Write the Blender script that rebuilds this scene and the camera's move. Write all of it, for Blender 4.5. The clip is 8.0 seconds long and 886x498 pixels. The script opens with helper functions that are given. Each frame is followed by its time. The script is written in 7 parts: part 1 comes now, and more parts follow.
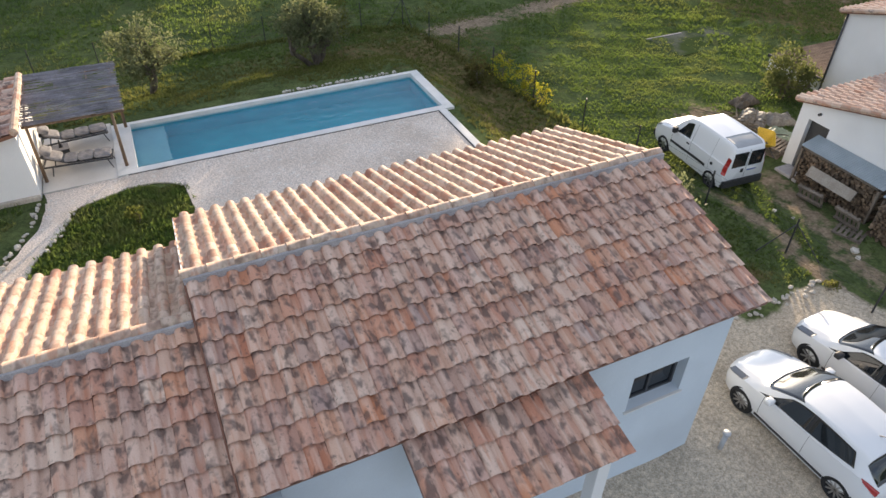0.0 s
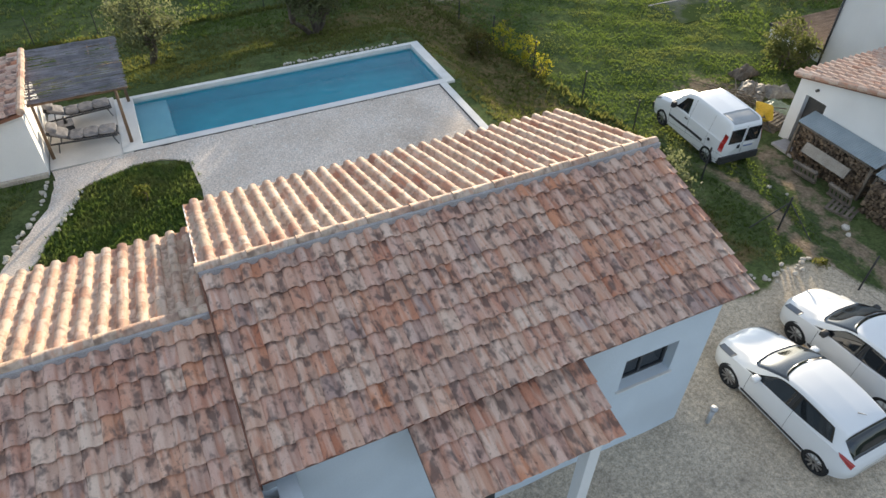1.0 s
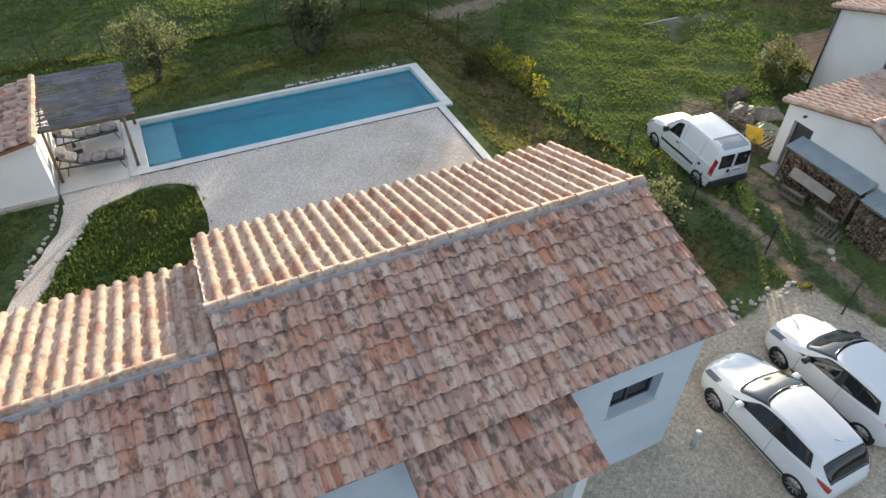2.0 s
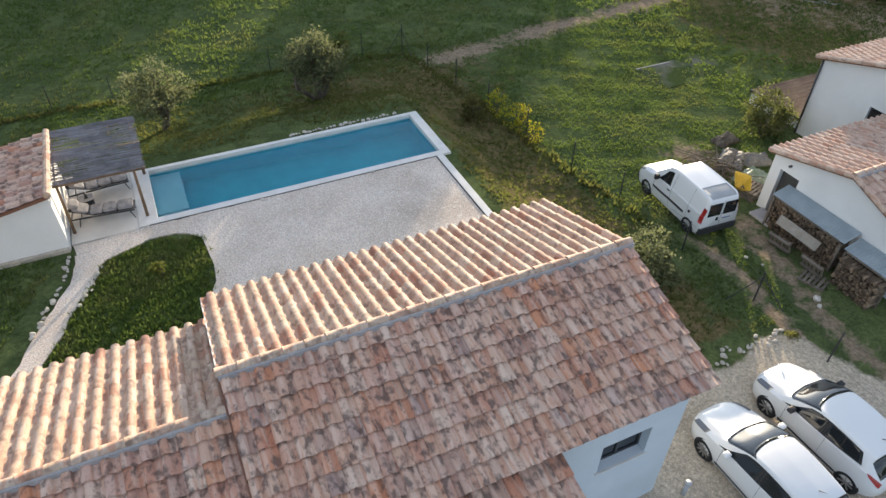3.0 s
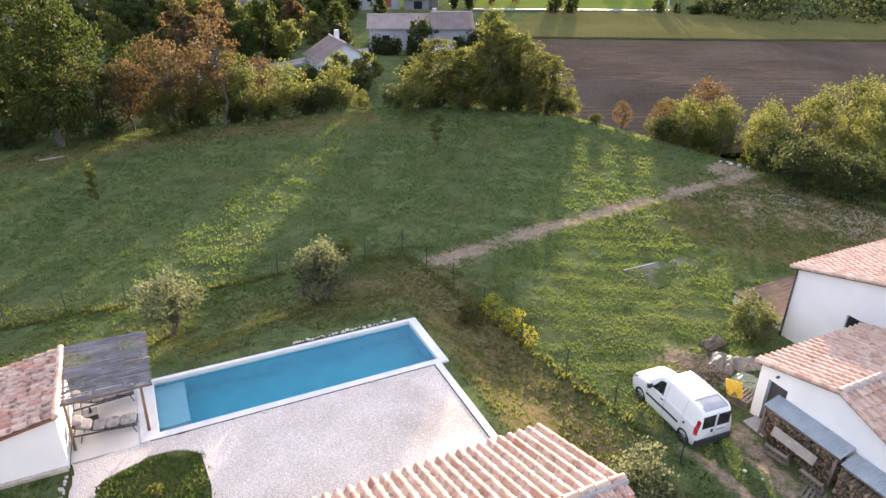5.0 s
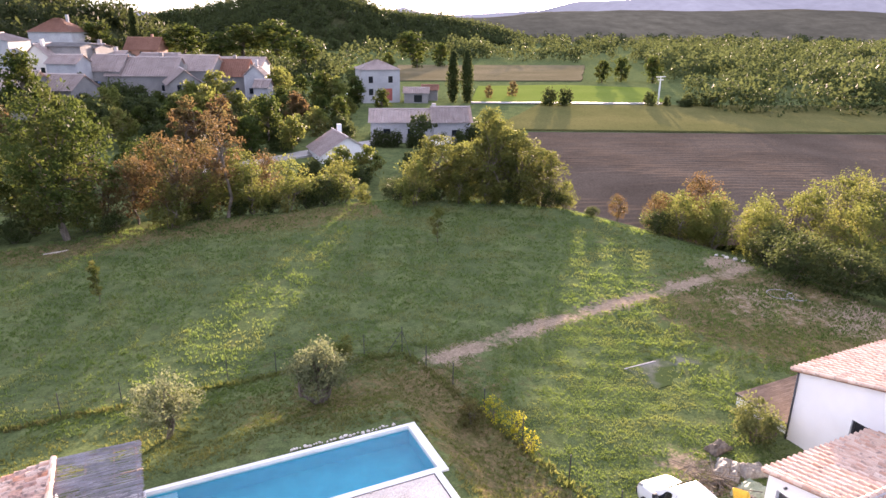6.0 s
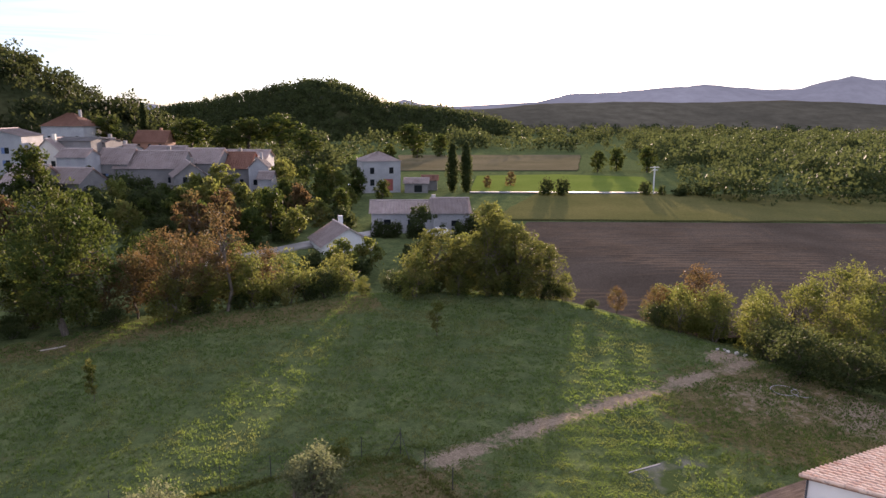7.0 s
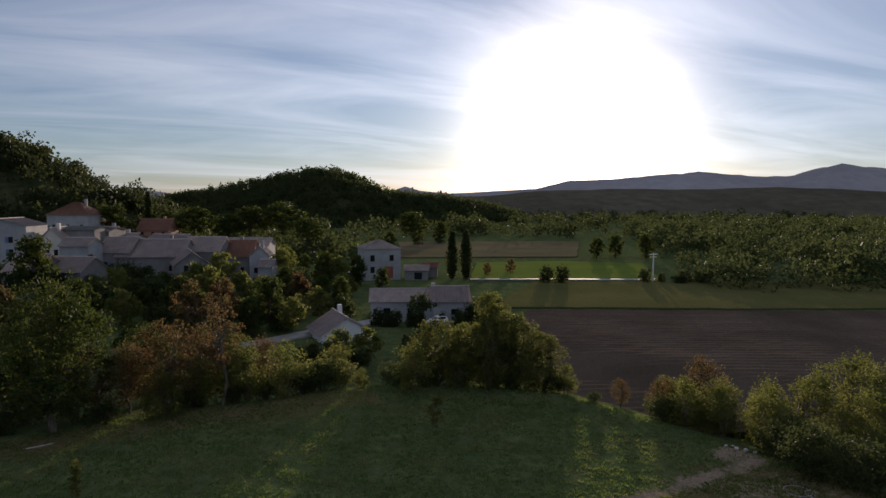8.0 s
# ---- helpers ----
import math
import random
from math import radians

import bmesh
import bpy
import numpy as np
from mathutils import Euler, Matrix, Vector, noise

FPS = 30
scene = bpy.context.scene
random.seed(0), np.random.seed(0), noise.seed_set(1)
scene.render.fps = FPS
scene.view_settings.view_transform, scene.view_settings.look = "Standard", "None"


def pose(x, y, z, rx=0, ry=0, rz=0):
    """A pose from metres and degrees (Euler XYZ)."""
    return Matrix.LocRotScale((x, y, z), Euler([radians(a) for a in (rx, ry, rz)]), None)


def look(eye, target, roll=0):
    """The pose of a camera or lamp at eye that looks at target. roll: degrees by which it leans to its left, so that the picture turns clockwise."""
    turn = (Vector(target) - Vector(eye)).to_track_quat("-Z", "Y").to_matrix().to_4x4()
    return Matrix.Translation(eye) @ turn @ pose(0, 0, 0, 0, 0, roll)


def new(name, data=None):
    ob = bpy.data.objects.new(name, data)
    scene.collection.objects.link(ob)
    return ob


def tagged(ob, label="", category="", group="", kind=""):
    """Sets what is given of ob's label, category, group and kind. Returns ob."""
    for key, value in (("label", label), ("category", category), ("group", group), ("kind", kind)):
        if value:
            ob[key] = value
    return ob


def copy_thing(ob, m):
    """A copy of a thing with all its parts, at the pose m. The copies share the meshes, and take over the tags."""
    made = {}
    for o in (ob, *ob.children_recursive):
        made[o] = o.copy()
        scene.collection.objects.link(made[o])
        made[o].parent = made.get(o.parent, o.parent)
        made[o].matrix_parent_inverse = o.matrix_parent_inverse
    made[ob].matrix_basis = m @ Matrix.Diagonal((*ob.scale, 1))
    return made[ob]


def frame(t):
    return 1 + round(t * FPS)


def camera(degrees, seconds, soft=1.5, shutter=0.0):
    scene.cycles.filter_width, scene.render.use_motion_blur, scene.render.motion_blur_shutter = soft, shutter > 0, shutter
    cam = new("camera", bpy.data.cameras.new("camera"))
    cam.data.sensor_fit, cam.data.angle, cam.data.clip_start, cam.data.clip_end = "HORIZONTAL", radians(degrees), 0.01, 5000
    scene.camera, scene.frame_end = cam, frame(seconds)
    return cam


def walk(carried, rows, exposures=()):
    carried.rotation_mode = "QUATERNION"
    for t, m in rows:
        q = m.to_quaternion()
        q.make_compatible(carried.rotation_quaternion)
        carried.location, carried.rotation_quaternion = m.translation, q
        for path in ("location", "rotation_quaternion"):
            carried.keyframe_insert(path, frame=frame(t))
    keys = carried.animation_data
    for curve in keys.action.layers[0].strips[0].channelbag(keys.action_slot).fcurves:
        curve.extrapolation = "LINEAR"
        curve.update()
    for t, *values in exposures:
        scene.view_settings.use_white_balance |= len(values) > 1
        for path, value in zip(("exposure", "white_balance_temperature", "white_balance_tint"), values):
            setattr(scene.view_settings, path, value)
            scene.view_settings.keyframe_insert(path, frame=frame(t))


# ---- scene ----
cam = camera(67.7, 8.0, soft=1.5)
PATH = [
    # seconds, place, then heading, tilt and roll
    (0.0, -0.114, -0.053, 11.092, -25.03, -38.68, 0.41),
    (0.5, -0.149, -0.027, 11.464, -25.11, -40.44, 0.48),
    (1.0, -0.174, 0.004, 11.879, -25.25, -42.48, 0.62),
    (1.5, -0.144, 0.002, 12.318, -25.29, -42.58, 0.78),
    (3.0, -0.065, -0.027, 13.952, -25.23, -40.49, 0.69),
    (3.5, -0.049, -0.025, 14.428, -25.22, -36.93, 0.69),
    (4.0, -0.026, -0.018, 14.915, -25.19, -33.28, 0.57),
    (4.5, -0.017, 0.012, 15.375, -25.18, -29.65, 0.56),
    (6.0, -0.009, 0.186, 16.808, -25.22, -18.95, 0.54),
    (6.5, -0.017, 0.202, 17.256, -25.20, -15.30, 0.52),
    (7.0, 0.051, 0.178, 17.679, -25.15, -11.64, 0.37),
    (7.5, 0.121, 0.273, 17.999, -25.12, -7.98, 0.33),
    (8.0, 0.255, 0.355, 18.254, -25.07, -4.29, 0.26),
]
walk(cam, [(t, pose(x, y, z, 90 + tilt, 0, heading) @ pose(0, 0, 0, 0, 0, roll)) for t, x, y, z, heading, tilt, roll in PATH],
     exposures=[(0.0, 1.12, 7050, 14), (1.0, 0.98, 6720, 8), (3.0, 1.05, 6780, 10), (4.5, 1.6, 6900, 16), (6.0, 2.28, 7000, 33), (6.5, 2.15, 6950, 33), (7.0, 1.28, 7000, 30), (7.5, 0.12, 7000, 22), (8.0, -0.3, 6750, 20)])

# ---- world and sun ----
SUN_AZ, SUN_EL = 36.5, 5.5
sun_dir = Vector((math.sin(radians(SUN_AZ)) * math.cos(radians(SUN_EL)), math.cos(radians(SUN_AZ)) * math.cos(radians(SUN_EL)), math.sin(radians(SUN_EL))))
sun = new("sun", bpy.data.lights.new("sun", "SUN"))
sun.data.energy, sun.data.angle, sun.data.color = 5.0, radians(0.6), (1.0, 0.84, 0.64)
sun.matrix_world = look((40, 60, 60), Vector((40, 60, 60)) - sun_dir)

world = bpy.data.worlds.new("world")
scene.world = world
world.use_nodes = True
wn, wl = world.node_tree.nodes, world.node_tree.links
wn.clear()
w_out = wn.new("ShaderNodeOutputWorld")
w_bg = wn.new("ShaderNodeBackground")
w_sky = wn.new("ShaderNodeTexSky")
w_sky.sky_type, w_sky.sun_disc = "NISHITA", False
w_sky.sun_elevation, w_sky.sun_rotation = radians(SUN_EL), radians(SUN_AZ)
w_sky.air_density, w_sky.dust_density, w_sky.ozone_density, w_sky.altitude = 1.0, 0.3, 4.5, 300
# thin streaky cloud over the whole sky, brighter towards the sun as real cirrus is
w_co = wn.new("ShaderNodeTexCoord")
w_sep = wn.new("ShaderNodeSeparateXYZ")
wl.new(w_co.outputs["Generated"], w_sep.inputs[0])
w_zz = wn.new("ShaderNodeMath"); w_zz.operation = "ADD"; w_zz.inputs[1].default_value = 0.12
wl.new(w_sep.outputs["Z"], w_zz.inputs[0])
w_dx = wn.new("ShaderNodeMath"); w_dx.operation = "DIVIDE"
w_dy = wn.new("ShaderNodeMath"); w_dy.operation = "DIVIDE"
wl.new(w_sep.outputs["X"], w_dx.inputs[0]); wl.new(w_zz.outputs[0], w_dx.inputs[1])
wl.new(w_sep.outputs["Y"], w_dy.inputs[0]); wl.new(w_zz.outputs[0], w_dy.inputs[1])
w_cmb = wn.new("ShaderNodeCombineXYZ")
wl.new(w_dx.outputs[0], w_cmb.inputs["X"]); wl.new(w_dy.outputs[0], w_cmb.inputs["Y"])
w_map = wn.new("ShaderNodeMapping"); w_map.inputs["Rotation"].default_value = (0, 0, radians(28)); w_map.inputs["Scale"].default_value = (0.34, 0.95, 1)
wl.new(w_cmb.outputs[0], w_map.inputs["Vector"])
w_noise = wn.new("ShaderNodeTexNoise"); w_noise.inputs["Scale"].default_value = 1.15; w_noise.inputs["Detail"].default_value = 7; w_noise.inputs["Roughness"].default_value = 0.55; w_noise.inputs["Distortion"].default_value = 0.7
wl.new(w_map.outputs[0], w_noise.inputs["Vector"])
w_ramp = wn.new("ShaderNodeMapRange"); w_ramp.inputs["From Min"].default_value = 0.42; w_ramp.inputs["From Max"].default_value = 0.72
wl.new(w_noise.outputs["Fac"], w_ramp.inputs["Value"])
w_dot = wn.new("ShaderNodeVectorMath"); w_dot.operation = "DOT_PRODUCT"; w_dot.inputs[1].default_value = sun_dir
wl.new(w_co.outputs["Generated"], w_dot.inputs[0])
w_near = wn.new("ShaderNodeMapRange"); w_near.inputs["From Min"].default_value = 0.55; w_near.inputs["From Max"].default_value = 1.0
wl.new(w_dot.outputs["Value"], w_near.inputs["Value"])
w_pow = wn.new("ShaderNodeMath"); w_pow.operation = "POWER"; w_pow.inputs[1].default_value = 5.0
wl.new(w_near.outputs[0], w_pow.inputs[0])
w_lum = wn.new("ShaderNodeMath"); w_lum.operation = "MULTIPLY_ADD"; w_lum.inputs[1].default_value = 9.0; w_lum.inputs[2].default_value = 8.4
wl.new(w_pow.outputs[0], w_lum.inputs[0])
w_cloud = wn.new("ShaderNodeMix"); w_cloud.data_type = "RGBA"; w_cloud.blend_type = "MULTIPLY"; w_cloud.inputs["Factor"].default_value = 1.0
w_cloud.inputs["A"].default_value = (0.89, 0.98, 1.08, 1)
wl.new(w_lum.outputs[0], w_cloud.inputs["B"])
w_mix = wn.new("ShaderNodeMix"); w_mix.data_type = "RGBA"
w_amt = wn.new("ShaderNodeMath"); w_amt.operation = "MULTIPLY_ADD"; w_amt.inputs[1].default_value = 0.34; w_amt.inputs[2].default_value = 0.20
wl.new(w_ramp.outputs[0], w_amt.inputs[0])
wl.new(w_amt.outputs[0], w_mix.inputs["Factor"]); wl.new(w_sky.outputs[0], w_mix.inputs["A"]); wl.new(w_cloud.outputs["Result"], w_mix.inputs["B"])
w_au = wn.new("ShaderNodeMath"); w_au.operation = "POWER"; w_au.inputs[1].default_value = 135.0
w_cl = wn.new("ShaderNodeMath"); w_cl.operation = "MAXIMUM"; w_cl.inputs[1].default_value = 0.0
wl.new(w_dot.outputs["Value"], w_cl.inputs[0]); wl.new(w_cl.outputs[0], w_au.inputs[0])
w_auc = wn.new("ShaderNodeMix"); w_auc.data_type = "RGBA"; w_auc.blend_type = "MULTIPLY"; w_auc.inputs["Factor"].default_value = 1.0
w_auc.inputs["A"].default_value = (26.0, 23.0, 18.5, 1)
wl.new(w_au.outputs[0], w_auc.inputs["B"])
w_sum = wn.new("ShaderNodeMix"); w_sum.data_type = "RGBA"; w_sum.blend_type = "ADD"; w_sum.inputs["Factor"].default_value = 1.0
wl.new(w_mix.outputs["Result"], w_sum.inputs["A"]); wl.new(w_auc.outputs["Result"], w_sum.inputs["B"])
wl.new(w_sum.outputs["Result"], w_bg.inputs["Color"]); wl.new(w_bg.outputs[0], w_out.inputs["Surface"])
w_bg.inputs["Strength"].default_value = 0.12

# ---- materials ----
def surf(name, c1, c2, scale=2.0, rough=0.8, bump=0.3, fine=40.0, c3=None, cut=(0.55, 0.7), piece=0.0, metal=0.0, spec=0.4, through_light=None, coat=0.0, stretch=None, blotch=None, blotch_scale=3.0, fine_amt=0.35, bump_dist=0.02, island=0.0):
    """Two tones at a large scale, fine grain, a third tone in patches, relief; piece: how far alike pieces differ."""
    m = bpy.data.materials.new(name)
    m.use_nodes = True
    n, l = m.node_tree.nodes, m.node_tree.links
    p = n["Principled BSDF"]
    out = n["Material Output"]
    co = n.new("ShaderNodeTexCoord")
    info = n.new("ShaderNodeObjectInfo")
    vec = co.outputs["Object"]
    if piece:
        mul = n.new("ShaderNodeMath"); mul.operation = "MULTIPLY"; mul.inputs[1].default_value = 97.0
        l.new(info.outputs["Random"], mul.inputs[0])
        add = n.new("ShaderNodeVectorMath"); add.operation = "ADD"
        l.new(vec, add.inputs[0]); l.new(mul.outputs[0], add.inputs[1])
        vec = add.outputs[0]
    if stretch:
        mp = n.new("ShaderNodeMapping"); mp.inputs["Scale"].default_value = stretch
        l.new(vec, mp.inputs["Vector"]); vec = mp.outputs[0]

    def noise_fac(sc, detail=4.0, rough_=0.55):
        t = n.new("ShaderNodeTexNoise"); t.inputs["Scale"].default_value = sc; t.inputs["Detail"].default_value = detail; t.inputs["Roughness"].default_value = rough_
        l.new(vec, t.inputs["Vector"])
        return t.outputs["Fac"]

    def ranged(fac, a, b, lo=0.0, hi=1.0):
        r = n.new("ShaderNodeMapRange"); r.inputs["From Min"].default_value = a; r.inputs["From Max"].default_value = b; r.inputs["To Min"].default_value = lo; r.inputs["To Max"].default_value = hi
        l.new(fac, r.inputs["Value"])
        return r.outputs[0]

    def mix(fac, a, b, blend="MIX"):
        x = n.new("ShaderNodeMix"); x.data_type = "RGBA"; x.blend_type = blend
        if isinstance(fac, float): x.inputs["Factor"].default_value = fac
        else: l.new(fac, x.inputs["Factor"])
        for s, v in (("A", a), ("B", b)):
            if isinstance(v, tuple): x.inputs[s].default_value = (*v[:3], 1)
            else: l.new(v, x.inputs[s])
        return x.outputs["Result"]

    col = mix(ranged(noise_fac(scale), 0.35, 0.65), c1, c2)
    if c3:
        col = mix(ranged(noise_fac(scale * 0.37, 3.0), *cut), col, c3)
    if blotch:
        col = mix(ranged(noise_fac(blotch_scale, 5.0, 0.65), 0.56, 0.64, 0.0, 0.85), col, blotch)
    fine_f = noise_fac(fine, 5.0, 0.7)
    gr = n.new("ShaderNodeMapRange"); gr.inputs["From Min"].default_value = 0.3; gr.inputs["From Max"].default_value = 0.7; gr.inputs["To Min"].default_value = 1 - fine_amt; gr.inputs["To Max"].default_value = 1 + fine_amt * 0.6
    l.new(fine_f, gr.inputs["Value"])
    col = mix(1.0, col, gr.outputs[0], "MULTIPLY")
    if piece:
        hs = n.new("ShaderNodeHueSaturation")
        l.new(col, hs.inputs["Color"])
        l.new(ranged(info.outputs["Random"], 0, 1, 1 - 0.5 * piece, 1 + 0.35 * piece), hs.inputs["Value"])
        col = hs.outputs[0]
    if island:
        geo = n.new("ShaderNodeNewGeometry")
        hi = n.new("ShaderNodeHueSaturation")
        l.new(col, hi.inputs["Color"])
        l.new(ranged(geo.outputs["Random Per Island"], 0, 1, 1 - island, 1 + island), hi.inputs["Value"])
        col = hi.outputs[0]
    l.new(col, p.inputs["Base Color"])
    p.inputs["Roughness"].default_value = rough
    p.inputs["Metallic"].default_value = metal
    p.inputs["Specular IOR Level"].default_value = spec
    p.inputs["Coat Weight"].default_value = coat
    p.inputs["Coat Roughness"].default_value = 0.05
    if bump:
        b = n.new("ShaderNodeBump"); b.inputs["Strength"].default_value = bump; b.inputs["Distance"].default_value = bump_dist
        l.new(fine_f, b.inputs["Height"]); l.new(b.outputs[0], p.inputs["Normal"])
    if through_light:
        tr = n.new("ShaderNodeBsdfTranslucent")
        tc = mix(0.55, col, through_light)
        l.new(tc, tr.inputs["Color"])
        ms = n.new("ShaderNodeMixShader"); ms.inputs[0].default_value = 0.5
        l.new(p.outputs[0], ms.inputs[1]); l.new(tr.outputs[0], ms.inputs[2]); l.new(ms.outputs[0], out.inputs["Surface"])
    return m


def tile_surf(name, ramp, dirt, dirt_cut):
    """Fired clay: every tile has its own shade, with dark lichen smudges."""
    m = bpy.data.materials.new(name)
    m.use_nodes = True
    n, l = m.node_tree.nodes, m.node_tree.links
    p = n["Principled BSDF"]
    info, co = n.new("ShaderNodeObjectInfo"), n.new("ShaderNodeTexCoord")
    isl = n.new("ShaderNodeNewGeometry")
    rnd = n.new("ShaderNodeMath"); rnd.operation = "ADD"
    l.new(info.outputs["Random"], rnd.inputs[0]); l.new(isl.outputs["Random Per Island"], rnd.inputs[1])
    frac = n.new("ShaderNodeMath"); frac.operation = "FRACT"
    l.new(rnd.outputs[0], frac.inputs[0])
    cr = n.new("ShaderNodeValToRGB")
    cr.color_ramp.elements[0].position, cr.color_ramp.elements[0].color = 0.0, (*ramp[0], 1)
    cr.color_ramp.elements[1].position, cr.color_ramp.elements[1].color = 1.0, (*ramp[-1], 1)
    for i, c in enumerate(ramp[1:-1]):
        e = cr.color_ramp.elements.new((i + 1) / (len(ramp) - 1)); e.color = (*c, 1)
    l.new(frac.outputs[0], cr.inputs[0])
    off = n.new("ShaderNodeMath"); off.operation = "MULTIPLY"; off.inputs[1].default_value = 53.0
    l.new(frac.outputs[0], off.inputs[0])
    add = n.new("ShaderNodeVectorMath"); add.operation = "ADD"
    squash = n.new("ShaderNodeMapping"); squash.inputs["Scale"].default_value = (1.5, 1.0, 1.0)
    l.new(co.outputs["Object"], squash.inputs["Vector"])
    l.new(squash.outputs[0], add.inputs[0]); l.new(off.outputs[0], add.inputs[1])

    def noise_fac(sc, d, r=0.6, bend=0.0):
        t = n.new("ShaderNodeTexNoise"); t.inputs["Scale"].default_value = sc; t.inputs["Detail"].default_value = d; t.inputs["Roughness"].default_value = r; t.inputs["Distortion"].default_value = bend
        l.new(add.outputs[0], t.inputs["Vector"])
        return t.outputs["Fac"]

    def streak_fac(sc, shift=0.0):
        """Bands that run up the slope, as the firing leaves them."""
        st = n.new("ShaderNodeMapping"); st.inputs["Scale"].default_value = (1.0, 0.16, 1.0); st.inputs["Location"].default_value = (shift, 0, shift)
        l.new(add.outputs[0], st.inputs["Vector"])
        t = n.new("ShaderNodeTexNoise"); t.inputs["Scale"].default_value = sc; t.inputs["Detail"].default_value = 2
        l.new(st.outputs[0], t.inputs["Vector"])
        return t.outputs["Fac"]

    def ranged(f, a, b, lo=0.0, hi=1.0):
        r = n.new("ShaderNodeMapRange"); r.inputs["From Min"].default_value = a; r.inputs["From Max"].default_value = b; r.inputs["To Min"].default_value = lo; r.inputs["To Max"].default_value = hi
        l.new(f, r.inputs["Value"])
        return r.outputs[0]

    def mix(f, a, b, blend="MIX"):
        x = n.new("ShaderNodeMix"); x.data_type = "RGBA"; x.blend_type = blend
        l.new(f, x.inputs["Factor"]); l.new(a, x.inputs["A"])
        if isinstance(b, tuple): x.inputs["B"].default_value = (*b, 1)
        else: l.new(b, x.inputs["B"])
        return x.outputs["Result"]
    sides = streak_fac(5.5)
    col = mix(ranged(sides, 0.46, 0.62, 0, 0.45), cr.outputs[0], (0.74, 0.56, 0.46))
    col = mix(ranged(streak_fac(7.0, 7.7), 0.54, 0.66, 0, 0.55), col, (0.52, 0.24, 0.15))
    col = mix(ranged(noise_fac(4.2, 2.5, 0.55, 0.25), *dirt_cut, 0, 0.72), col, dirt)
    col = mix(ranged(noise_fac(11.0, 3, 0.6, 0.3), 0.60, 0.72, 0, 0.6), col, dirt)
    g = noise_fac(60, 4, 0.7)
    one = n.new("ShaderNodeMath"); one.operation = "MULTIPLY_ADD"; one.inputs[1].default_value = 0.5; one.inputs[2].default_value = 0.75
    l.new(g, one.inputs[0])
    full = n.new("ShaderNodeValue"); full.outputs[0].default_value = 1.0
    col = mix(full.outputs[0], col, one.outputs[0], "MULTIPLY")
    l.new(col, p.inputs["Base Color"])
    p.inputs["Roughness"].default_value = 0.75
    p.inputs["Specular IOR Level"].default_value = 0.3
    b = n.new("ShaderNodeBump"); b.inputs["Strength"].default_value = 0.35; b.inputs["Distance"].default_value = 0.01
    l.new(g, b.inputs["Height"]); l.new(b.outputs[0], p.inputs["Normal"])
    return m


CLAY = [(0.62, 0.41, 0.31), (0.52, 0.29, 0.20), (0.68, 0.50, 0.40), (0.48, 0.20, 0.12), (0.60, 0.40, 0.33), (0.56, 0.23, 0.12), (0.70, 0.53, 0.42), (0.42, 0.25, 0.20), (0.64, 0.45, 0.35), (0.54, 0.30, 0.22), (0.38, 0.27, 0.24)]
M_tile = tile_surf("clay_tile_weathered", CLAY, (0.085, 0.065, 0.062), (0.50, 0.65))
M_tile_pale = tile_surf("clay_tile_pale", [(0.52, 0.39, 0.29), (0.48, 0.32, 0.235), (0.56, 0.43, 0.335), (0.36, 0.175, 0.12), (0.51, 0.37, 0.275), (0.56, 0.44, 0.345), (0.53, 0.405, 0.31)], (0.20, 0.13, 0.10), (0.50, 0.68))
M_mortar = surf("mortar", (0.36, 0.34, 0.345), (0.46, 0.44, 0.44), 3, 0.9, 0.4, 60)
M_plaster = surf("white_plaster", (0.74, 0.74, 0.73), (0.80, 0.80, 0.79), 0.7, 0.9, 0.15, 70, c3=(0.68, 0.67, 0.65), fine_amt=0.08)
M_plaster_warm = surf("cream_plaster", (0.66, 0.60, 0.52), (0.74, 0.69, 0.62), 0.6, 0.9, 0.2, 50, c3=(0.55, 0.50, 0.43), fine_amt=0.12)
M_stone_wall = surf("rubble_stone", (0.42, 0.36, 0.30), (0.54, 0.48, 0.41), 1.4, 0.95, 0.6, 14, c3=(0.33, 0.29, 0.25))
M_coping = surf("white_coping_stone", (0.66, 0.65, 0.62), (0.74, 0.73, 0.71), 2, 0.7, 0.1, 50, fine_amt=0.12)
M_deck = surf("pale_deck_tile", (0.56, 0.53, 0.49), (0.64, 0.61, 0.57), 1.2, 0.7, 0.1, 45, fine_amt=0.12)
M_gravel = surf("pale_gravel", (0.70, 0.595, 0.51), (0.82, 0.72, 0.64), 0.5, 0.95, 0.9, 22, c3=(0.60, 0.50, 0.42), fine_amt=0.6, blotch=(0.80, 0.75, 0.69), blotch_scale=7.0, bump_dist=0.04)
M_pool = surf("pool_plaster", (0.014, 0.43, 0.56), (0.022, 0.49, 0.61), 1.5, 0.6, 0.05, 30, fine_amt=0.08)
M_pool_step = surf("pool_step_plaster", (0.40, 0.56, 0.65), (0.46, 0.61, 0.69), 1.5, 0.6, 0.05, 30, fine_amt=0.08)
M_dark_metal = surf("dark_metal", (0.05, 0.05, 0.055), (0.07, 0.07, 0.075), 6, 0.5, 0.1, 60, metal=0.3)
M_brown_metal = surf("brown_flashing", (0.20, 0.09, 0.06), (0.26, 0.12, 0.08), 3, 0.5, 0.1, 40, metal=0.2)
M_frame = surf("charcoal_frame", (0.04, 0.042, 0.047), (0.055, 0.057, 0.06), 4, 0.4, 0.05, 60)
M_black = surf("plain_black", (0.02, 0.02, 0.022), (0.03, 0.03, 0.032), 2, 0.9, 0.1, 20)
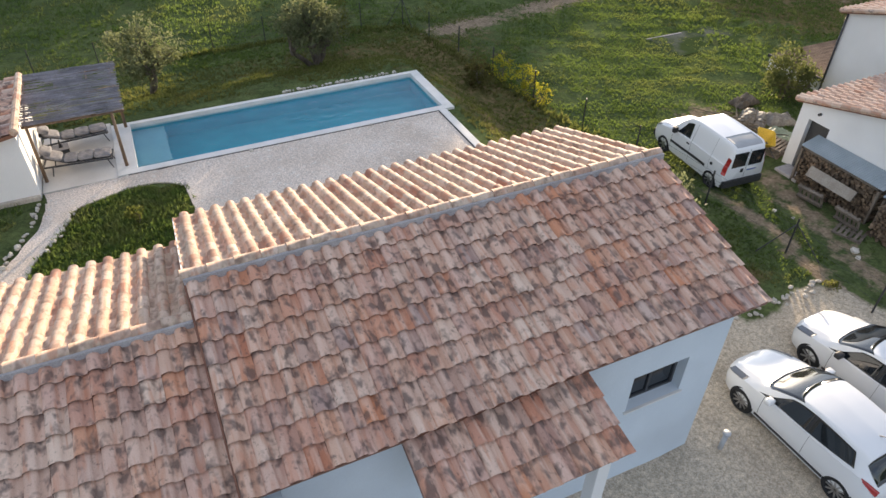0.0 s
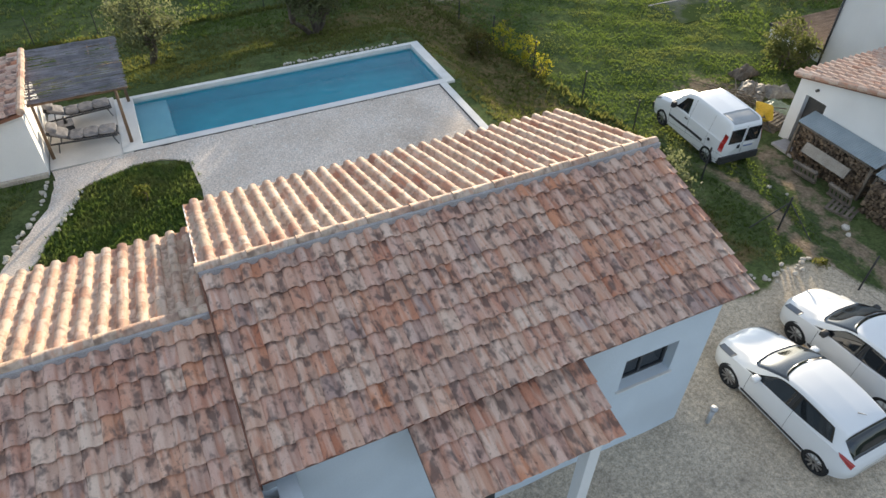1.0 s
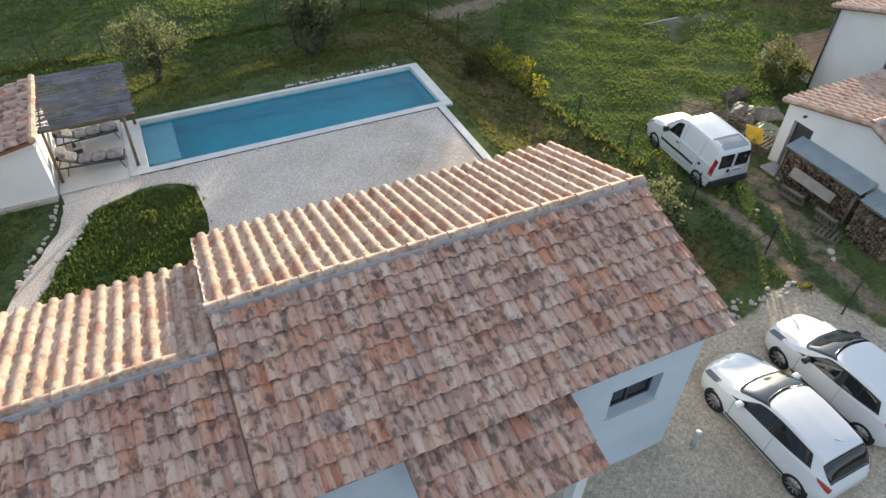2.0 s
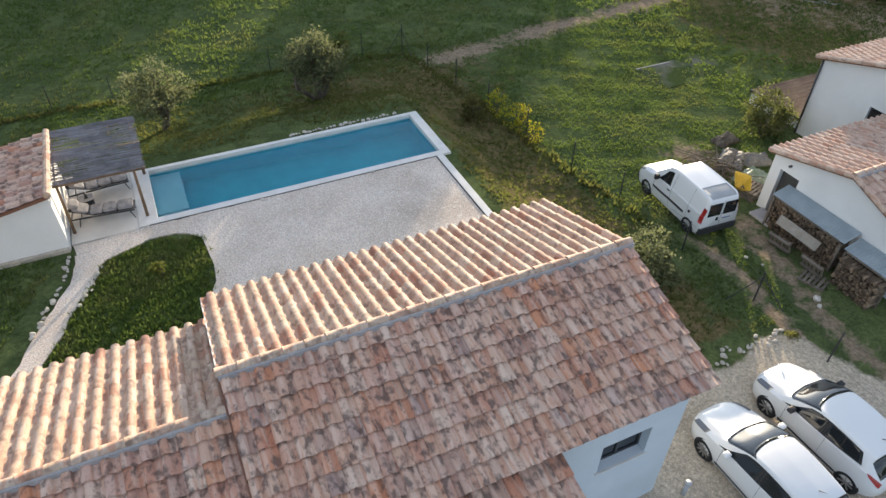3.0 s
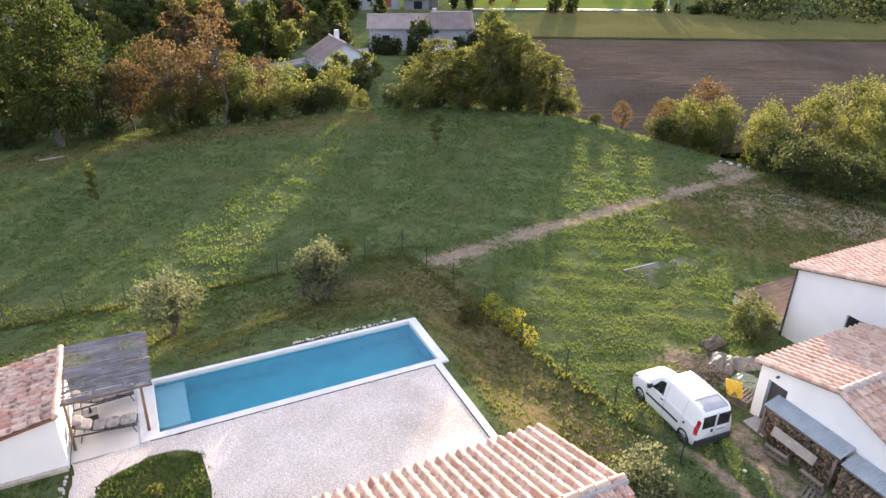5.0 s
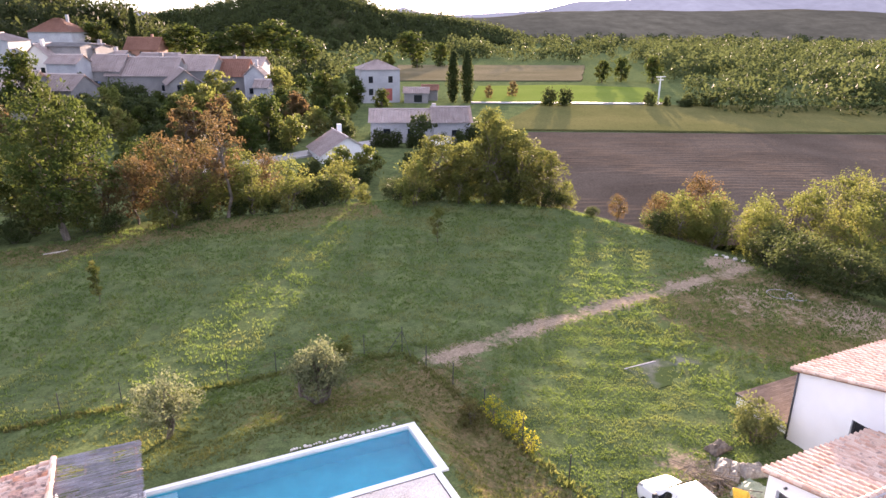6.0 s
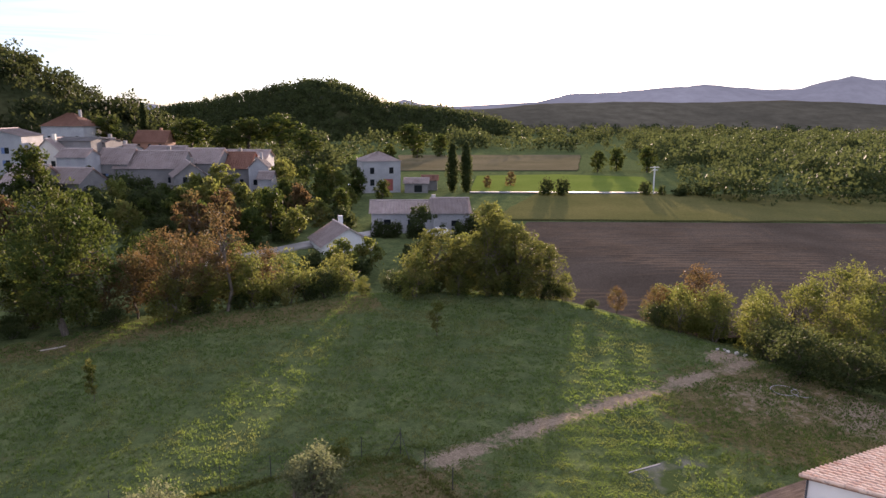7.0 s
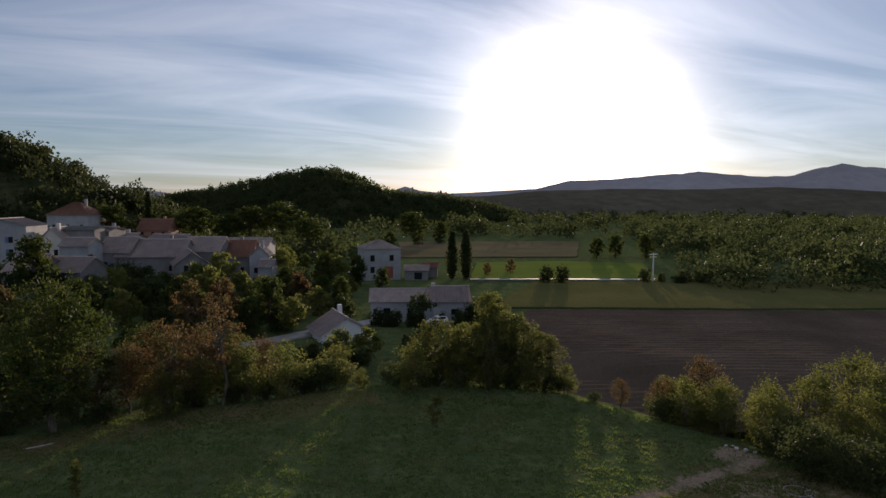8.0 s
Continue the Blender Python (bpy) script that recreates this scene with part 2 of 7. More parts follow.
M_wood = surf("weathered_wood", (0.30, 0.20, 0.12), (0.38, 0.27, 0.17), 3, 0.8, 0.4, 30, stretch=(1, 1, 0.15), piece=0.5)
M_grey_wood = surf("grey_reed", (0.17, 0.165, 0.18), (0.28, 0.27, 0.29), 2, 0.9, 0.4, 40, island=0.25)
M_log = surf("split_log", (0.10, 0.07, 0.05), (0.27, 0.195, 0.13), 5, 0.9, 0.5, 25, piece=1.0)
M_pallet = surf("grey_pallet_wood", (0.15, 0.125, 0.10), (0.23, 0.19, 0.155), 3, 0.9, 0.4, 30, piece=0.6)
M_bark = surf("bark", (0.10, 0.08, 0.06), (0.17, 0.14, 0.11), 5, 0.95, 0.7, 18, stretch=(1, 1, 0.3))
M_rock = surf("limestone_rock", (0.48, 0.44, 0.39), (0.62, 0.58, 0.52), 3, 0.9, 0.6, 14, piece=0.4)


def glass_surf(name, tint, rough=0.02, ior=1.45, alpha_mix=0.0):
    m = bpy.data.materials.new(name)
    m.use_nodes = True
    p = m.node_tree.nodes["Principled BSDF"]
    p.inputs["Base Color"].default_value = (*tint, 1)
    p.inputs["Transmission Weight"].default_value = 1.0
    p.inputs["Roughness"].default_value = rough
    p.inputs["IOR"].default_value = ior
    return m


def water_surf():
    m = glass_surf("pool_water", (0.44, 0.91, 0.97), 0.02, 1.33)
    n, l = m.node_tree.nodes, m.node_tree.links
    co = n.new("ShaderNodeTexCoord")
    t = n.new("ShaderNodeTexNoise"); t.inputs["Scale"].default_value = 2.6; t.inputs["Detail"].default_value = 3; t.inputs["Distortion"].default_value = 1.2
    l.new(co.outputs["Object"], t.inputs["Vector"])
    b = n.new("ShaderNodeBump"); b.inputs["Strength"].default_value = 0.34; b.inputs["Distance"].default_value = 0.06
    l.new(t.outputs["Fac"], b.inputs["Height"]); l.new(b.outputs[0], n["Principled BSDF"].inputs["Normal"])
    return m


def dark_pane(name, c):
    m = bpy.data.materials.new(name)
    m.use_nodes = True
    p = m.node_tree.nodes["Principled BSDF"]
    p.inputs["Base Color"].default_value = (*c, 1)
    p.inputs["Roughness"].default_value = 0.04
    p.inputs["Specular IOR Level"].default_value = 0.5
    return m


M_water = water_surf()
M_pane = dark_pane("dark_window_glass", (0.015, 0.018, 0.022))

# ---- mesh helpers ----
def part(name, bm, material, parent=None, label="", smooth=False):
    me = bpy.data.meshes.new(name)
    bmesh.ops.recalc_face_normals(bm, faces=bm.faces)
    bm.to_mesh(me)
    bm.free()
    if smooth:
        me.polygons.foreach_set("use_smooth", [True] * len(me.polygons))
    if isinstance(material, (list, tuple)):
        for mm in material: me.materials.append(mm)
    else:
        me.materials.append(material)
    ob = new(name, me)
    if parent: ob.parent = parent
    if label: ob["label"] = label
    return ob


def raw(name, verts, faces, material, parent=None, smooth=False):
    me = bpy.data.meshes.new(name)
    me.from_pydata(verts, [], faces)
    me.materials.append(material)
    if smooth:
        me.polygons.foreach_set("use_smooth", [True] * len(me.polygons))
    ob = new(name, me)
    if parent: ob.parent = parent
    return ob


def thing(name, m, label, category, group="", kind=""):
    e = new(name)
    e.empty_display_size = 0.2
    e.matrix_basis = m
    return tagged(e, label, category, group, kind)


def box(bm, x0, x1, y0, y1, z0, z1, bevel=0.0, m=None):
    vs = [bm.verts.new((x, y, z)) for x in (x0, x1) for y in (y0, y1) for z in (z0, z1)]
    fs = [bm.faces.new([vs[i] for i in f]) for f in ((0, 1, 3, 2), (4, 6, 7, 5), (0, 4, 5, 1), (2, 3, 7, 6), (0, 2, 6, 4), (1, 5, 7, 3))]
    if bevel:
        es = {e for f in fs for e in f.edges}
        r = bmesh.ops.bevel(bm, geom=list(es), offset=bevel, segments=2, profile=0.6, affect="EDGES")
        vs = list({v for f in r["faces"] for v in f.verts} | {v for v in vs if v.is_valid})
    if m is not None:
        bmesh.ops.transform(bm, matrix=m, verts=[v for v in vs if v.is_valid])
    return bm


def rod(bm, p0, p1, r0, r1=None, seg=8, cap=True):
    r1 = r0 if r1 is None else r1
    p0, p1 = Vector(p0), Vector(p1)
    q = (p1 - p0).to_track_quat("Z", "Y")
    a, b = [], []
    for i in range(seg):
        v = Vector((math.cos(2 * math.pi * i / seg), math.sin(2 * math.pi * i / seg), 0))
        a.append(bm.verts.new(p0 + q @ (v * r0)))
        b.append(bm.verts.new(p1 + q @ (v * r1)))
    for i in range(seg):
        bm.faces.new((a[i], a[(i + 1) % seg], b[(i + 1) % seg], b[i]))
    if cap:
        bm.faces.new(a[::-1])
        bm.faces.new(b)
    return bm


def B():
    return bmesh.new()


def sstep(a, b, x):
    t = np.clip((x - a) / (b - a), 0, 1)
    return t * t * (3 - 2 * t)


# ---- ground ----
TZ = -0.1     # level of the pool terrace
RIM_A = [-180, -120, -75, -55, -31, 0, 12.5, 28, 42, 54, 69, 92, 120, 150, 180]
RIM_R = [90, 120, 120, 62, 42, 38, 40, 40, 39, 35.8, 33, 32, 36, 60, 90]


def rim_over(x, y):
    """How far a place lies beyond the field's rim, in metres (negative: inside)."""
    th = np.degrees(np.arctan2(x - 12, y - 25))
    return np.hypot(x - 12, y - 25) - np.interp(th, RIM_A, RIM_R)


def ground_z(x, y):
    x, y = np.asarray(x, float), np.asarray(y, float)
    low = -1.45 - 0.4 * sstep(10, 28, y) + 0.45 * sstep(40, 62, y)
    a, b, c = np.maximum(0, x - 9.5) / 3.4, np.maximum(0, y - 24.0) / 7.0, np.maximum(0, 9 - y) / 2.0
    pad = 1 - sstep(0.0, 1.0, np.sqrt(a * a + b * b + c * c))
    z = low + (TZ - 0.06 - low) * pad
    r = rim_over(x, y)
    th = np.degrees(np.arctan2(x - 12, y - 25))
    fall = np.where(th < -8, 1.4 + 1.45 * sstep(10, 60, r), 2.85)
    z = z - fall * sstep(0.8, 12, r) + 1.65 * sstep(12, 30, r)
    z = z + 0.25 * np.exp(-((r - 0.3) / 1.3) ** 2) * sstep(0, 20, th + 3)
    near = 1 - sstep(60, 110, np.hypot(x - 10, y - 30))
    bumps = 0.05 * np.sin(x * 1.3 + 2 * np.sin(y * 0.7)) * np.sin(y * 1.1 + 1.7 * np.sin(x * 0.6)) + 0.03 * np.sin(3.1 * x + y) * np.sin(2.7 * y - x)
    return z + bumps * near * (1 - 0.8 * pad)


POOL = (-1.33, 9.35, 20.35, 23.5)    # the water's edge


def graded(lo, hi, step, far, grow=1.13):
    mid = list(np.arange(lo, hi + 1e-6, step))
    a, s = [lo], step
    while a[-1] > -far: s *= grow; a.append(a[-1] - s)
    b, s = [hi], step
    while b[-1] < far: s *= grow; b.append(b[-1] + s)
    return a[:0:-1] + mid + b[1:]


def distance_to_line(X, Y, pts):
    d = np.full(X.shape, 1e9)
    for (x0, y0), (x1, y1) in zip(pts, pts[1:]):
        vx, vy = x1 - x0, y1 - y0
        t = np.clip(((X - x0) * vx + (Y - y0) * vy) / (vx * vx + vy * vy), 0, 1)
        d = np.minimum(d, np.hypot(X - x0 - t * vx, Y - y0 - t * vy))
    return d


FIELD_PATH = [(14.5, 31.4), (17.6, 32.1), (24.5, 33.2), (32, 34.0), (38, 34.6), (43, 35.0)]
TRACK_1 = [(16.1, 13.2), (16.3, 12.4), (16.3, 11.0), (16.1, 8.7), (16.0, 7.2), (17.2, -8)]
TRACK_2 = [(18.8, 13.1), (18.3, 11.7), (18.0, 10.1), (17.5, 8.4), (17.2, 6.9), (19.2, -8)]


def build_ground():
    xs = sorted(set(graded(-16, 48, 0.45, 3600) + [POOL[0] - 0.12, POOL[1] + 0.12, POOL[0] - 0.1, POOL[1] + 0.1]))
    ys = sorted(set(graded(0, 70, 0.45, 3600) + [POOL[2] - 0.12, POOL[3] + 0.12, POOL[2] - 0.1, POOL[3] + 0.1]))
    X, Y = np.meshgrid(xs, ys)
    Z = ground_z(X, Y)
    inside = (X > POOL[0] - 0.11) & (X < POOL[1] + 0.11) & (Y > POOL[2] - 0.11) & (Y < POOL[3] + 0.11)
    Z = np.where(inside, -2.6, Z)
    nx, ny = len(xs), len(ys)
    verts = np.stack([X, Y, Z], -1).reshape(-1, 3)
    i = np.arange(nx * ny).reshape(ny, nx)
    faces = np.stack([i[:-1, :-1], i[:-1, 1:], i[1:, 1:], i[1:, :-1]], -1).reshape(-1, 4)
    me = bpy.data.meshes.new("ground")
    me.from_pydata(verts.tolist(), [], faces.tolist())
    me.polygons.foreach_set("use_smooth", [True] * len(me.polygons))
    bare = np.exp(-(distance_to_line(X, Y, FIELD_PATH) / 1.15) ** 2) * (0.76 + 0.2 * np.sin(X * 0.9))
    bare = np.maximum(bare, 0.9 * np.exp(-(np.hypot((X - 15.2) / 2.2, (Y - 31.6) / 1.2)) ** 2))
    bare = np.maximum(bare, 1.0 * np.exp(-(distance_to_line(X, Y, TRACK_1) / 0.27) ** 2))
    bare = np.maximum(bare, 0.72 * np.exp(-(distance_to_line(X, Y, TRACK_2) / 0.55) ** 2))
    bare = np.maximum(bare, 0.8 * np.exp(-(np.hypot((X - 42.5) / 3.5, (Y - 24.5) / 4.0)) ** 2))
    bare = np.maximum(bare, 0.52 * np.exp(-(np.hypot((X - 39.5) / 5.5, (Y - 30) / 5)) ** 2))
    bare = np.maximum(bare, 1.0 * np.exp(-(np.hypot((X - 42.6) / 2.0, (Y - 36.8) / 1.3)) ** 2))
    bare = np.maximum(bare, 0.75 * np.exp(-(np.hypot((X - 20.3) / 1.8, (Y - 17) / 2.2)) ** 2))
    dry = np.maximum(0.75 * np.exp(-(np.hypot((X - 10) / 8, (Y - 29) / 4.5)) ** 2), 0.8 * np.exp(-((rim_over(X, Y) + 1.5) / 3.5) ** 2) * (X < 22))
    dry = np.maximum(dry, 0.8 * np.exp(-((X - 12.3) / 2.6) ** 4) * (Y > 8.6) * (Y < 31))
    dry = np.maximum(dry, 1.0 * np.exp(-(np.hypot((X - 38.5) / 8.5, (Y - 28) / 9)) ** 4))
    stony = 1.0 * sstep(8.4, 7.8, Y + 0.25 * np.sin(X * 2)) * sstep(-60, -40, X) * sstep(17.2, 16.0, X + 0.5 * np.sin(Y))
    for nm, arr in (("bare", bare), ("dry", dry), ("stony", stony)):
        at = me.attributes.new(nm, "FLOAT", "POINT")
        at.data.foreach_set("value", arr.reshape(-1).astype(np.float32))
    ob = new("ground", me)
    tagged(ob, "grassy sloping ground with dry patches and bare earth paths", "ground", kind="structure")
    m = bpy.data.materials.new("meadow_ground")
    m.use_nodes = True
    n, l = m.node_tree.nodes, m.node_tree.links
    p = n["Principled BSDF"]
    co = n.new("ShaderNodeTexCoord")

    def noise_fac(sc, d=5.0, r=0.6):
        t = n.new("ShaderNodeTexNoise"); t.inputs["Scale"].default_value = sc; t.inputs["Detail"].default_value = d; t.inputs["Roughness"].default_value = r
        l.new(co.outputs["Object"], t.inputs["Vector"])
        return t.outputs["Fac"]

    def ranged(f, a, b, lo=0.0, hi=1.0):
        r = n.new("ShaderNodeMapRange"); r.inputs["From Min"].default_value = a; r.inputs["From Max"].default_value = b; r.inputs["To Min"].default_value = lo; r.inputs["To Max"].default_value = hi
        l.new(f, r.inputs["Value"])
        return r.outputs[0]

    def mix(f, a, b, blend="MIX"):
        x = n.new("ShaderNodeMix"); x.data_type = "RGBA"; x.blend_type = blend
        l.new(f, x.inputs["Factor"])
        for s, v in (("A", a), ("B", b)):
            if isinstance(v, tuple): x.inputs[s].default_value = (*v, 1)
            else: l.new(v, x.inputs[s])
        return x.outputs["Result"]

    def masked(name, edge):
        a = n.new("ShaderNodeAttribute"); a.attribute_name = name
        s = n.new("ShaderNodeMath"); s.operation = "ADD"
        l.new(a.outputs["Fac"], s.inputs[0])
        l.new(ranged(noise_fac(1.9, 6, 0.7), 0.25, 0.75, -edge, edge), s.inputs[1])
        return ranged(s.outputs[0], 0.35, 0.65)
    col = mix(ranged(noise_fac(0.35, 4), 0.38, 0.62), (0.087, 0.118, 0.049), (0.132, 0.165, 0.066))
    col = mix(ranged(noise_fac(1.6, 6, 0.7), 0.45, 0.7), col, (0.05, 0.072, 0.03))
    col = mix(ranged(noise_fac(0.8, 5), 0.58, 0.75, 0, 0.6), col, (0.17, 0.165, 0.075))
    col = mix(masked("dry", 0.5), col, mix(ranged(noise_fac(3.0, 5), 0.4, 0.6), (0.185, 0.14, 0.075), (0.10, 0.10, 0.038)))
    col = mix(masked("bare", 0.5), col, mix(ranged(noise_fac(4.0, 5), 0.35, 0.65), (0.34, 0.265, 0.19), (0.24, 0.185, 0.13)))
    stone = mix(ranged(noise_fac(26, 4, 0.8), 0.35, 0.65), (0.44, 0.36, 0.265), (0.77, 0.68, 0.56))
    stone = mix(ranged(noise_fac(0.7, 4), 0.5, 0.7, 0, 0.6), stone, (0.36, 0.30, 0.24))
    col = mix(masked("stony", 0.22), col, stone)
    g = noise_fac(9.0, 8, 0.75)
    v = ranged(g, 0.3, 0.7, 0.5, 1.35)
    one = n.new("ShaderNodeValue"); one.outputs[0].default_value = 1.0
    col = mix(one.outputs[0], col, v, "MULTIPLY")
    l.new(col, p.inputs["Base Color"])
    p.inputs["Roughness"].default_value = 0.95
    p.inputs["Specular IOR Level"].default_value = 0.0
    b = n.new("ShaderNodeBump"); b.inputs["Strength"].default_value = 0.8; b.inputs["Distance"].default_value = 0.08
    l.new(g, b.inputs["Height"]); l.new(b.outputs[0], p.inputs["Normal"])
    me.materials.append(m)
    return ob


build_ground()


def patch(name, outline, z, material, label, category, thick=0.05, wobble=0.06, step=0.3):
    """A flat area of loose ground with a ragged edge and real thickness."""
    pts = []
    for (x0, y0), (x1, y1) in zip(outline, outline[1:] + outline[:1]):
        k = max(1, int(math.hypot(x1 - x0, y1 - y0) / step))
        for j in range(k):
            x, y = x0 + (x1 - x0) * j / k, y0 + (y1 - y0) * j / k
            v = noise.noise_vector(Vector((x * 1.9, y * 1.9, 3.3)))
            pts.append((x + wobble * v.x * 2, y + wobble * v.y * 2))
    bm = B()
    top = [bm.verts.new((x, y, z)) for x, y in pts]
    bot = [bm.verts.new((x, y, z - thick)) for x, y in pts]
    f = bm.faces.new(top)
    for i in range(len(pts)):
        bm.faces.new((top[i], bot[i], bot[(i + 1) % len(pts)], top[(i + 1) % len(pts)]))
    bm.normal_update()
    bmesh.ops.triangulate(bm, faces=[f], ngon_method="EAR_CLIP")
    return tagged(part(name, bm, material), label, category, kind="structure")


patch("gravel_terrace", [(0.0, 11.2), (9.1, 11.2), (9.1, 20.12), (-1.6, 20.05), (-4.05, 19.9), (-3.9, 19.2), (-3.3, 18.8), (-2.6, 19.0), (-1.7, 19.3), (-0.95, 19.3), (-0.45, 19.12), (-0.15, 18.7), (-0.05, 18.2), (0.0, 17.4), (-0.08, 16.4), (-0.4, 15.4)], TZ + 0.0, M_gravel, "pale crushed gravel terrace between pool and house", "gravel", wobble=0.05, step=0.3)
patch("gravel_path", [(-3.95, 19.35), (-3.15, 18.85), (-3.65, 17.6), (-4.2, 16.5), (-5.0, 14.6), (-6.4, 12.0), (-7.2, 12.2), (-5.6, 14.9), (-4.8, 16.8), (-4.1, 18.3)], TZ + 0.008, M_gravel, "narrow pale gravel garden path between lawns", "path", wobble=0.09, step=0.3)

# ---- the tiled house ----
# main block walls tinted an even pale blue, unlike the white wing
M_house_wall = surf("pale_blue_wall", (0.60, 0.67, 0.73), (0.65, 0.72, 0.78), 0.7, 0.9, 0.15, 70, c3=(0.56, 0.62, 0.67), fine_amt=0.08)
def tile_mesh(name, w, length, seed, lift=0.075, seg=7, material=None, lip=0.052, taper=0.04):
    """One roman tile: a round cover roll beside a shallow channel, with thickness at its lower end. x across, y up the slope."""
    rnd = random.Random(seed)
    prof = []
    roll = w * 0.62
    for i in range(seg + 1):
        a = math.pi * i / seg
        prof.append((roll / 2 - math.cos(a) * roll / 2, math.sin(a) ** 0.8 * lift))
    prof += [(roll + (w - roll) * 0.5, -0.012), (w + 0.012, 0.006)]
    verts, faces = [], []
    k = len(prof)
    for y, sc, dz in ((0.0, 1.0, lip), (length * 0.5, 1 - taper / 2, lip * 0.45 + rnd.uniform(-0.004, 0.004)), (length + 0.05, 1 - taper, -0.004)):
        for x, z in prof:
            verts.append((x * sc + (1 - sc) * w * 0.3 + rnd.uniform(-0.003, 0.003), y + (rnd.uniform(-0.003, 0.003) if y == 0 else 0), z + dz))
    for r in range(2):
        for i in range(k - 1):
            faces.append((r * k + i, r * k + i + 1, (r + 1) * k + i + 1, (r + 1) * k + i))
    base = len(verts)
    for dy, dz in ((0.0, 0.0), (0.014, -0.036)):
        verts += [(x, y + dy, z + dz) for x, y, z in verts[:k]]
    for i in range(k - 1):
        faces.append((base + k + i, base + k + i + 1, base + i + 1, base + i))
    me = bpy.data.meshes.new(name)
    me.from_pydata(verts, [], faces)
    me.polygons.foreach_set("use_smooth", [True] * len(me.polygons))
    me.materials.append(material)
    return me


TILE_W, TILE_L = 0.305, 0.402
TILES = [tile_mesh("roof_tile", TILE_W, TILE_L, s, material=M_tile) for s in range(6)]
TILES_PALE = [tile_mesh("roof_tile", TILE_W, TILE_L, 10 + s, 0.088, material=M_tile_pale, lip=0.022, taper=0.04) for s in range(5)]


def slope_frame(x0, y_eave, z_eave, y_top, z_top, x1):
    """Matrix of a slope: local x along the eave, y up the slope, z out of it. Runs so that y climbs from eave to ridge."""
    up = Vector((0, y_top - y_eave, z_top - z_eave)).normalized()
    ax = Vector((1, 0, 0)) if y_top > y_eave else Vector((-1, 0, 0))
    nz = ax.cross(up)
    m = Matrix((ax, up, nz)).transposed().to_4x4()
    m.translation = Vector((x0 if y_top > y_eave else x1, y_eave, z_eave))
    return m, math.hypot(y_top - y_eave, z_top - z_eave), x1 - x0


def tiled_slope(name, parent, x0, x1, y_eave, z_eave, y_top, z_top, meshes, label, seed, limit=None):
    """A roof slope: boarding, and tiles laid on it one by one."""
    rnd = random.Random(seed)
    m, length, width = slope_frame(x0, y_eave, z_eave, y_top, z_top, x1)
    bm = B()
    box(bm, 0.01, width - 0.01, 0.02, length, -0.12, -0.02)
    ob = part(name, bm, M_brown_metal, parent, label)
    ob.matrix_local = m
    cols, rows = max(1, round(width / TILE_W)), max(1, round(length / TILE_L))
    sx, sy = width / cols / TILE_W, length / rows / TILE_L
    for r in range(rows):
        for c in range(cols):
            t = new("roof_tile", meshes[rnd.randrange(len(meshes))])
            t.parent = ob
            t.matrix_local = Matrix.LocRotScale((c * width / cols + rnd.uniform(-0.006, 0.006), r * length / rows + rnd.uniform(-0.004, 0.004) - 0.01, 0.004 + rnd.uniform(0, 0.004)),
                                                Euler((rnd.uniform(-0.008, 0.008), rnd.uniform(-0.015, 0.015), rnd.uniform(-0.008, 0.008))), (sx, sy, 1))
    return ob


def joined_slope(name, parent, m, width, length, material, label, seed, tw=0.305, tl=0.402):
    """The same for a roof that stays far off: the tiles as one part."""
    rnd = random.Random(seed)
    src = tile_mesh("tmp_tile", tw, tl, seed, material=material, seg=5)
    sv = np.array([v.co[:] for v in src.vertices])
    sf = [tuple(p.vertices) for p in src.polygons]
    bpy.data.meshes.remove(src)
    verts, faces = [], []
    cols, rows = max(1, round(width / tw)), max(1, round(length / tl))
    for r in range(rows):
        for c in range(cols):
            b = len(verts)
            off = np.array((c * width / cols, r * length / rows + rnd.uniform(-0.012, 0.012), rnd.uniform(0, 0.01)))
            verts += (sv * np.array((width / cols / tw, length / rows / tl, 1)) + off).tolist()
            faces += [tuple(i + b for i in f) for f in sf]
    bm = B()
    box(bm, 0.01, width - 0.01, 0.02, length, -0.12, -0.02)
    deck = part(name, bm, M_brown_metal, parent, label)
    deck.matrix_local = m
    ob = raw("tile_course", verts, faces, material, deck, True)
    ob["kind"] = "stuff"
    return deck


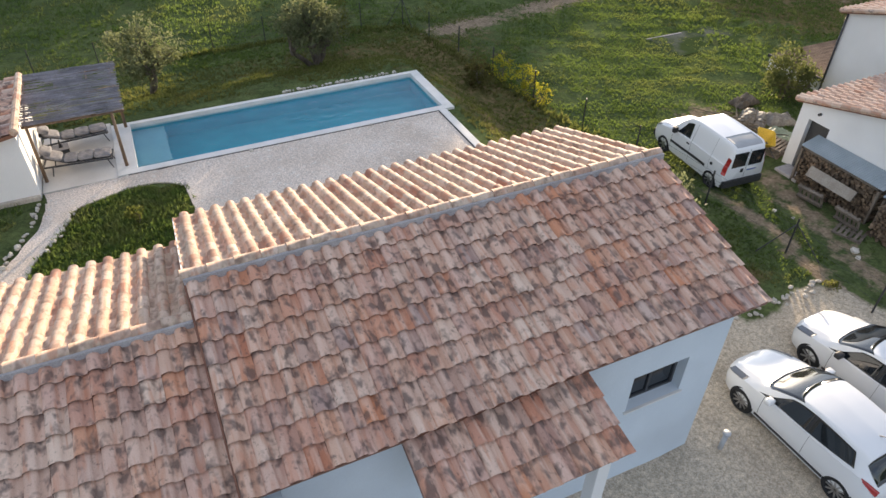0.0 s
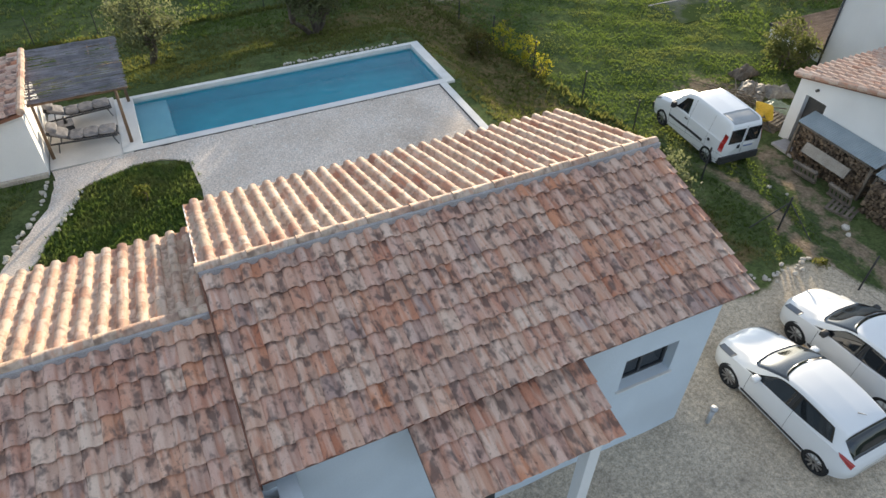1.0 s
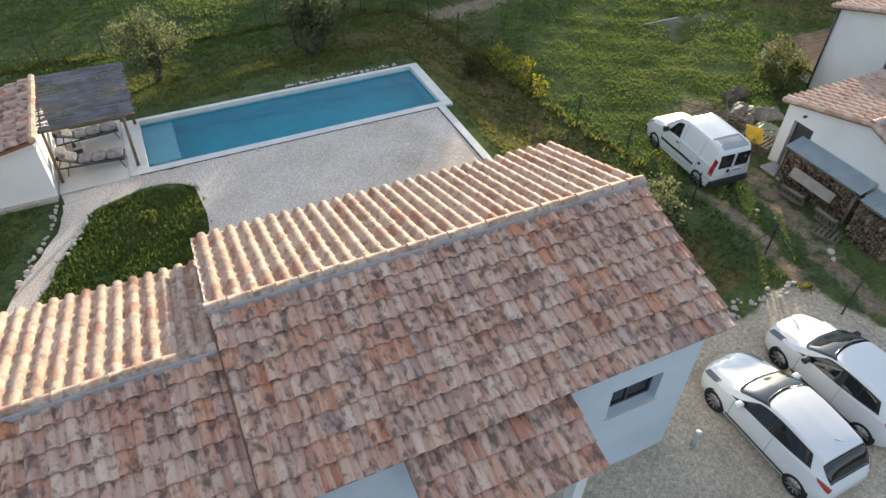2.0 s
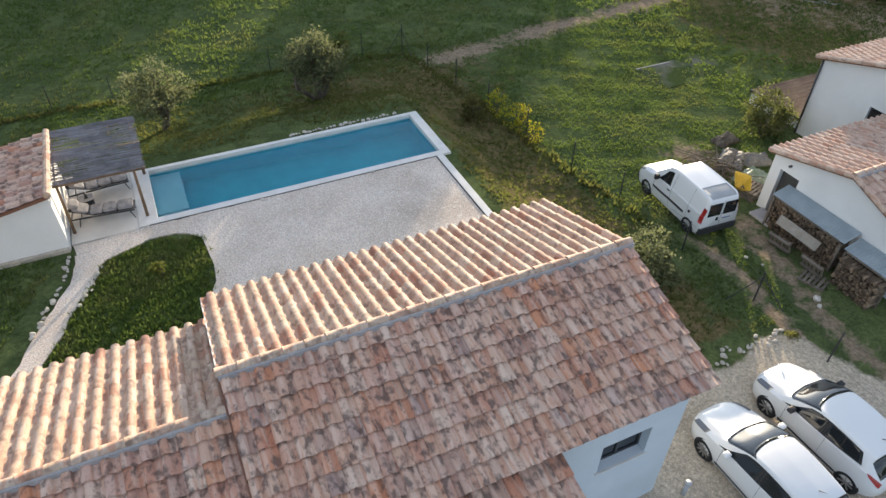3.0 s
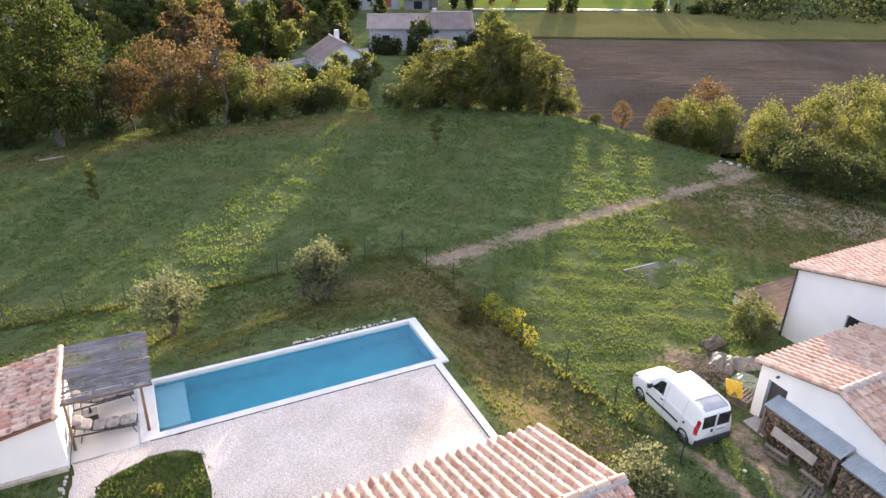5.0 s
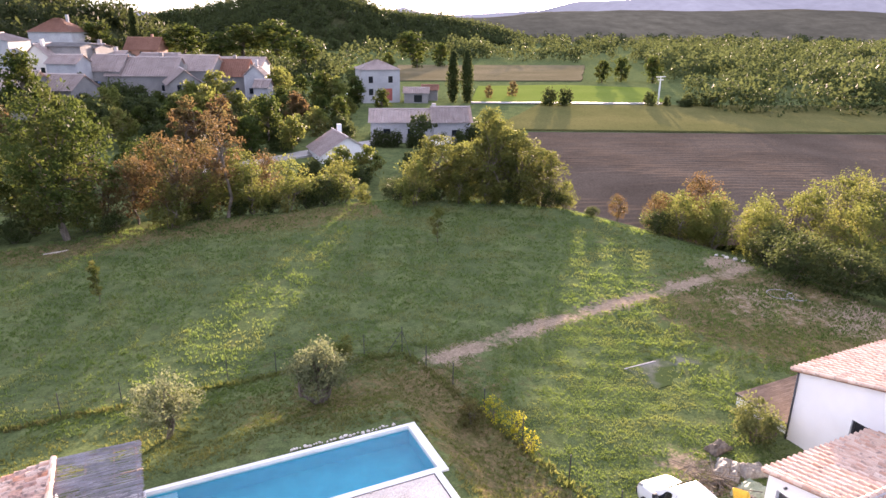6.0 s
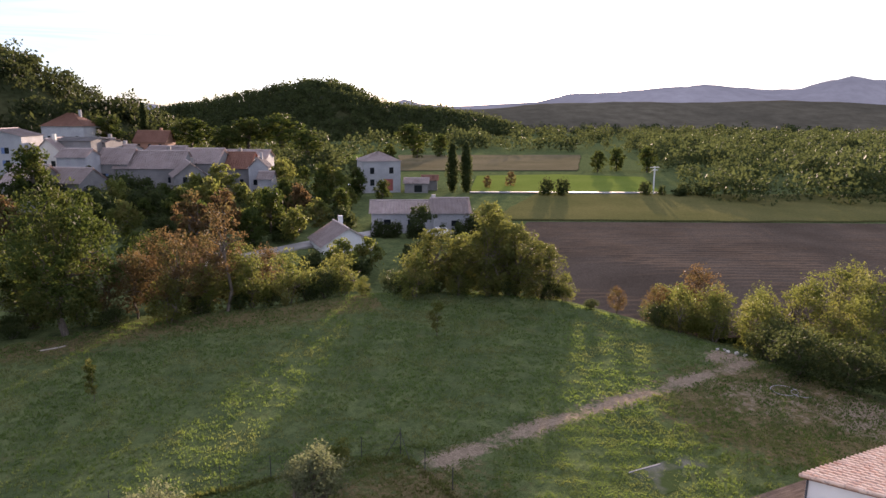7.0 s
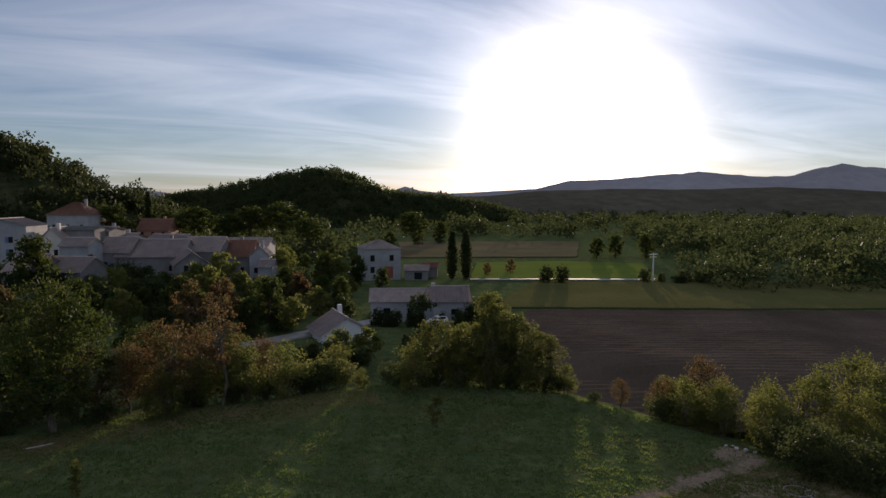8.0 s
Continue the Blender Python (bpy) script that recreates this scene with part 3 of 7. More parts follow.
def ridge_cap(parent, x0, x1, y, z, seed, material=None, step=0.42, r=0.105):
    """Half-round ridge tiles, overlapping, bedded in mortar."""
    rnd = random.Random(seed)
    bm = B()
    box(bm, x0, x1, y - 0.13, y + 0.10, z - 0.14, z + 0.03)
    part("ridge_mortar", bm, M_mortar, parent, "grey mortar bed under the ridge tiles")
    meshes = []
    for k in range(3):
        verts, faces, seg = [], [], 8
        for xx, rr in ((-0.03, r * 1.06), (step * 0.5, r), (step, r * 0.92)):
            for i in range(seg + 1):
                a = math.pi * i / seg
                verts.append((xx + rnd.uniform(-0.006, 0.006), math.cos(a) * rr, math.sin(a) * rr))
        for q in range(2):
            for i in range(seg):
                b = q * (seg + 1) + i
                faces.append((b, b + 1, b + seg + 2, b + seg + 1))
        b = len(verts)
        for i in range(seg + 1):
            a = math.pi * i / seg
            verts.append((-0.03, math.cos(a) * r * 0.82, math.sin(a) * r * 0.82))
        for i in range(seg):
            faces.append((i, i + 1, b + i + 1, b + i))
        me = bpy.data.meshes.new("ridge_tile")
        me.from_pydata(verts, [], faces)
        me.polygons.foreach_set("use_smooth", [True] * len(me.polygons))
        me.materials.append(material or M_tile_pale)
        meshes.append(me)
    n = round((x1 - x0) / step)
    for i in range(n):
        t = new("ridge_tile", meshes[rnd.randrange(3)])
        t.parent = parent
        t.matrix_local = Matrix.LocRotScale((x0 + i * (x1 - x0) / n, y + 0.02, z + 0.0 + rnd.uniform(-0.006, 0.008)), Euler((0, rnd.uniform(-0.015, 0.015), rnd.uniform(-0.02, 0.02))), ((x1 - x0) / n / step, 1, 1))


def wall_with_hole(bm, axis, at, thick, a0, a1, z0, z1, holes):
    """A wall slab along x or y with rectangular openings right through it."""
    cuts = sorted({a0, a1, *[h[0] for h in holes], *[h[1] for h in holes]})
    for c0, c1 in zip(cuts, cuts[1:]):
        spans, z = [], z0
        for h in sorted(holes, key=lambda q: q[2]):
            if h[0] <= c0 and h[1] >= c1:
                spans.append((z, h[2])); z = h[3]
        spans.append((z, z1))
        for s0, s1 in spans:
            if s1 - s0 > 1e-4:
                if axis == "x": box(bm, c0, c1, at, at + thick, s0, s1)
                else: box(bm, at, at + thick, c0, c1, s0, s1)


# main block
MX0, MX1, MRY, MRZ = -0.5, 8.8, 8.72, 4.20
MFY, MFZ, MBY, MBZ = 5.27, 3.06, 12.15, 3.10
house = thing("house", pose(0, 0, 0), "white rendered single-storey house with weathered clay tile roofs", "house")
bm = B()
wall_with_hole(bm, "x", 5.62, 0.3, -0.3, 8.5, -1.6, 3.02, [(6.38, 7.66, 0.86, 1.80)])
part("wall", bm, M_house_wall, house, "pale blue-white rendered front wall")
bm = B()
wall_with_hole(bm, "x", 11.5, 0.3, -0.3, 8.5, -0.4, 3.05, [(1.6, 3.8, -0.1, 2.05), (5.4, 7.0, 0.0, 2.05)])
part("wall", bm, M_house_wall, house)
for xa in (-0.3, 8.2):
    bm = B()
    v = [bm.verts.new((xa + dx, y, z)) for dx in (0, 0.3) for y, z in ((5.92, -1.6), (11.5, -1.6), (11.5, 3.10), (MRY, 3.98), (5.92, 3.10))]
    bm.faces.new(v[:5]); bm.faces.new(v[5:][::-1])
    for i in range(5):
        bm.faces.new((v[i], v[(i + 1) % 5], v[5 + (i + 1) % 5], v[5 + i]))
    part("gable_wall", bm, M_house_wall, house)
bm = B(); box(bm, 0.0, 8.2, 5.93, 11.49, 0.0, 0.1); part("floor_slab", bm, M_mortar, house)
win = part("window", box(B(), 6.38, 7.66, 5.86, 5.9, 0.86, 1.80), M_pane, house, "dark glazed window set deep in the wall")
for a in ((6.38, 6.44, 0.86, 1.8), (7.60, 7.66, 0.86, 1.8), (6.44, 7.60, 0.86, 0.92), (6.44, 7.60, 1.74, 1.8), (6.99, 7.05, 0.92, 1.74)):
    part("window_frame", box(B(), a[0], a[1], 5.83, 5.88, a[2], a[3]), M_frame, win)
part("window_sill", box(B(), 6.33, 7.71, 5.57, 5.83, 0.82, 0.857, 0.008), M_coping, house)
for a, b in (((1.6, 3.8), 2.05), ((5.4, 7.0), 2.05)):
    w = part("glazed_door", box(B(), a[0], a[1], 11.58, 11.62, -0.1, b), M_pane, house)
    part("door_frame", box(B(), (a[0] + a[1]) / 2 - 0.04, (a[0] + a[1]) / 2 + 0.04, 11.62, 11.68, -0.1, b), M_frame, w)
tiled_slope("roof_slope", house, MX0, MX1, MFY, MFZ, MRY, MRZ, TILES, "shaded slope of mottled clay tiles with lichen", 1)
tiled_slope("roof_slope", house, MX0, MX1, MBY, MBZ, MRY, MRZ, TILES_PALE, "sunlit slope of pale clay roll tiles", 2)
ridge_cap(house, MX0 - 0.02, MX1 + 0.04, MRY, MRZ + 0.06, 3)
# flashing at the step down to the wing
bm = B()
m, ln, _ = slope_frame(MX0, MFY, MFZ, MRY, MRZ, MX1)
box(bm, -0.03, 0.0, 0.0, ln, -0.34, 0.03, m=m)
part("flashing", bm, M_brown_metal, house, "brown metal flashing on the gable edge")
bm = B()
m2, ln2, _ = slope_frame(MX0, MBY, MBZ, MRY, MRZ, MX1)
box(bm, MX1 - MX0, MX1 - MX0 + 0.025, 0.0, ln2, -0.3, 0.02, m=m2)
part("flashing", bm, M_plaster, house)
# eave gutter board
part("eave_board", box(B(), MX0 + 0.05, MX1 - 0.05, MFY + 0.16, MFY + 0.35, MFZ - 0.16, MFZ - 0.10), M_frame, house)

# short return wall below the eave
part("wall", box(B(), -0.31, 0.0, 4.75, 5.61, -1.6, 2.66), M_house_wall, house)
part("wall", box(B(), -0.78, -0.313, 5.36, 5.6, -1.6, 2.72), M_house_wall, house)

# porch roof in front
tiled_slope("porch_roof", house, 1.78, 4.98, 4.02, 2.52, 5.36, 2.94, TILES, "small tiled porch roof below the main eave", 4)
part("porch_beam", box(B(), 1.9, 4.86, 4.30, 4.46, 2.22, 2.42, 0.01), M_plaster, house)
for xa in (1.9, 4.62):
    part("porch_pillar", box(B(), xa, xa + 0.24, 4.27, 4.51, -1.6, 2.22, 0.012), M_plaster, house)
part("front_door", box(B(), 2.7, 3.7, 5.56, 5.61, -1.3, 0.85), M_frame, house)

# lower wing
WX0, WX1, WRY, WRZ = -9.8, -0.52, 8.12, 3.86
WFY, WFZ, WBY, WBZ = 4.4, 2.66, 11.72, 2.76
wing = thing("house_wing", pose(0, 0, 0), "lower wing of the white house with clay tile roof", "house")
tiled_slope("roof_slope", wing, WX0, WX1, WFY, WFZ, WRY, WRZ, TILES, "shaded slope of mottled clay tiles", 5)
tiled_slope("roof_slope", wing, WX0, WX1, WBY, WBZ, WRY, WRZ, TILES_PALE, "sunlit slope of pale clay roll tiles", 6)
ridge_cap(wing, WX0, WX1 + 0.0, WRY, WRZ + 0.06, 7)
for ya, yb in ((4.7, 5.0), (11.1, 11.4)):
    part("wall", box(B(), WX0 + 0.3, -0.31, ya, yb, -1.6 if ya < 6 else -0.4, 2.72), M_plaster, wing)
bm = B()
v = [bm.verts.new((WX0 + 0.3 + dx, y, z)) for dx in (0, 0.3) for y, z in ((5.0, -1.6), (11.1, -1.6), (11.1, 2.8), (WRY, 3.6), (5.0, 2.72))]
bm.faces.new(v[:5]); bm.faces.new(v[5:][::-1])
for i in range(5): bm.faces.new((v[i], v[(i + 1) % 5], v[5 + (i + 1) % 5], v[5 + i]))
part("gable_wall", bm, M_plaster, wing)

# ---- pool ----
px0, px1, py0, py1 = POOL
pool = thing("swimming_pool", pose(0, 0, 0), "long rectangular swimming pool with white coping and blue water", "pool", kind="structure")
DEPTH = -1.55
bm = B(); box(bm, px0, px1, py0, py1, DEPTH - 0.1, DEPTH); part("basin_floor", bm, M_pool, pool)
for nm, q in (("basin_wall", (px0 - 0.08, px0, py0 - 0.08, py1 + 0.08)), ("basin_wall", (px1, px1 + 0.08, py0 - 0.08, py1 + 0.08)), ("basin_wall", (px0, px1, py0 - 0.08, py0)), ("basin_wall", (px0, px1, py1, py1 + 0.08))):
    bm = B(); box(bm, *q, DEPTH - 0.1, TZ - 0.02); part(nm, bm, M_pool, pool)
part("bathing_platform", box(B(), px0 + 0.002, px0 + 1.08, py0 + 0.62, py1 - 0.002, DEPTH, TZ - 0.42, 0.01), M_pool_step, pool, "pale shallow bathing platform under water")
part("step", box(B(), px0 + 0.002, px0 + 0.8, py0 + 0.002, py0 + 0.618, DEPTH, TZ - 0.75, 0.01), M_pool_step, pool)
for q in ((px0 - 0.6, px1 + 0.36, py0 - 0.28, py0 + 0.01), (px0 - 0.6, px1 + 0.36, py1 - 0.01, py1 + 0.17), (px0 - 0.6, px0 + 0.01, py0 + 0.013, py1 - 0.013), (px1 - 0.01, px1 + 0.36, py0 + 0.013, py1 - 0.013)):
    part("coping", box(B(), *q, TZ - 0.25, TZ + 0.035, 0.012), M_coping, pool)
gx, gy = 150, 46
X, Y = np.meshgrid(np.linspace(px0, px1, gx), np.linspace(py0, py1, gy))
rr = np.hypot(X - 5.4, Y - 21.9)
Zw = TZ - 0.12 + 0.010 * np.sin(rr * 16) * np.exp(-rr / 1.1) + 0.0025 * np.sin(X * 7 + 2 * np.sin(Y * 3)) + 0.002 * np.sin(Y * 11 + X * 2)
vi = np.arange(gx * gy).reshape(gy, gx)
water = raw("water", np.stack([X, Y, Zw], -1).reshape(-1, 3).tolist(), np.stack([vi[:-1, :-1], vi[:-1, 1:], vi[1:, 1:], vi[1:, :-1]], -1).reshape(-1, 4).tolist(), M_water, pool, True)
water["label"] = "clear blue pool water with faint ripples"
water.visible_shadow = False
# terrace edging that runs on from the pool
tagged(part("terrace_edging", box(B(), 9.08, 9.36, 12.4, py0 - 0.285, -1.3, TZ + 0.03, 0.012), M_coping), "white stone edging along the gravel terrace", "edging", kind="structure")
# narrow dark strips between the gravel and the stone edging
tagged(part("drain_slot", box(B(), 9.035, 9.075, 12.4, py0 - 0.29, TZ - 0.1, TZ + 0.012), M_black), "narrow dark strip along the terrace edging", "drain", kind="structure")
tagged(part("drain_slot", box(B(), px0 - 0.3, 9.03, py0 - 0.315, py0 - 0.287, TZ - 0.1, TZ + 0.012), M_black), "narrow dark strip in front of the pool coping", "drain", kind="structure")
# pool deck slabs
deck = tagged(part("pool_deck", box(B(), -4.05, px0 - 0.605, 20.0, 23.9, -1.2, TZ + 0.02, 0.01), M_deck), "pale stone pool deck under the reed pergola", "deck", kind="structure")

# ---- pool house and pergola ----
M_cushion = surf("grey_cushion", (0.22, 0.215, 0.22), (0.30, 0.29, 0.295), 5, 0.95, 0.6, 14, fine_amt=0.25)
M_pole = surf("round_pole_wood", (0.16, 0.10, 0.06), (0.22, 0.145, 0.09), 4, 0.7, 0.3, 30, stretch=(1, 1, 0.2))
pool_house = thing("pool_house", pose(0, 0, 0), "small white pool house with a mono-pitch clay tile roof", "building")
bm = B()
v = [bm.verts.new((x, y, z)) for y in (19.85, 20.15) for x, z in ((-11.3, -0.9), (-4.3, -0.9), (-4.3, 1.98), (-11.3, 0.66))]
bm.faces.new(v[:4]); bm.faces.new(v[4:][::-1])
for i in range(4): bm.faces.new((v[i], v[(i + 1) % 4], v[4 + (i + 1) % 4], v[4 + i]))
part("wall", bm, M_plaster, pool_house)
bm = B()
v = [bm.verts.new((-4.3 + dx, y, z)) for dx in (0, 0.22) for y, z in ((19.85, -0.5), (23.4, -0.5), (23.4, 2.0), (19.85, 2.0))]
bm.faces.new(v[:4]); bm.faces.new(v[4:][::-1])
for i in range(4): bm.faces.new((v[i], v[(i + 1) % 4], v[4 + (i + 1) % 4], v[4 + i]))
part("side_wall", bm, M_plaster, pool_house)
part("wall", box(B(), -11.3, -4.3, 23.2, 23.45, -0.9, 0.6), M_plaster, pool_house)
part("wall_base", box(B(), -12.0, -4.1, 19.72, 19.846, -1.0, -0.02, 0.01), M_stone_wall, pool_house)
ph_s = 0.19
ph_up = Vector((1, 0, ph_s)).normalized()
ph_m = Matrix((Vector((0, -1, 0)), ph_up, Vector((0, -1, 0)).cross(ph_up))).transposed().to_4x4()
ph_m.translation = Vector((-11.5, 23.66, 2.14 - 7.48 * ph_s))
ph_l, ph_w = 7.48 * math.hypot(1, ph_s), 4.06
joined_slope("roof_slope", pool_house, ph_m, ph_w, ph_l, M_tile, "mottled clay tile roof", 21)
bm = B()
for i in range(10):
    a, b = i / 10, (i + 1) / 10 + 0.012
    p0 = Vector((-4.02, 19.6 + 4.06 * a, 2.16)); p1 = Vector((-4.02, 19.6 + 4.06 * b, 2.175))
    rod(bm, p0, p1, 0.115, 0.10, 10)
part("verge_tiles", bm, M_tile_pale, pool_house)

pergola = thing("pergola", pose(0, 0, 0), "wooden pole pergola with a weathered grey reed roof", "pergola")


def pg_z(x, y):
    return 1.84 + (y - 20.6) * 0.118


for (x, y) in ((-1.62, 20.62), (-3.93, 20.62), (-1.45, 23.35)):
    bm = B(); rod(bm, (x, y, TZ), (x + 0.05, y + 0.05, pg_z(x, y) - 0.07), 0.055, 0.045, 10)
    part("post", bm, M_pole, pergola, "round brown timber post", True)
for y in (20.66, 22.1, 23.4):
    bm = B(); rod(bm, (-4.0, y, pg_z(0, y) - 0.08), (-1.2, y, pg_z(0, y) - 0.08), 0.045, 0.04, 8); part("beam", bm, M_pole, pergola, "", True)
for x in (-3.9, -3.0, -2.1, -1.4):
    bm = B(); rod(bm, (x, 20.6, pg_z(x, 20.6) - 0.03), (x, 23.6, pg_z(x, 23.6) - 0.03), 0.025, 0.025, 6); part("rafter", bm, M_pole, pergola, "", True)
rnd = random.Random(5)
verts, faces = [], []
worn = [(-3.45, 22.75, 0.5), (-3.55, 21.3, 0.5), (-1.75, 23.0, 0.45), (-1.75, 22.0, 0.35), (-3.35, 20.95, 0.3)]
y = 20.6
while y < 23.6:
    x0, x1 = -4.02 + rnd.uniform(-0.03, 0.05), -1.22 + rnd.uniform(-0.06, 0.05)
    segs = 7
    cuts = [0.0] + sorted(rnd.uniform(0.03, 0.97) for _ in range(segs - 1)) + [1.0]
    keep = []
    for i in range(segs):
        xm = x0 + (x1 - x0) * (cuts[i] + cuts[i + 1]) / 2
        hole = any(math.hypot((xm - a) / 1.2, y - b) < r for a, b, r in worn)
        keep.append(not (hole and rnd.random() < 0.5) and rnd.random() > 0.015)
    dz = rnd.uniform(-0.008, 0.008)
    x0 += rnd.uniform(-0.0, 0.04)
    for i in range(segs):
        if keep[i]:
            xa, xb = x0 + (x1 - x0) * cuts[i], x0 + (x1 - x0) * cuts[i + 1]
            za = pg_z(xa, y) + dz + 0.012 * math.sin(xa * 4)
            b = len(verts)
            w = 0.008 + rnd.random() * 0.005
            for xx in (xa, xb):
                verts += [(xx, y - w, za), (xx, y, za + 0.011), (xx, y + w, za), (xx, y, za - 0.011)]
            for k in range(4):
                faces.append((b + k, b + (k + 1) % 4, b + 4 + (k + 1) % 4, b + 4 + k))
    y += 0.0205
reed = raw("reed_roof", verts, faces, M_grey_wood, pergola)
reed["kind"] = "stuff"
reed["label"] = "torn grey reed matting on the pergola"

def sun_lounger(m, label):
    t = thing("sun_lounger", m, label, "lounger", "sun loungers by the pool")
    for y in (-0.3, 0.27):
        part("side_rail", box(B(), -1.0, 1.0, y, y + 0.035, 0.30, 0.35, 0.006), M_frame, t, "charcoal metal frame rail")
    for x in (-1.0, 0.965):
        part("cross_rail", box(B(), x, x + 0.035, -0.264, 0.269, 0.30, 0.35), M_frame, t)
    for x in (-0.72, 0.85):
        for y in (-0.3, 0.27):
            bm = B(); rod(bm, (x, y + 0.017, 0.31), (x + (0.1 if x > 0 else -0.08), y + 0.017, 0), 0.02, 0.017, 8)
            part("leg", bm, M_frame, t)
    part("mesh_seat", box(B(), -0.25, 0.96, -0.26, 0.26, 0.352, 0.366), M_frame, t)
    bm = B(); box(bm, -0.8, 0.0, -0.26, 0.26, -0.01, 0.01, m=pose(-0.25, 0, 0.36, 0, 22, 0))
    part("backrest", bm, M_frame, t)
    cushion = None
    for i, (x, a, zz, ln) in enumerate(((0.72, 0, 0.43, 0.5), (0.24, 0, 0.43, 0.44), (-0.18, 0, 0.43, 0.4), (-0.66, 22, 0.58, 0.5))):
        bm = B()
        bmesh.ops.create_uvsphere(bm, u_segments=18, v_segments=10, radius=1)
        for q in bm.verts:
            c = q.co
            s = [math.copysign(abs(k) ** 0.38, k) for k in c]
            q.co = Vector((s[0] * ln * 0.51, s[1] * 0.27, s[2] * (0.045 + 0.018 * math.sin(7 * c.x + i) * math.cos(6 * c.y + i))))
        bmesh.ops.transform(bm, matrix=pose(x, 0, zz, 0, a, 0), verts=bm.verts)
        part("cushion", bm, M_cushion, t, "grey tufted seat cushion", True)
    bm = B()
    bmesh.ops.create_uvsphere(bm, u_segments=16, v_segments=10, radius=1)
    for q in bm.verts:
        s = [math.copysign(abs(k) ** 0.6, k) for k in q.co]
        q.co = Vector((s[0] * 0.17, s[1] * 0.25, s[2] * 0.09))
    bmesh.ops.transform(bm, matrix=pose(-0.82, 0, 0.76, 0, 24, 0), verts=bm.verts)
    part("pillow", bm, M_cushion, t, "", True)
    return t


DZ = TZ + 0.02
sun_lounger(pose(-2.92, 21.08, DZ, 0, 0, -6), "charcoal sun lounger with grey tufted cushions on the deck")
sun_lounger(pose(-3.0, 22.75, DZ, 0, 0, 5), "charcoal sun lounger with grey cushions beside the side table")
tb = thing("side_table", pose(-3.42, 21.95, DZ, 0, 0, 8), "low grey side table between the loungers", "table")
part("tabletop", box(B(), -0.24, 0.24, -0.22, 0.22, 0.38, 0.41, 0.006), M_cushion, tb)
part("front_panel", box(B(), -0.22, 0.22, -0.2, -0.18, 0.02, 0.378), M_frame, tb)
for x in (-0.22, 0.19):
    for y in (-0.17, 0.17):
        part("leg", box(B(), x, x + 0.03, y, y + 0.03, 0, 0.378), M_frame, tb)
lamp = thing("table_lantern", pose(-3.4, 21.95, DZ + 0.41), "small dark lantern on the side table", "lantern")
part("base", box(B(), -0.06, 0.06, -0.06, 0.06, 0, 0.02), M_frame, lamp)
bm = B(); rod(bm, (0, 0, 0.02), (0, 0, 0.24), 0.05, 0.03, 10); part("body", bm, M_frame, lamp, "", True)

# small stones along path and pool edge
def rock_mesh(seed, r=1.0):
    bm = B()
    bmesh.ops.create_icosphere(bm, subdivisions=1, radius=r)
    rr_ = random.Random(seed)
    for q in bm.verts:
        q.co *= rr_.uniform(0.72, 1.15)
        q.co.z *= 0.7
    me = bpy.data.meshes.new("rock")
    bm.to_mesh(me); bm.free()
    me.materials.append(M_rock)
    return me


ROCKS = [rock_mesh(s) for s in range(5)]


def rock(x, y, z, s, seed, group, label="rough pale limestone edging rock"):
    r = random.Random(seed)
    o = new("rock", ROCKS[seed % 5])
    o.matrix_basis = pose(x, y, z, r.uniform(-20, 20), r.uniform(-20, 20), r.uniform(0, 360)) @ Matrix.Diagonal((s * r.uniform(0.8, 1.3), s * r.uniform(0.7, 1.1), s, 1))
    return tagged(o, label, "rock", group)


rnd = random.Random(11)
k = 0
for (x0, y0), (x1, y1), n in (((-4.15, 19.3), (-4.35, 18.2), 8), ((-4.4, 18.0), (-5.3, 15.9), 12), ((-3.2, 18.4), (-4.0, 16.6), 8)):
    for i in range(n):
        f = i / n
        s = rnd.uniform(0.05, 0.12)
        rock(x0 + (x1 - x0) * f + rnd.uniform(-0.07, 0.07), y0 + (y1 - y0) * f + rnd.uniform(-0.07, 0.07), TZ + s * 0.3, s, k, "rocks along the garden path"); k += 1
for i in range(30):
    x = 12.3 + 3.4 * i / 30 + rnd.uniform(-0.1, 0.1); y = 8.2 + rnd.uniform(-0.14, 0.14) + 0.15 * math.sin(i * 0.7)
    s = rnd.uniform(0.05, 0.11)
    rock(x, y, float(ground_z(x, y)) + s * 0.35, s, k, "rocks edging the parking area"); k += 1
for i in range(34):
    x = 4.2 + 4.8 * i / 34 + rnd.uniform(-0.08, 0.08)
    s = rnd.uniform(0.05, 0.11)
    rock(x, POOL[3] + 0.36 + rnd.uniform(-0.05, 0.08), TZ + s * 0.2, s, k, "stones behind the pool coping"); k += 1
for x, y, s in ((2.2, 19.95, 0.08), (6.4, 20.0, 0.09), (-0.1, 18.75, 0.08), (17.9, 8.9, 0.14), (17.7, 8.6, 0.1), (17.2, 11.4, 0.08), (17.5, 10.9, 0.07)):
    rock(x, y, (TZ if x < 9 else float(ground_z(x, y))) + s * 0.3, s, k, "loose stones", "loose pale stone lying on the ground"); k += 1

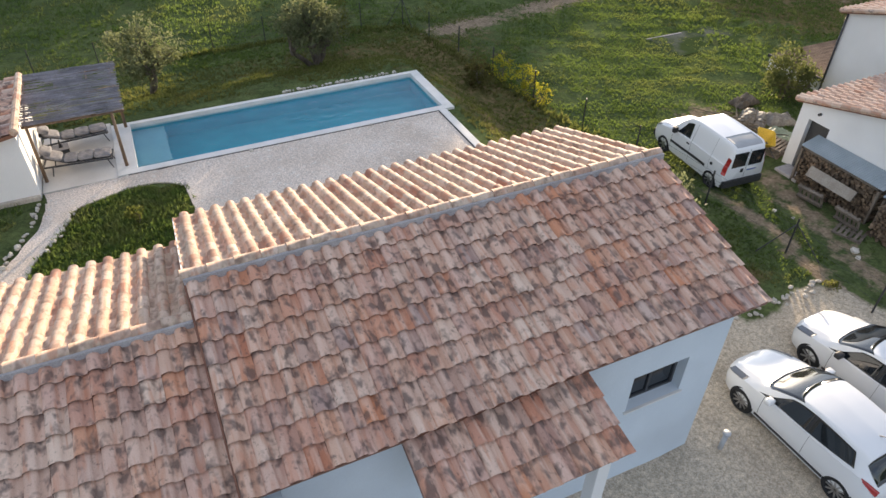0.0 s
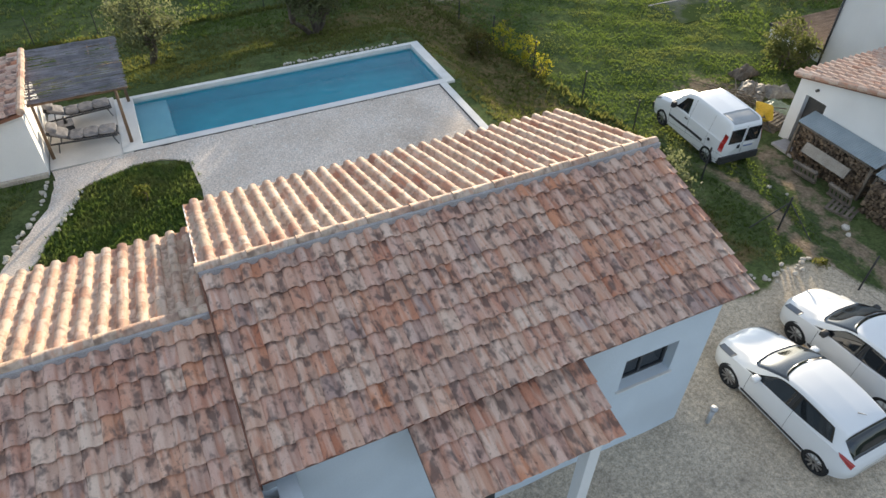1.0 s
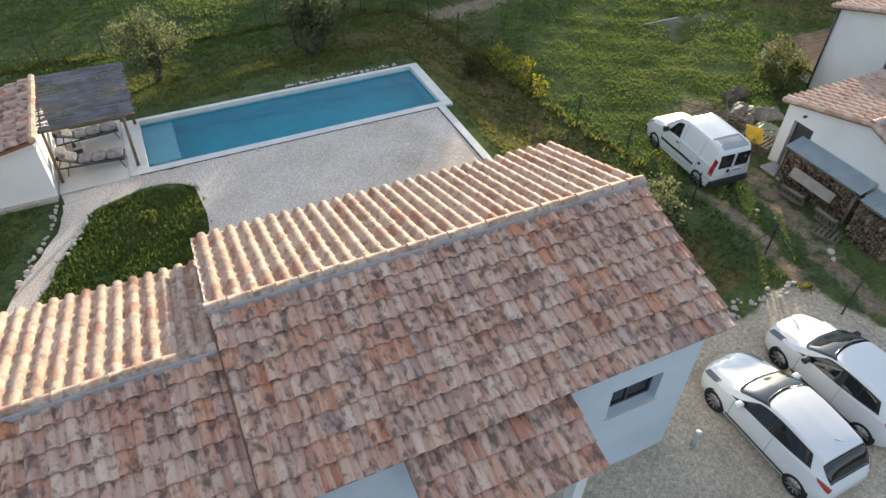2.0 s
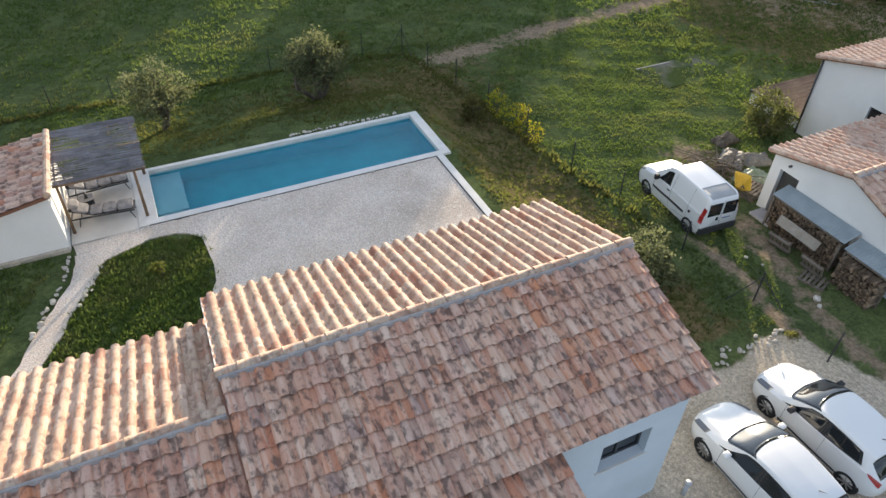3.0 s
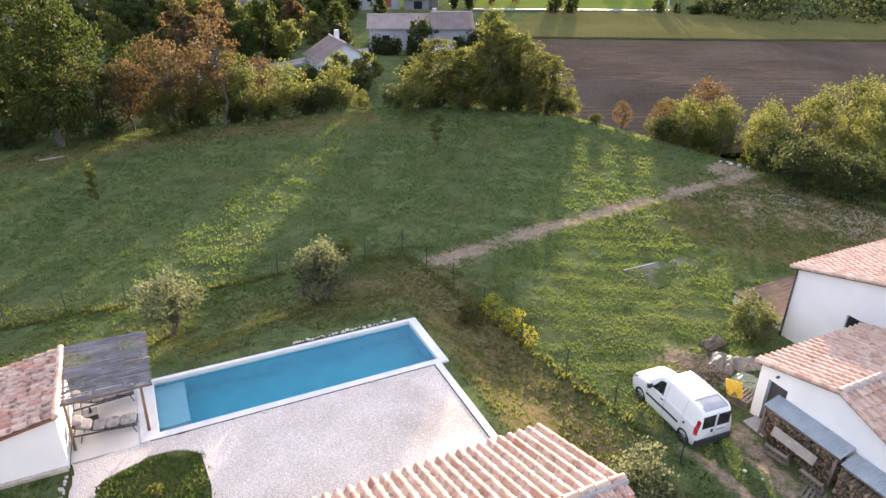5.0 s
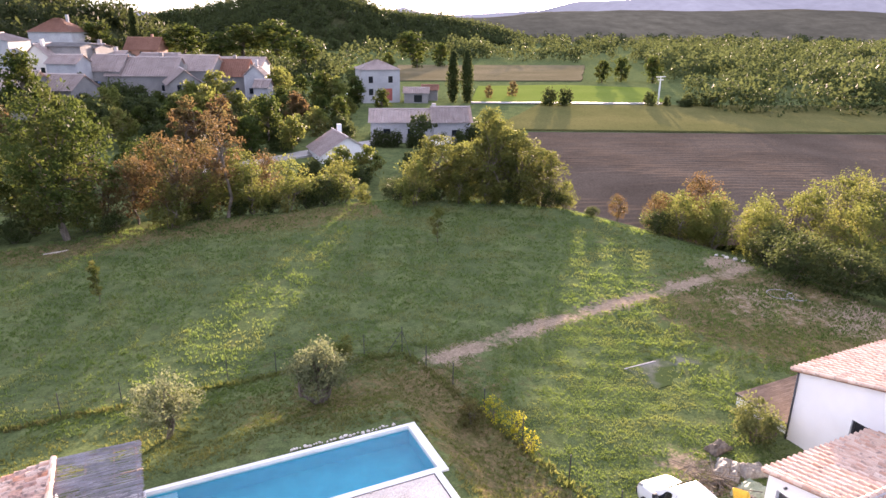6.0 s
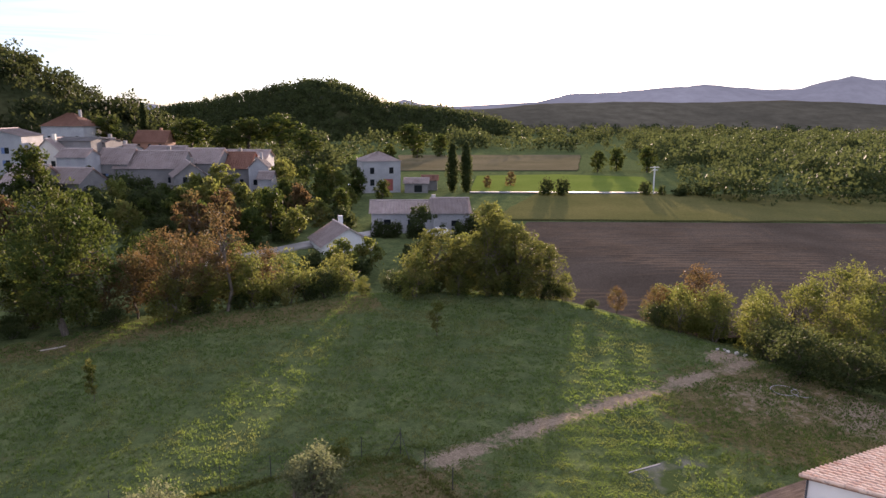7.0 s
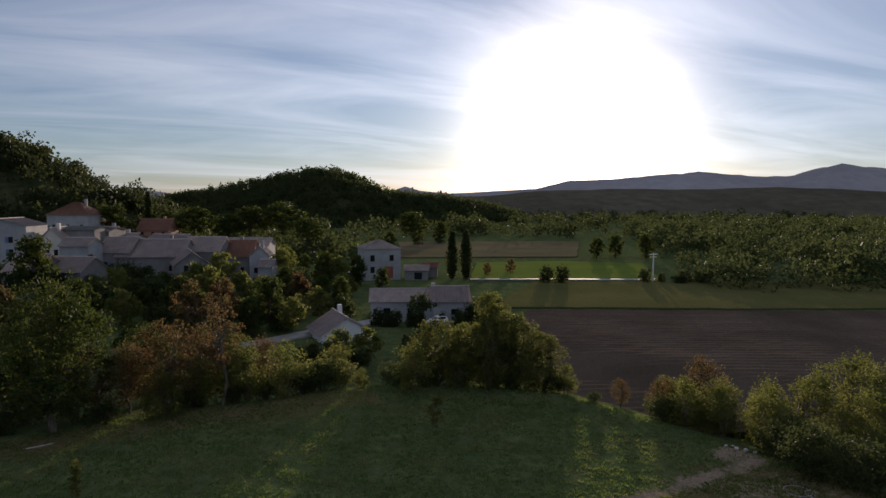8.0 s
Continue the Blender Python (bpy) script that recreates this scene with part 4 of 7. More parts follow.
# pipe standing in the parking gravel
pz = float(ground_z(9.1, 5.2))
pipe = thing("standpipe", pose(9.12, 5.2, pz), "grey plastic pipe standing in gravel with a cap", "pipe")
M_grey_plastic = surf("grey_plastic", (0.42, 0.43, 0.45), (0.48, 0.49, 0.51), 3, 0.5, 0.05, 40, fine_amt=0.1)
bm = B(); rod(bm, (0, 0, -0.05), (0.02, 0, 0.52), 0.055, 0.055, 16); part("tube", bm, M_grey_plastic, pipe, "", True)
bm = B(); rod(bm, (0.02, 0, 0.50), (0.02, 0, 0.56), 0.085, 0.085, 16); part("cap", bm, M_grey_plastic, pipe, "", True)
vent = tagged(part("roof_vent", rod(B(), (7.35, 6.6, 3.5), (7.35, 6.6, 3.72), 0.1, 0.06, 12), M_tile_pale), "pale clay vent cap on the tiled roof", "vent")

# ---- fence ----
fence = thing("wire_fence", pose(0, 0, 0), "dark metal post and wire fence round the garden", "fence")
FP = [(-13.0, 33.9), (-10.4, 33.8), (-7.7, 33.8), (-5.05, 33.8), (-2.3, 33.8), (0.35, 33.75), (2.95, 33.75), (5.54, 33.7), (8.1, 33.9), (10.7, 33.7), (12.9, 33.2), (13.5, 31.0), (14.0, 28.5), (14.3, 25.5), (14.65, 22.4), (14.95, 19.1), (15.35, 16.3), (15.45, 12.7), (15.9, 9.7), (16.0, 6.8), (16.1, 3.9)]
for i, (x, y) in enumerate(FP):
    z = float(ground_z(x, y))
    h = 1.65 if i == 10 else 1.3
    bm = B()
    box(bm, x - 0.02, x + 0.02, y - 0.02, y + 0.02, z - 0.2, z + h)
    part("post", bm, M_dark_metal, fence)
    if i in (10, 18):
        for dx, dy in ((-0.75, 0.45), (0.5, -0.8)) if i == 18 else ((-0.9, 0.1), (0.2, -0.9)):
            bm = B(); rod(bm, (x, y, z + h * 0.85), (x + dx, y + dy, float(ground_z(x + dx, y + dy))), 0.018, 0.018, 6)
            part("brace", bm, M_dark_metal, fence)
for a, b in zip(FP, FP[1:]):
    za, zb = float(ground_z(*a)), float(ground_z(*b))
    for h in (0.12, 0.4, 0.7, 1.0, 1.22):
        bm = B(); rod(bm, (*a, za + h), (*b, zb + h), 0.0045, 0.0045, 4, False)
        part("wire", bm, M_dark_metal, fence)

# ---- neighbour's shed and house ----
M_shed_tile = tile_surf("clay_tile_rose", [(0.50, 0.33, 0.25), (0.58, 0.42, 0.33), (0.42, 0.26, 0.19), (0.62, 0.48, 0.39), (0.52, 0.35, 0.27)], (0.20, 0.16, 0.15), (0.58, 0.68))
M_corr = surf("blue_grey_sheet_metal", (0.32, 0.38, 0.42), (0.40, 0.46, 0.50), 1.5, 0.45, 0.1, 30, metal=0.4, fine_amt=0.12)
M_door_dark = surf("dark_door", (0.05, 0.05, 0.052), (0.07, 0.07, 0.07), 2, 0.6, 0.1, 30)


def gable_block(t, x0, x1, y0, y1, yr, ze0, ze1, zr, zb, material, holes=()):
    """Walls of a block whose gable faces -x: ridge along x at yr."""
    bm = B()
    wall_with_hole(bm, "y", x0, 0.3, y0, y1, zb, min(ze0, ze1) - 0.1, list(holes))
    v = [bm.verts.new((x0 + dx, y, z)) for dx in (0, 0.3) for y, z in ((y0, min(ze0, ze1) - 0.1), (y1, min(ze0, ze1) - 0.1), (y1, ze1), (yr, zr), (y0, ze0))]
    bm.faces.new(v[:5]); bm.faces.new(v[5:][::-1])
    for i in range(5): bm.faces.new((v[i], v[(i + 1) % 5], v[5 + (i + 1) % 5], v[5 + i]))
    part("gable_wall", bm, material, t)
    part("wall", box(B(), x0 + 0.3, x1, y0, y0 + 0.3, zb, ze0 - 0.06), material, t)
    part("wall", box(B(), x0 + 0.3, x1, y1 - 0.3, y1, zb, ze1 - 0.06), material, t)
    part("wall", box(B(), x1, x1 + 0.3, y0, y1, zb, min(ze0, ze1)), material, t)


def gable_roof(t, x0, x1, y0, y1, yr, ze0, ze1, zr, material, seed, over=0.18):
    s0, s1 = (zr - ze0) / (yr - y0), (zr - ze1) / (y1 - yr)
    m, ln, w = slope_frame(x0 - over, y0 - over, ze0 - s0 * over + 0.1, yr, zr + 0.1, x1)
    joined_slope("roof_slope", t, m, w, ln, material, "weathered rose clay tiles", seed)
    m, ln, w = slope_frame(x0 - over, y1 + over, ze1 - s1 * over + 0.1, yr, zr + 0.1, x1)
    joined_slope("roof_slope", t, m, w, ln, material, "sunlit rose clay tiles", seed + 1)
    ridge_cap(t, x0 - over, x1, yr, zr + 0.15, seed + 2, material)
    for ya, za, yb, zb in ((y0 - over, ze0 - s0 * over, yr, zr), (y1 + over, ze1 - s1 * over, yr, zr)):
        bm = B()
        n = 10
        for i in range(n):
            p0 = Vector((x0 - over + 0.02, ya + (yb - ya) * i / n, za + (zb - za) * i / n + 0.11))
            p1 = Vector((x0 - over + 0.02, ya + (yb - ya) * (i + 1) / n, za + (zb - za) * (i + 1) / n + 0.12))
            rod(bm, p0, p1, 0.10, 0.09, 8)
        part("verge_tiles", bm, material, t)


shed = thing("shed", pose(0, 0, 0), "white rendered outbuilding with tiled gable roof and dark doorway", "building")
gable_block(shed, 20.0, 29.0, 7.3, 13.72, 10.6, 0.55, 0.95, 1.72, -1.7, M_plaster, [(12.45, 13.3, -1.7, 0.62)])
gable_roof(shed, 20.0, 29.2, 7.3, 13.72, 10.6, 0.55, 0.95, 1.72, M_shed_tile, 31)
part("door", box(B(), 20.2, 20.25, 12.45, 13.3, -1.5, 0.62), M_door_dark, shed, "dark recessed doorway")
part("door_step", box(B(), 19.3, 19.99, 12.45, 13.4, -1.75, -1.38, 0.01), M_mortar, shed)
bm = B(); rod(bm, (19.9, 12.95, 0.78), (20.0, 12.95, 0.78), 0.05, 0.05, 10); part("wall_lamp", bm, M_frame, shed)


def lean_to(y0, y1, z_hi, z_lo, label):
    t = thing("lean_to_roof", pose(0, 0, 0), label, "roof", "metal lean-to roofs")
    verts, faces, n = [], [], int((y1 - y0) / 0.04)
    for i in range(n + 1):
        y = y0 + (y1 - y0) * i / n
        dz = 0.012 if i % 2 else -0.012
        verts += [(19.98, y, z_hi + dz), (19.28, y, z_lo + dz), (19.98, y, z_hi + dz - 0.012), (19.28, y, z_lo + dz - 0.012)]
        if i:
            b = 4 * (i - 1)
            faces += [(b, b + 4, b + 5, b + 1), (b + 2, b + 3, b + 7, b + 6), (b + 1, b + 5, b + 7, b + 3)]
    raw("sheet", verts, faces, M_corr, t)
    for y in (y0 + 0.08, y1 - 0.12):
        part("post", box(B(), 19.3, 19.38, y, y + 0.08, -1.6, z_lo - 0.03), M_pallet, t)
    part("rail", box(B(), 19.3, 19.37, y0 + 0.05, y1 - 0.05, z_lo - 0.10, z_lo - 0.03), M_pallet, t)
    return t


lean_to(9.62, 12.75, 0.12, -0.10, "blue-grey corrugated metal lean-to over the firewood")
lean_to(7.72, 9.55, -0.04, -0.26, "shorter blue-grey corrugated lean-to over stacked logs")


def log_mesh(seed):
    r = random.Random(seed)
    n = r.choice((3, 4, 5))
    rr_ = [r.uniform(0.05, 0.085) for _ in range(n + 1)]
    verts, faces = [], []
    k = n + 1
    for x in (0.0, 0.42):
        for i in range(k):
            a = 2 * math.pi * i / k + r.uniform(-0.2, 0.2)
            verts.append((x + r.uniform(-0.02, 0.02), math.cos(a) * rr_[i], math.sin(a) * rr_[i]))
    faces = [tuple(range(k))[::-1], tuple(range(k, 2 * k))] + [(i, (i + 1) % k, k + (i + 1) % k, k + i) for i in range(k)]
    me = bpy.data.meshes.new("log")
    me.from_pydata(verts, [], faces)
    me.materials.append(M_log)
    return me


LOGS = [log_mesh(s) for s in range(8)]


def wood_stack(y0, y1, z0, z1, x_front, label, seed, slope=0.0):
    r = random.Random(seed)
    t = thing("firewood_stack", pose(0, 0, 0), label, "firewood", "firewood stacks by the shed")
    part("stack_core", box(B(), x_front + 0.14, x_front + 0.75, y0 + 0.08, y1 - 0.08, z0, z1 - 0.08), M_bark, t)
    z = z0 + 0.07
    while z < z1:
        y = y0 + 0.06
        while y < y1:
            o = new("log", LOGS[r.randrange(8)])
            o.parent = t
            o.matrix_local = pose(x_front + r.uniform(-0.07, 0.07) + slope * (z - z0), y, z + r.uniform(-0.015, 0.015), r.uniform(0, 360), r.uniform(-4, 4), r.uniform(-7, 7))
            y += r.uniform(0.105, 0.145)
        z += 0.115
    return t


wood_stack(9.75, 12.6, -1.6, -0.25, 19.34, "long stack of split firewood under a metal lean-to", 41)
wood_stack(7.85, 9.35, -1.6, -0.45, 18.95, "stack of split firewood logs in front of the shed", 42)
bm = B(); box(bm, 0, 0.05, 0, 1.75, 0, 0.36, 0.005, m=pose(18.88, 10.2, -0.75, 0, 25, 0))
tagged(part("board", bm, surf("grey_board", (0.30, 0.26, 0.22), (0.40, 0.36, 0.31), 2, 0.8, 0.3, 30)), "weathered grey-brown board leaning on the firewood", "board")


def pallet(m, label):
    t = thing("pallet", m, label, "pallet", "old pallets by the woodpile")
    for i in range(6):
        part("slat", box(B(), -0.5, 0.5, -0.4 + i * 0.155, -0.31 + i * 0.155, 0.10, 0.122), M_pallet, t)
    for x in (-0.48, -0.05, 0.38):
        part("bearer", box(B(), x, x + 0.1, -0.4, 0.465, 0.0, 0.098), M_pallet, t)
    return t


pallet(pose(18.75, 9.95, -1.45, 0, 72, 0), "grey wooden pallet leaning on the firewood stack")
pallet(pose(18.7, 11.35, -1.4, 0, 68, 8), "grey wooden pallet propped against stacked logs")
pallet(pose(18.65, 9.6, -1.55, 0, 4, 20), "weathered pallet lying on the ground")
pallet(pose(20.35, 14.4, -1.55, 0, 0, 12), "weathered pallet below a green tarpaulin")
pallet(pose(20.35, 14.4, -1.42, 0, 0, 9), "weathered pallet stacked on another pallet")
pallet(pose(20.37, 14.42, -1.29, 0, 0, 14), "weathered pallet on top of a low stack")

h2 = thing("neighbour_house", pose(0, 0, 0), "taller white neighbouring house with a tiled gable roof", "house")
gable_block(h2, 26.0, 38.0, 9.2, 17.4, 12.4, 2.7, 1.98, 3.35, -2.0, M_plaster, [(13.75, 14.62, 0.05, 1.06)])
gable_roof(h2, 26.0, 38.2, 9.2, 17.4, 12.4, 2.7, 1.98, 3.35, M_shed_tile, 51, 0.2)
w2 = part("window", box(B(), 26.16, 26.2, 13.75, 14.62, 0.05, 1.06), M_pane, h2, "small square window with charcoal frame")
for q in ((13.75, 13.82, 0.05, 1.06), (14.55, 14.62, 0.05, 1.06), (13.82, 14.55, 0.05, 0.12), (13.82, 14.55, 0.99, 1.06)):
    part("window_frame", box(B(), 26.12, 26.17, *q), M_frame, w2)
bm = B(); rod(bm, (25.93, 17.3, 1.95), (25.93, 17.3, -1.7), 0.045, 0.045, 10); part("downpipe", bm, M_frame, h2, "dark downpipe at the house corner", True)
M_deckwood = surf("brown_deck_boards", (0.12, 0.085, 0.065), (0.17, 0.125, 0.10), 1.5, 0.9, 0.3, 30, piece=0.35, spec=0.1)
dk = thing("raised_terrace", pose(0, 0, 0), "raised brown timber terrace with white rendered base", "terrace")
part("base", box(B(), 26.3, 31.0, 17.42, 20.5, -2.1, -1.06), M_plaster, dk)
for i in range(22):
    part("deck_board", box(B(), 26.22, 31.05, 17.42 + i * 0.142, 17.42 + i * 0.142 + 0.135, -1.05, -0.98 + 0.003 * (i % 2)), M_deckwood, dk)
part("edge_trim", box(B(), 26.17, 26.215, 17.42, 20.56, -1.09, -0.96), M_frame, dk)

# concrete slab in the meadow
slab_o = patch("concrete_slab", [(23.7, 25.85), (27.9, 26.2), (28.8, 23.6), (23.7, 23.5)], -1.785, surf("old_concrete", (0.15, 0.148, 0.14), (0.21, 0.205, 0.19), 0.9, 0.95, 0.4, 20, c3=(0.06, 0.085, 0.032), cut=(0.36, 0.52), spec=0.0), "old grey concrete slab overgrown by grass", "slab", 0.2, 0.06)
tagged(part("kerb", box(B(), 23.65, 25.9, 25.95, 26.02, -1.95, -1.765, 0.01, m=Matrix.Rotation(radians(0), 4, "Z")), M_mortar), "pale kerb edge along the concrete slab", "kerb", kind="structure")

# junk beside the shed: wheelbarrow, tarpaulin, branches, mixer
M_yellow = surf("yellow_paint", (0.60, 0.40, 0.04), (0.68, 0.46, 0.06), 4, 0.5, 0.1, 30)
M_tarp = surf("green_tarpaulin", (0.20, 0.25, 0.16), (0.30, 0.34, 0.24), 2, 0.6, 0.4, 12)
M_tarp2 = surf("pale_tarpaulin", (0.17, 0.15, 0.13), (0.28, 0.26, 0.22), 3, 0.7, 0.4, 10)
gz = -1.58
WBX, WBY = 19.9, 14.75
wb = thing("wheelbarrow", pose(WBX, WBY, gz + 0.12, 12, -14, 50), "yellow wheelbarrow tray tipped on its side", "wheelbarrow")
bm = B()
v = [bm.verts.new(p) for p in ((-0.4, -0.3, 0.62), (0.45, -0.34, 0.62), (0.45, 0.34, 0.62), (-0.4, 0.3, 0.62), (-0.25, -0.18, 0.34), (0.2, -0.2, 0.30), (0.2, 0.2, 0.30), (-0.25, 0.18, 0.34))]
for f in ((0, 1, 5, 4), (1, 2, 6, 5), (2, 3, 7, 6), (3, 0, 4, 7), (4, 5, 6, 7)): bm.faces.new([v[i] for i in f])
bmesh.ops.bevel(bm, geom=[e for e in bm.edges if len(e.link_faces) == 2], offset=0.09, segments=3, profile=0.5, affect="EDGES")
bmesh.ops.solidify(bm, geom=bm.faces[:], thickness=0.012)
part("tray", bm, M_yellow, wb)
for y in (-0.22, 0.22):
    bm = B(); rod(bm, (0.6, y * 0.4, 0.2), (-0.95, y * 1.2, 0.55), 0.018, 0.018, 8); part("handle", bm, M_dark_metal, wb)
    bm = B(); rod(bm, (-0.2, y, 0.36), (-0.28, y, 0.0), 0.016, 0.016, 8); part("leg", bm, M_dark_metal, wb)
bm = B(); rod(bm, (0.6, -0.04, 0.19), (0.6, 0.04, 0.19), 0.19, 0.19, 16); part("wheel", bm, M_black, wb)


def tarp(name, x, y, w, d, h, material, label, seed, rz=0):
    n = 30
    verts, faces = [], []
    for j in range(n):
        for i in range(n):
            u, q = i / (n - 1) * 2 - 1, j / (n - 1) * 2 - 1
            e = max(abs(u), abs(q))
            z = h * (1 - max(0, (e - 0.5) / 0.5) ** 1.6) * (0.8 + 0.5 * noise.noise(Vector((u * 1.6 + seed, q * 1.6, seed)))) + 0.07 * noise.noise(Vector((u * 4 + seed, q * 4, seed))) + 0.07 * abs(noise.noise(Vector((u * 7 + seed, q * 5, seed * 2))))
            verts.append((u * w / 2, q * d / 2, max(0.0, z)))
    for j in range(n - 1):
        for i in range(n - 1):
            faces.append((j * n + i, j * n + i + 1, (j + 1) * n + i + 1, (j + 1) * n + i))
    o = raw(name, verts, faces, material, None, True)
    o.matrix_basis = pose(x, y, gz, 0, 0, rz)
    sm = o.modifiers.new("thick", "SOLIDIFY"); sm.thickness = 0.01
    return tagged(o, label, "tarpaulin")


tarp("tarpaulin", 21.3, 15.2, 1.8, 1.2, 0.22, M_tarp, "faded green tarpaulin over stored boards", 1, 10)
tarp("tarpaulin", 21.6, 16.7, 1.4, 1.1, 0.34, M_tarp2, "pale tarpaulin bundle on a junk heap", 2, 35)
tarp("tarpaulin", 22.5, 16.2, 1.3, 1.0, 0.3, M_tarp2, "crumpled grey sheet on a junk heap", 3, -20)
tarp("tarpaulin", 22.4, 18.0, 1.2, 0.7, 0.35, M_bark, "brown covered heap lying in the grass", 4, 5)
rnd = random.Random(77)
verts_b = B()
for i in range(70):
    x, y = 20.2 + rnd.gauss(0, 0.55), 16.4 + rnd.gauss(0, 0.5)
    a = rnd.uniform(0, math.pi); ln = rnd.uniform(0.5, 1.3)
    z = gz + rnd.uniform(0.05, 0.5)
    rod(verts_b, (x - math.cos(a) * ln / 2, y - math.sin(a) * ln / 2, z), (x + math.cos(a) * ln / 2, y + math.sin(a) * ln / 2, z + rnd.uniform(-0.2, 0.2)), rnd.uniform(0.012, 0.035), rnd.uniform(0.008, 0.02), 5)
tagged(part("branch_heap", verts_b, M_bark), "heap of cut branches and sticks beside the shed", "branches", kind="stuff")

# ---- vehicles ----
def car_paint(name, c):
    m = bpy.data.materials.new(name)
    m.use_nodes = True
    p = m.node_tree.nodes["Principled BSDF"]
    p.inputs["Base Color"].default_value = (*c, 1)
    p.inputs["Roughness"].default_value = 0.32
    p.inputs["Coat Weight"].default_value = 0.8
    p.inputs["Coat Roughness"].default_value = 0.04
    return m


M_white_car = car_paint("white_car_paint", (0.76, 0.77, 0.78))
M_car_glass = dark_pane("tinted_car_glass", (0.012, 0.015, 0.018))
M_car_glass.node_tree.nodes["Principled BSDF"].inputs["Specular IOR Level"].default_value = 0.9
M_rubber = surf("tyre_rubber", (0.018, 0.018, 0.019), (0.026, 0.026, 0.027), 8, 0.85, 0.1, 60)
M_bumper = surf("black_plastic", (0.03, 0.03, 0.032), (0.042, 0.042, 0.045), 6, 0.6, 0.1, 80)
M_alloy = surf("alloy_rim", (0.42, 0.42, 0.43), (0.50, 0.50, 0.51), 6, 0.3, 0.0, 40, metal=0.9, fine_amt=0.05)
M_tail = car_paint("red_lamp_glass", (0.40, 0.02, 0.02))
M_head = car_paint("clear_lamp_glass", (0.10, 0.11, 0.13))
M_plate = surf("number_plate", (0.62, 0.62, 0.60), (0.66, 0.66, 0.64), 2, 0.5, 0.0, 20, fine_amt=0.05)
M_blue = surf("plate_blue", (0.03, 0.08, 0.30), (0.04, 0.10, 0.34), 2, 0.5, 0.0, 20, fine_amt=0.05)
M_roofgrey = surf("grey_roof_panel", (0.36, 0.37, 0.38), (0.42, 0.43, 0.44), 3, 0.75, 0.05, 50, fine_amt=0.1)


def catmull(P, t):
    """Values of rows P at the row position t, smoothly."""
    n = len(P)
    i = min(max(int(math.floor(t)), 0), n - 2)
    f = t - i
    p0, p1, p2, p3 = P[max(i - 1, 0)], P[i], P[i + 1], P[min(i + 2, n - 1)]
    m1, m2 = (p2 - p0) * 0.42, (p3 - p1) * 0.42
    return (2 * f ** 3 - 3 * f ** 2 + 1) * p1 + (f ** 3 - 2 * f ** 2 + f) * m1 + (-2 * f ** 3 + 3 * f ** 2) * p2 + (f ** 3 - f ** 2) * m2


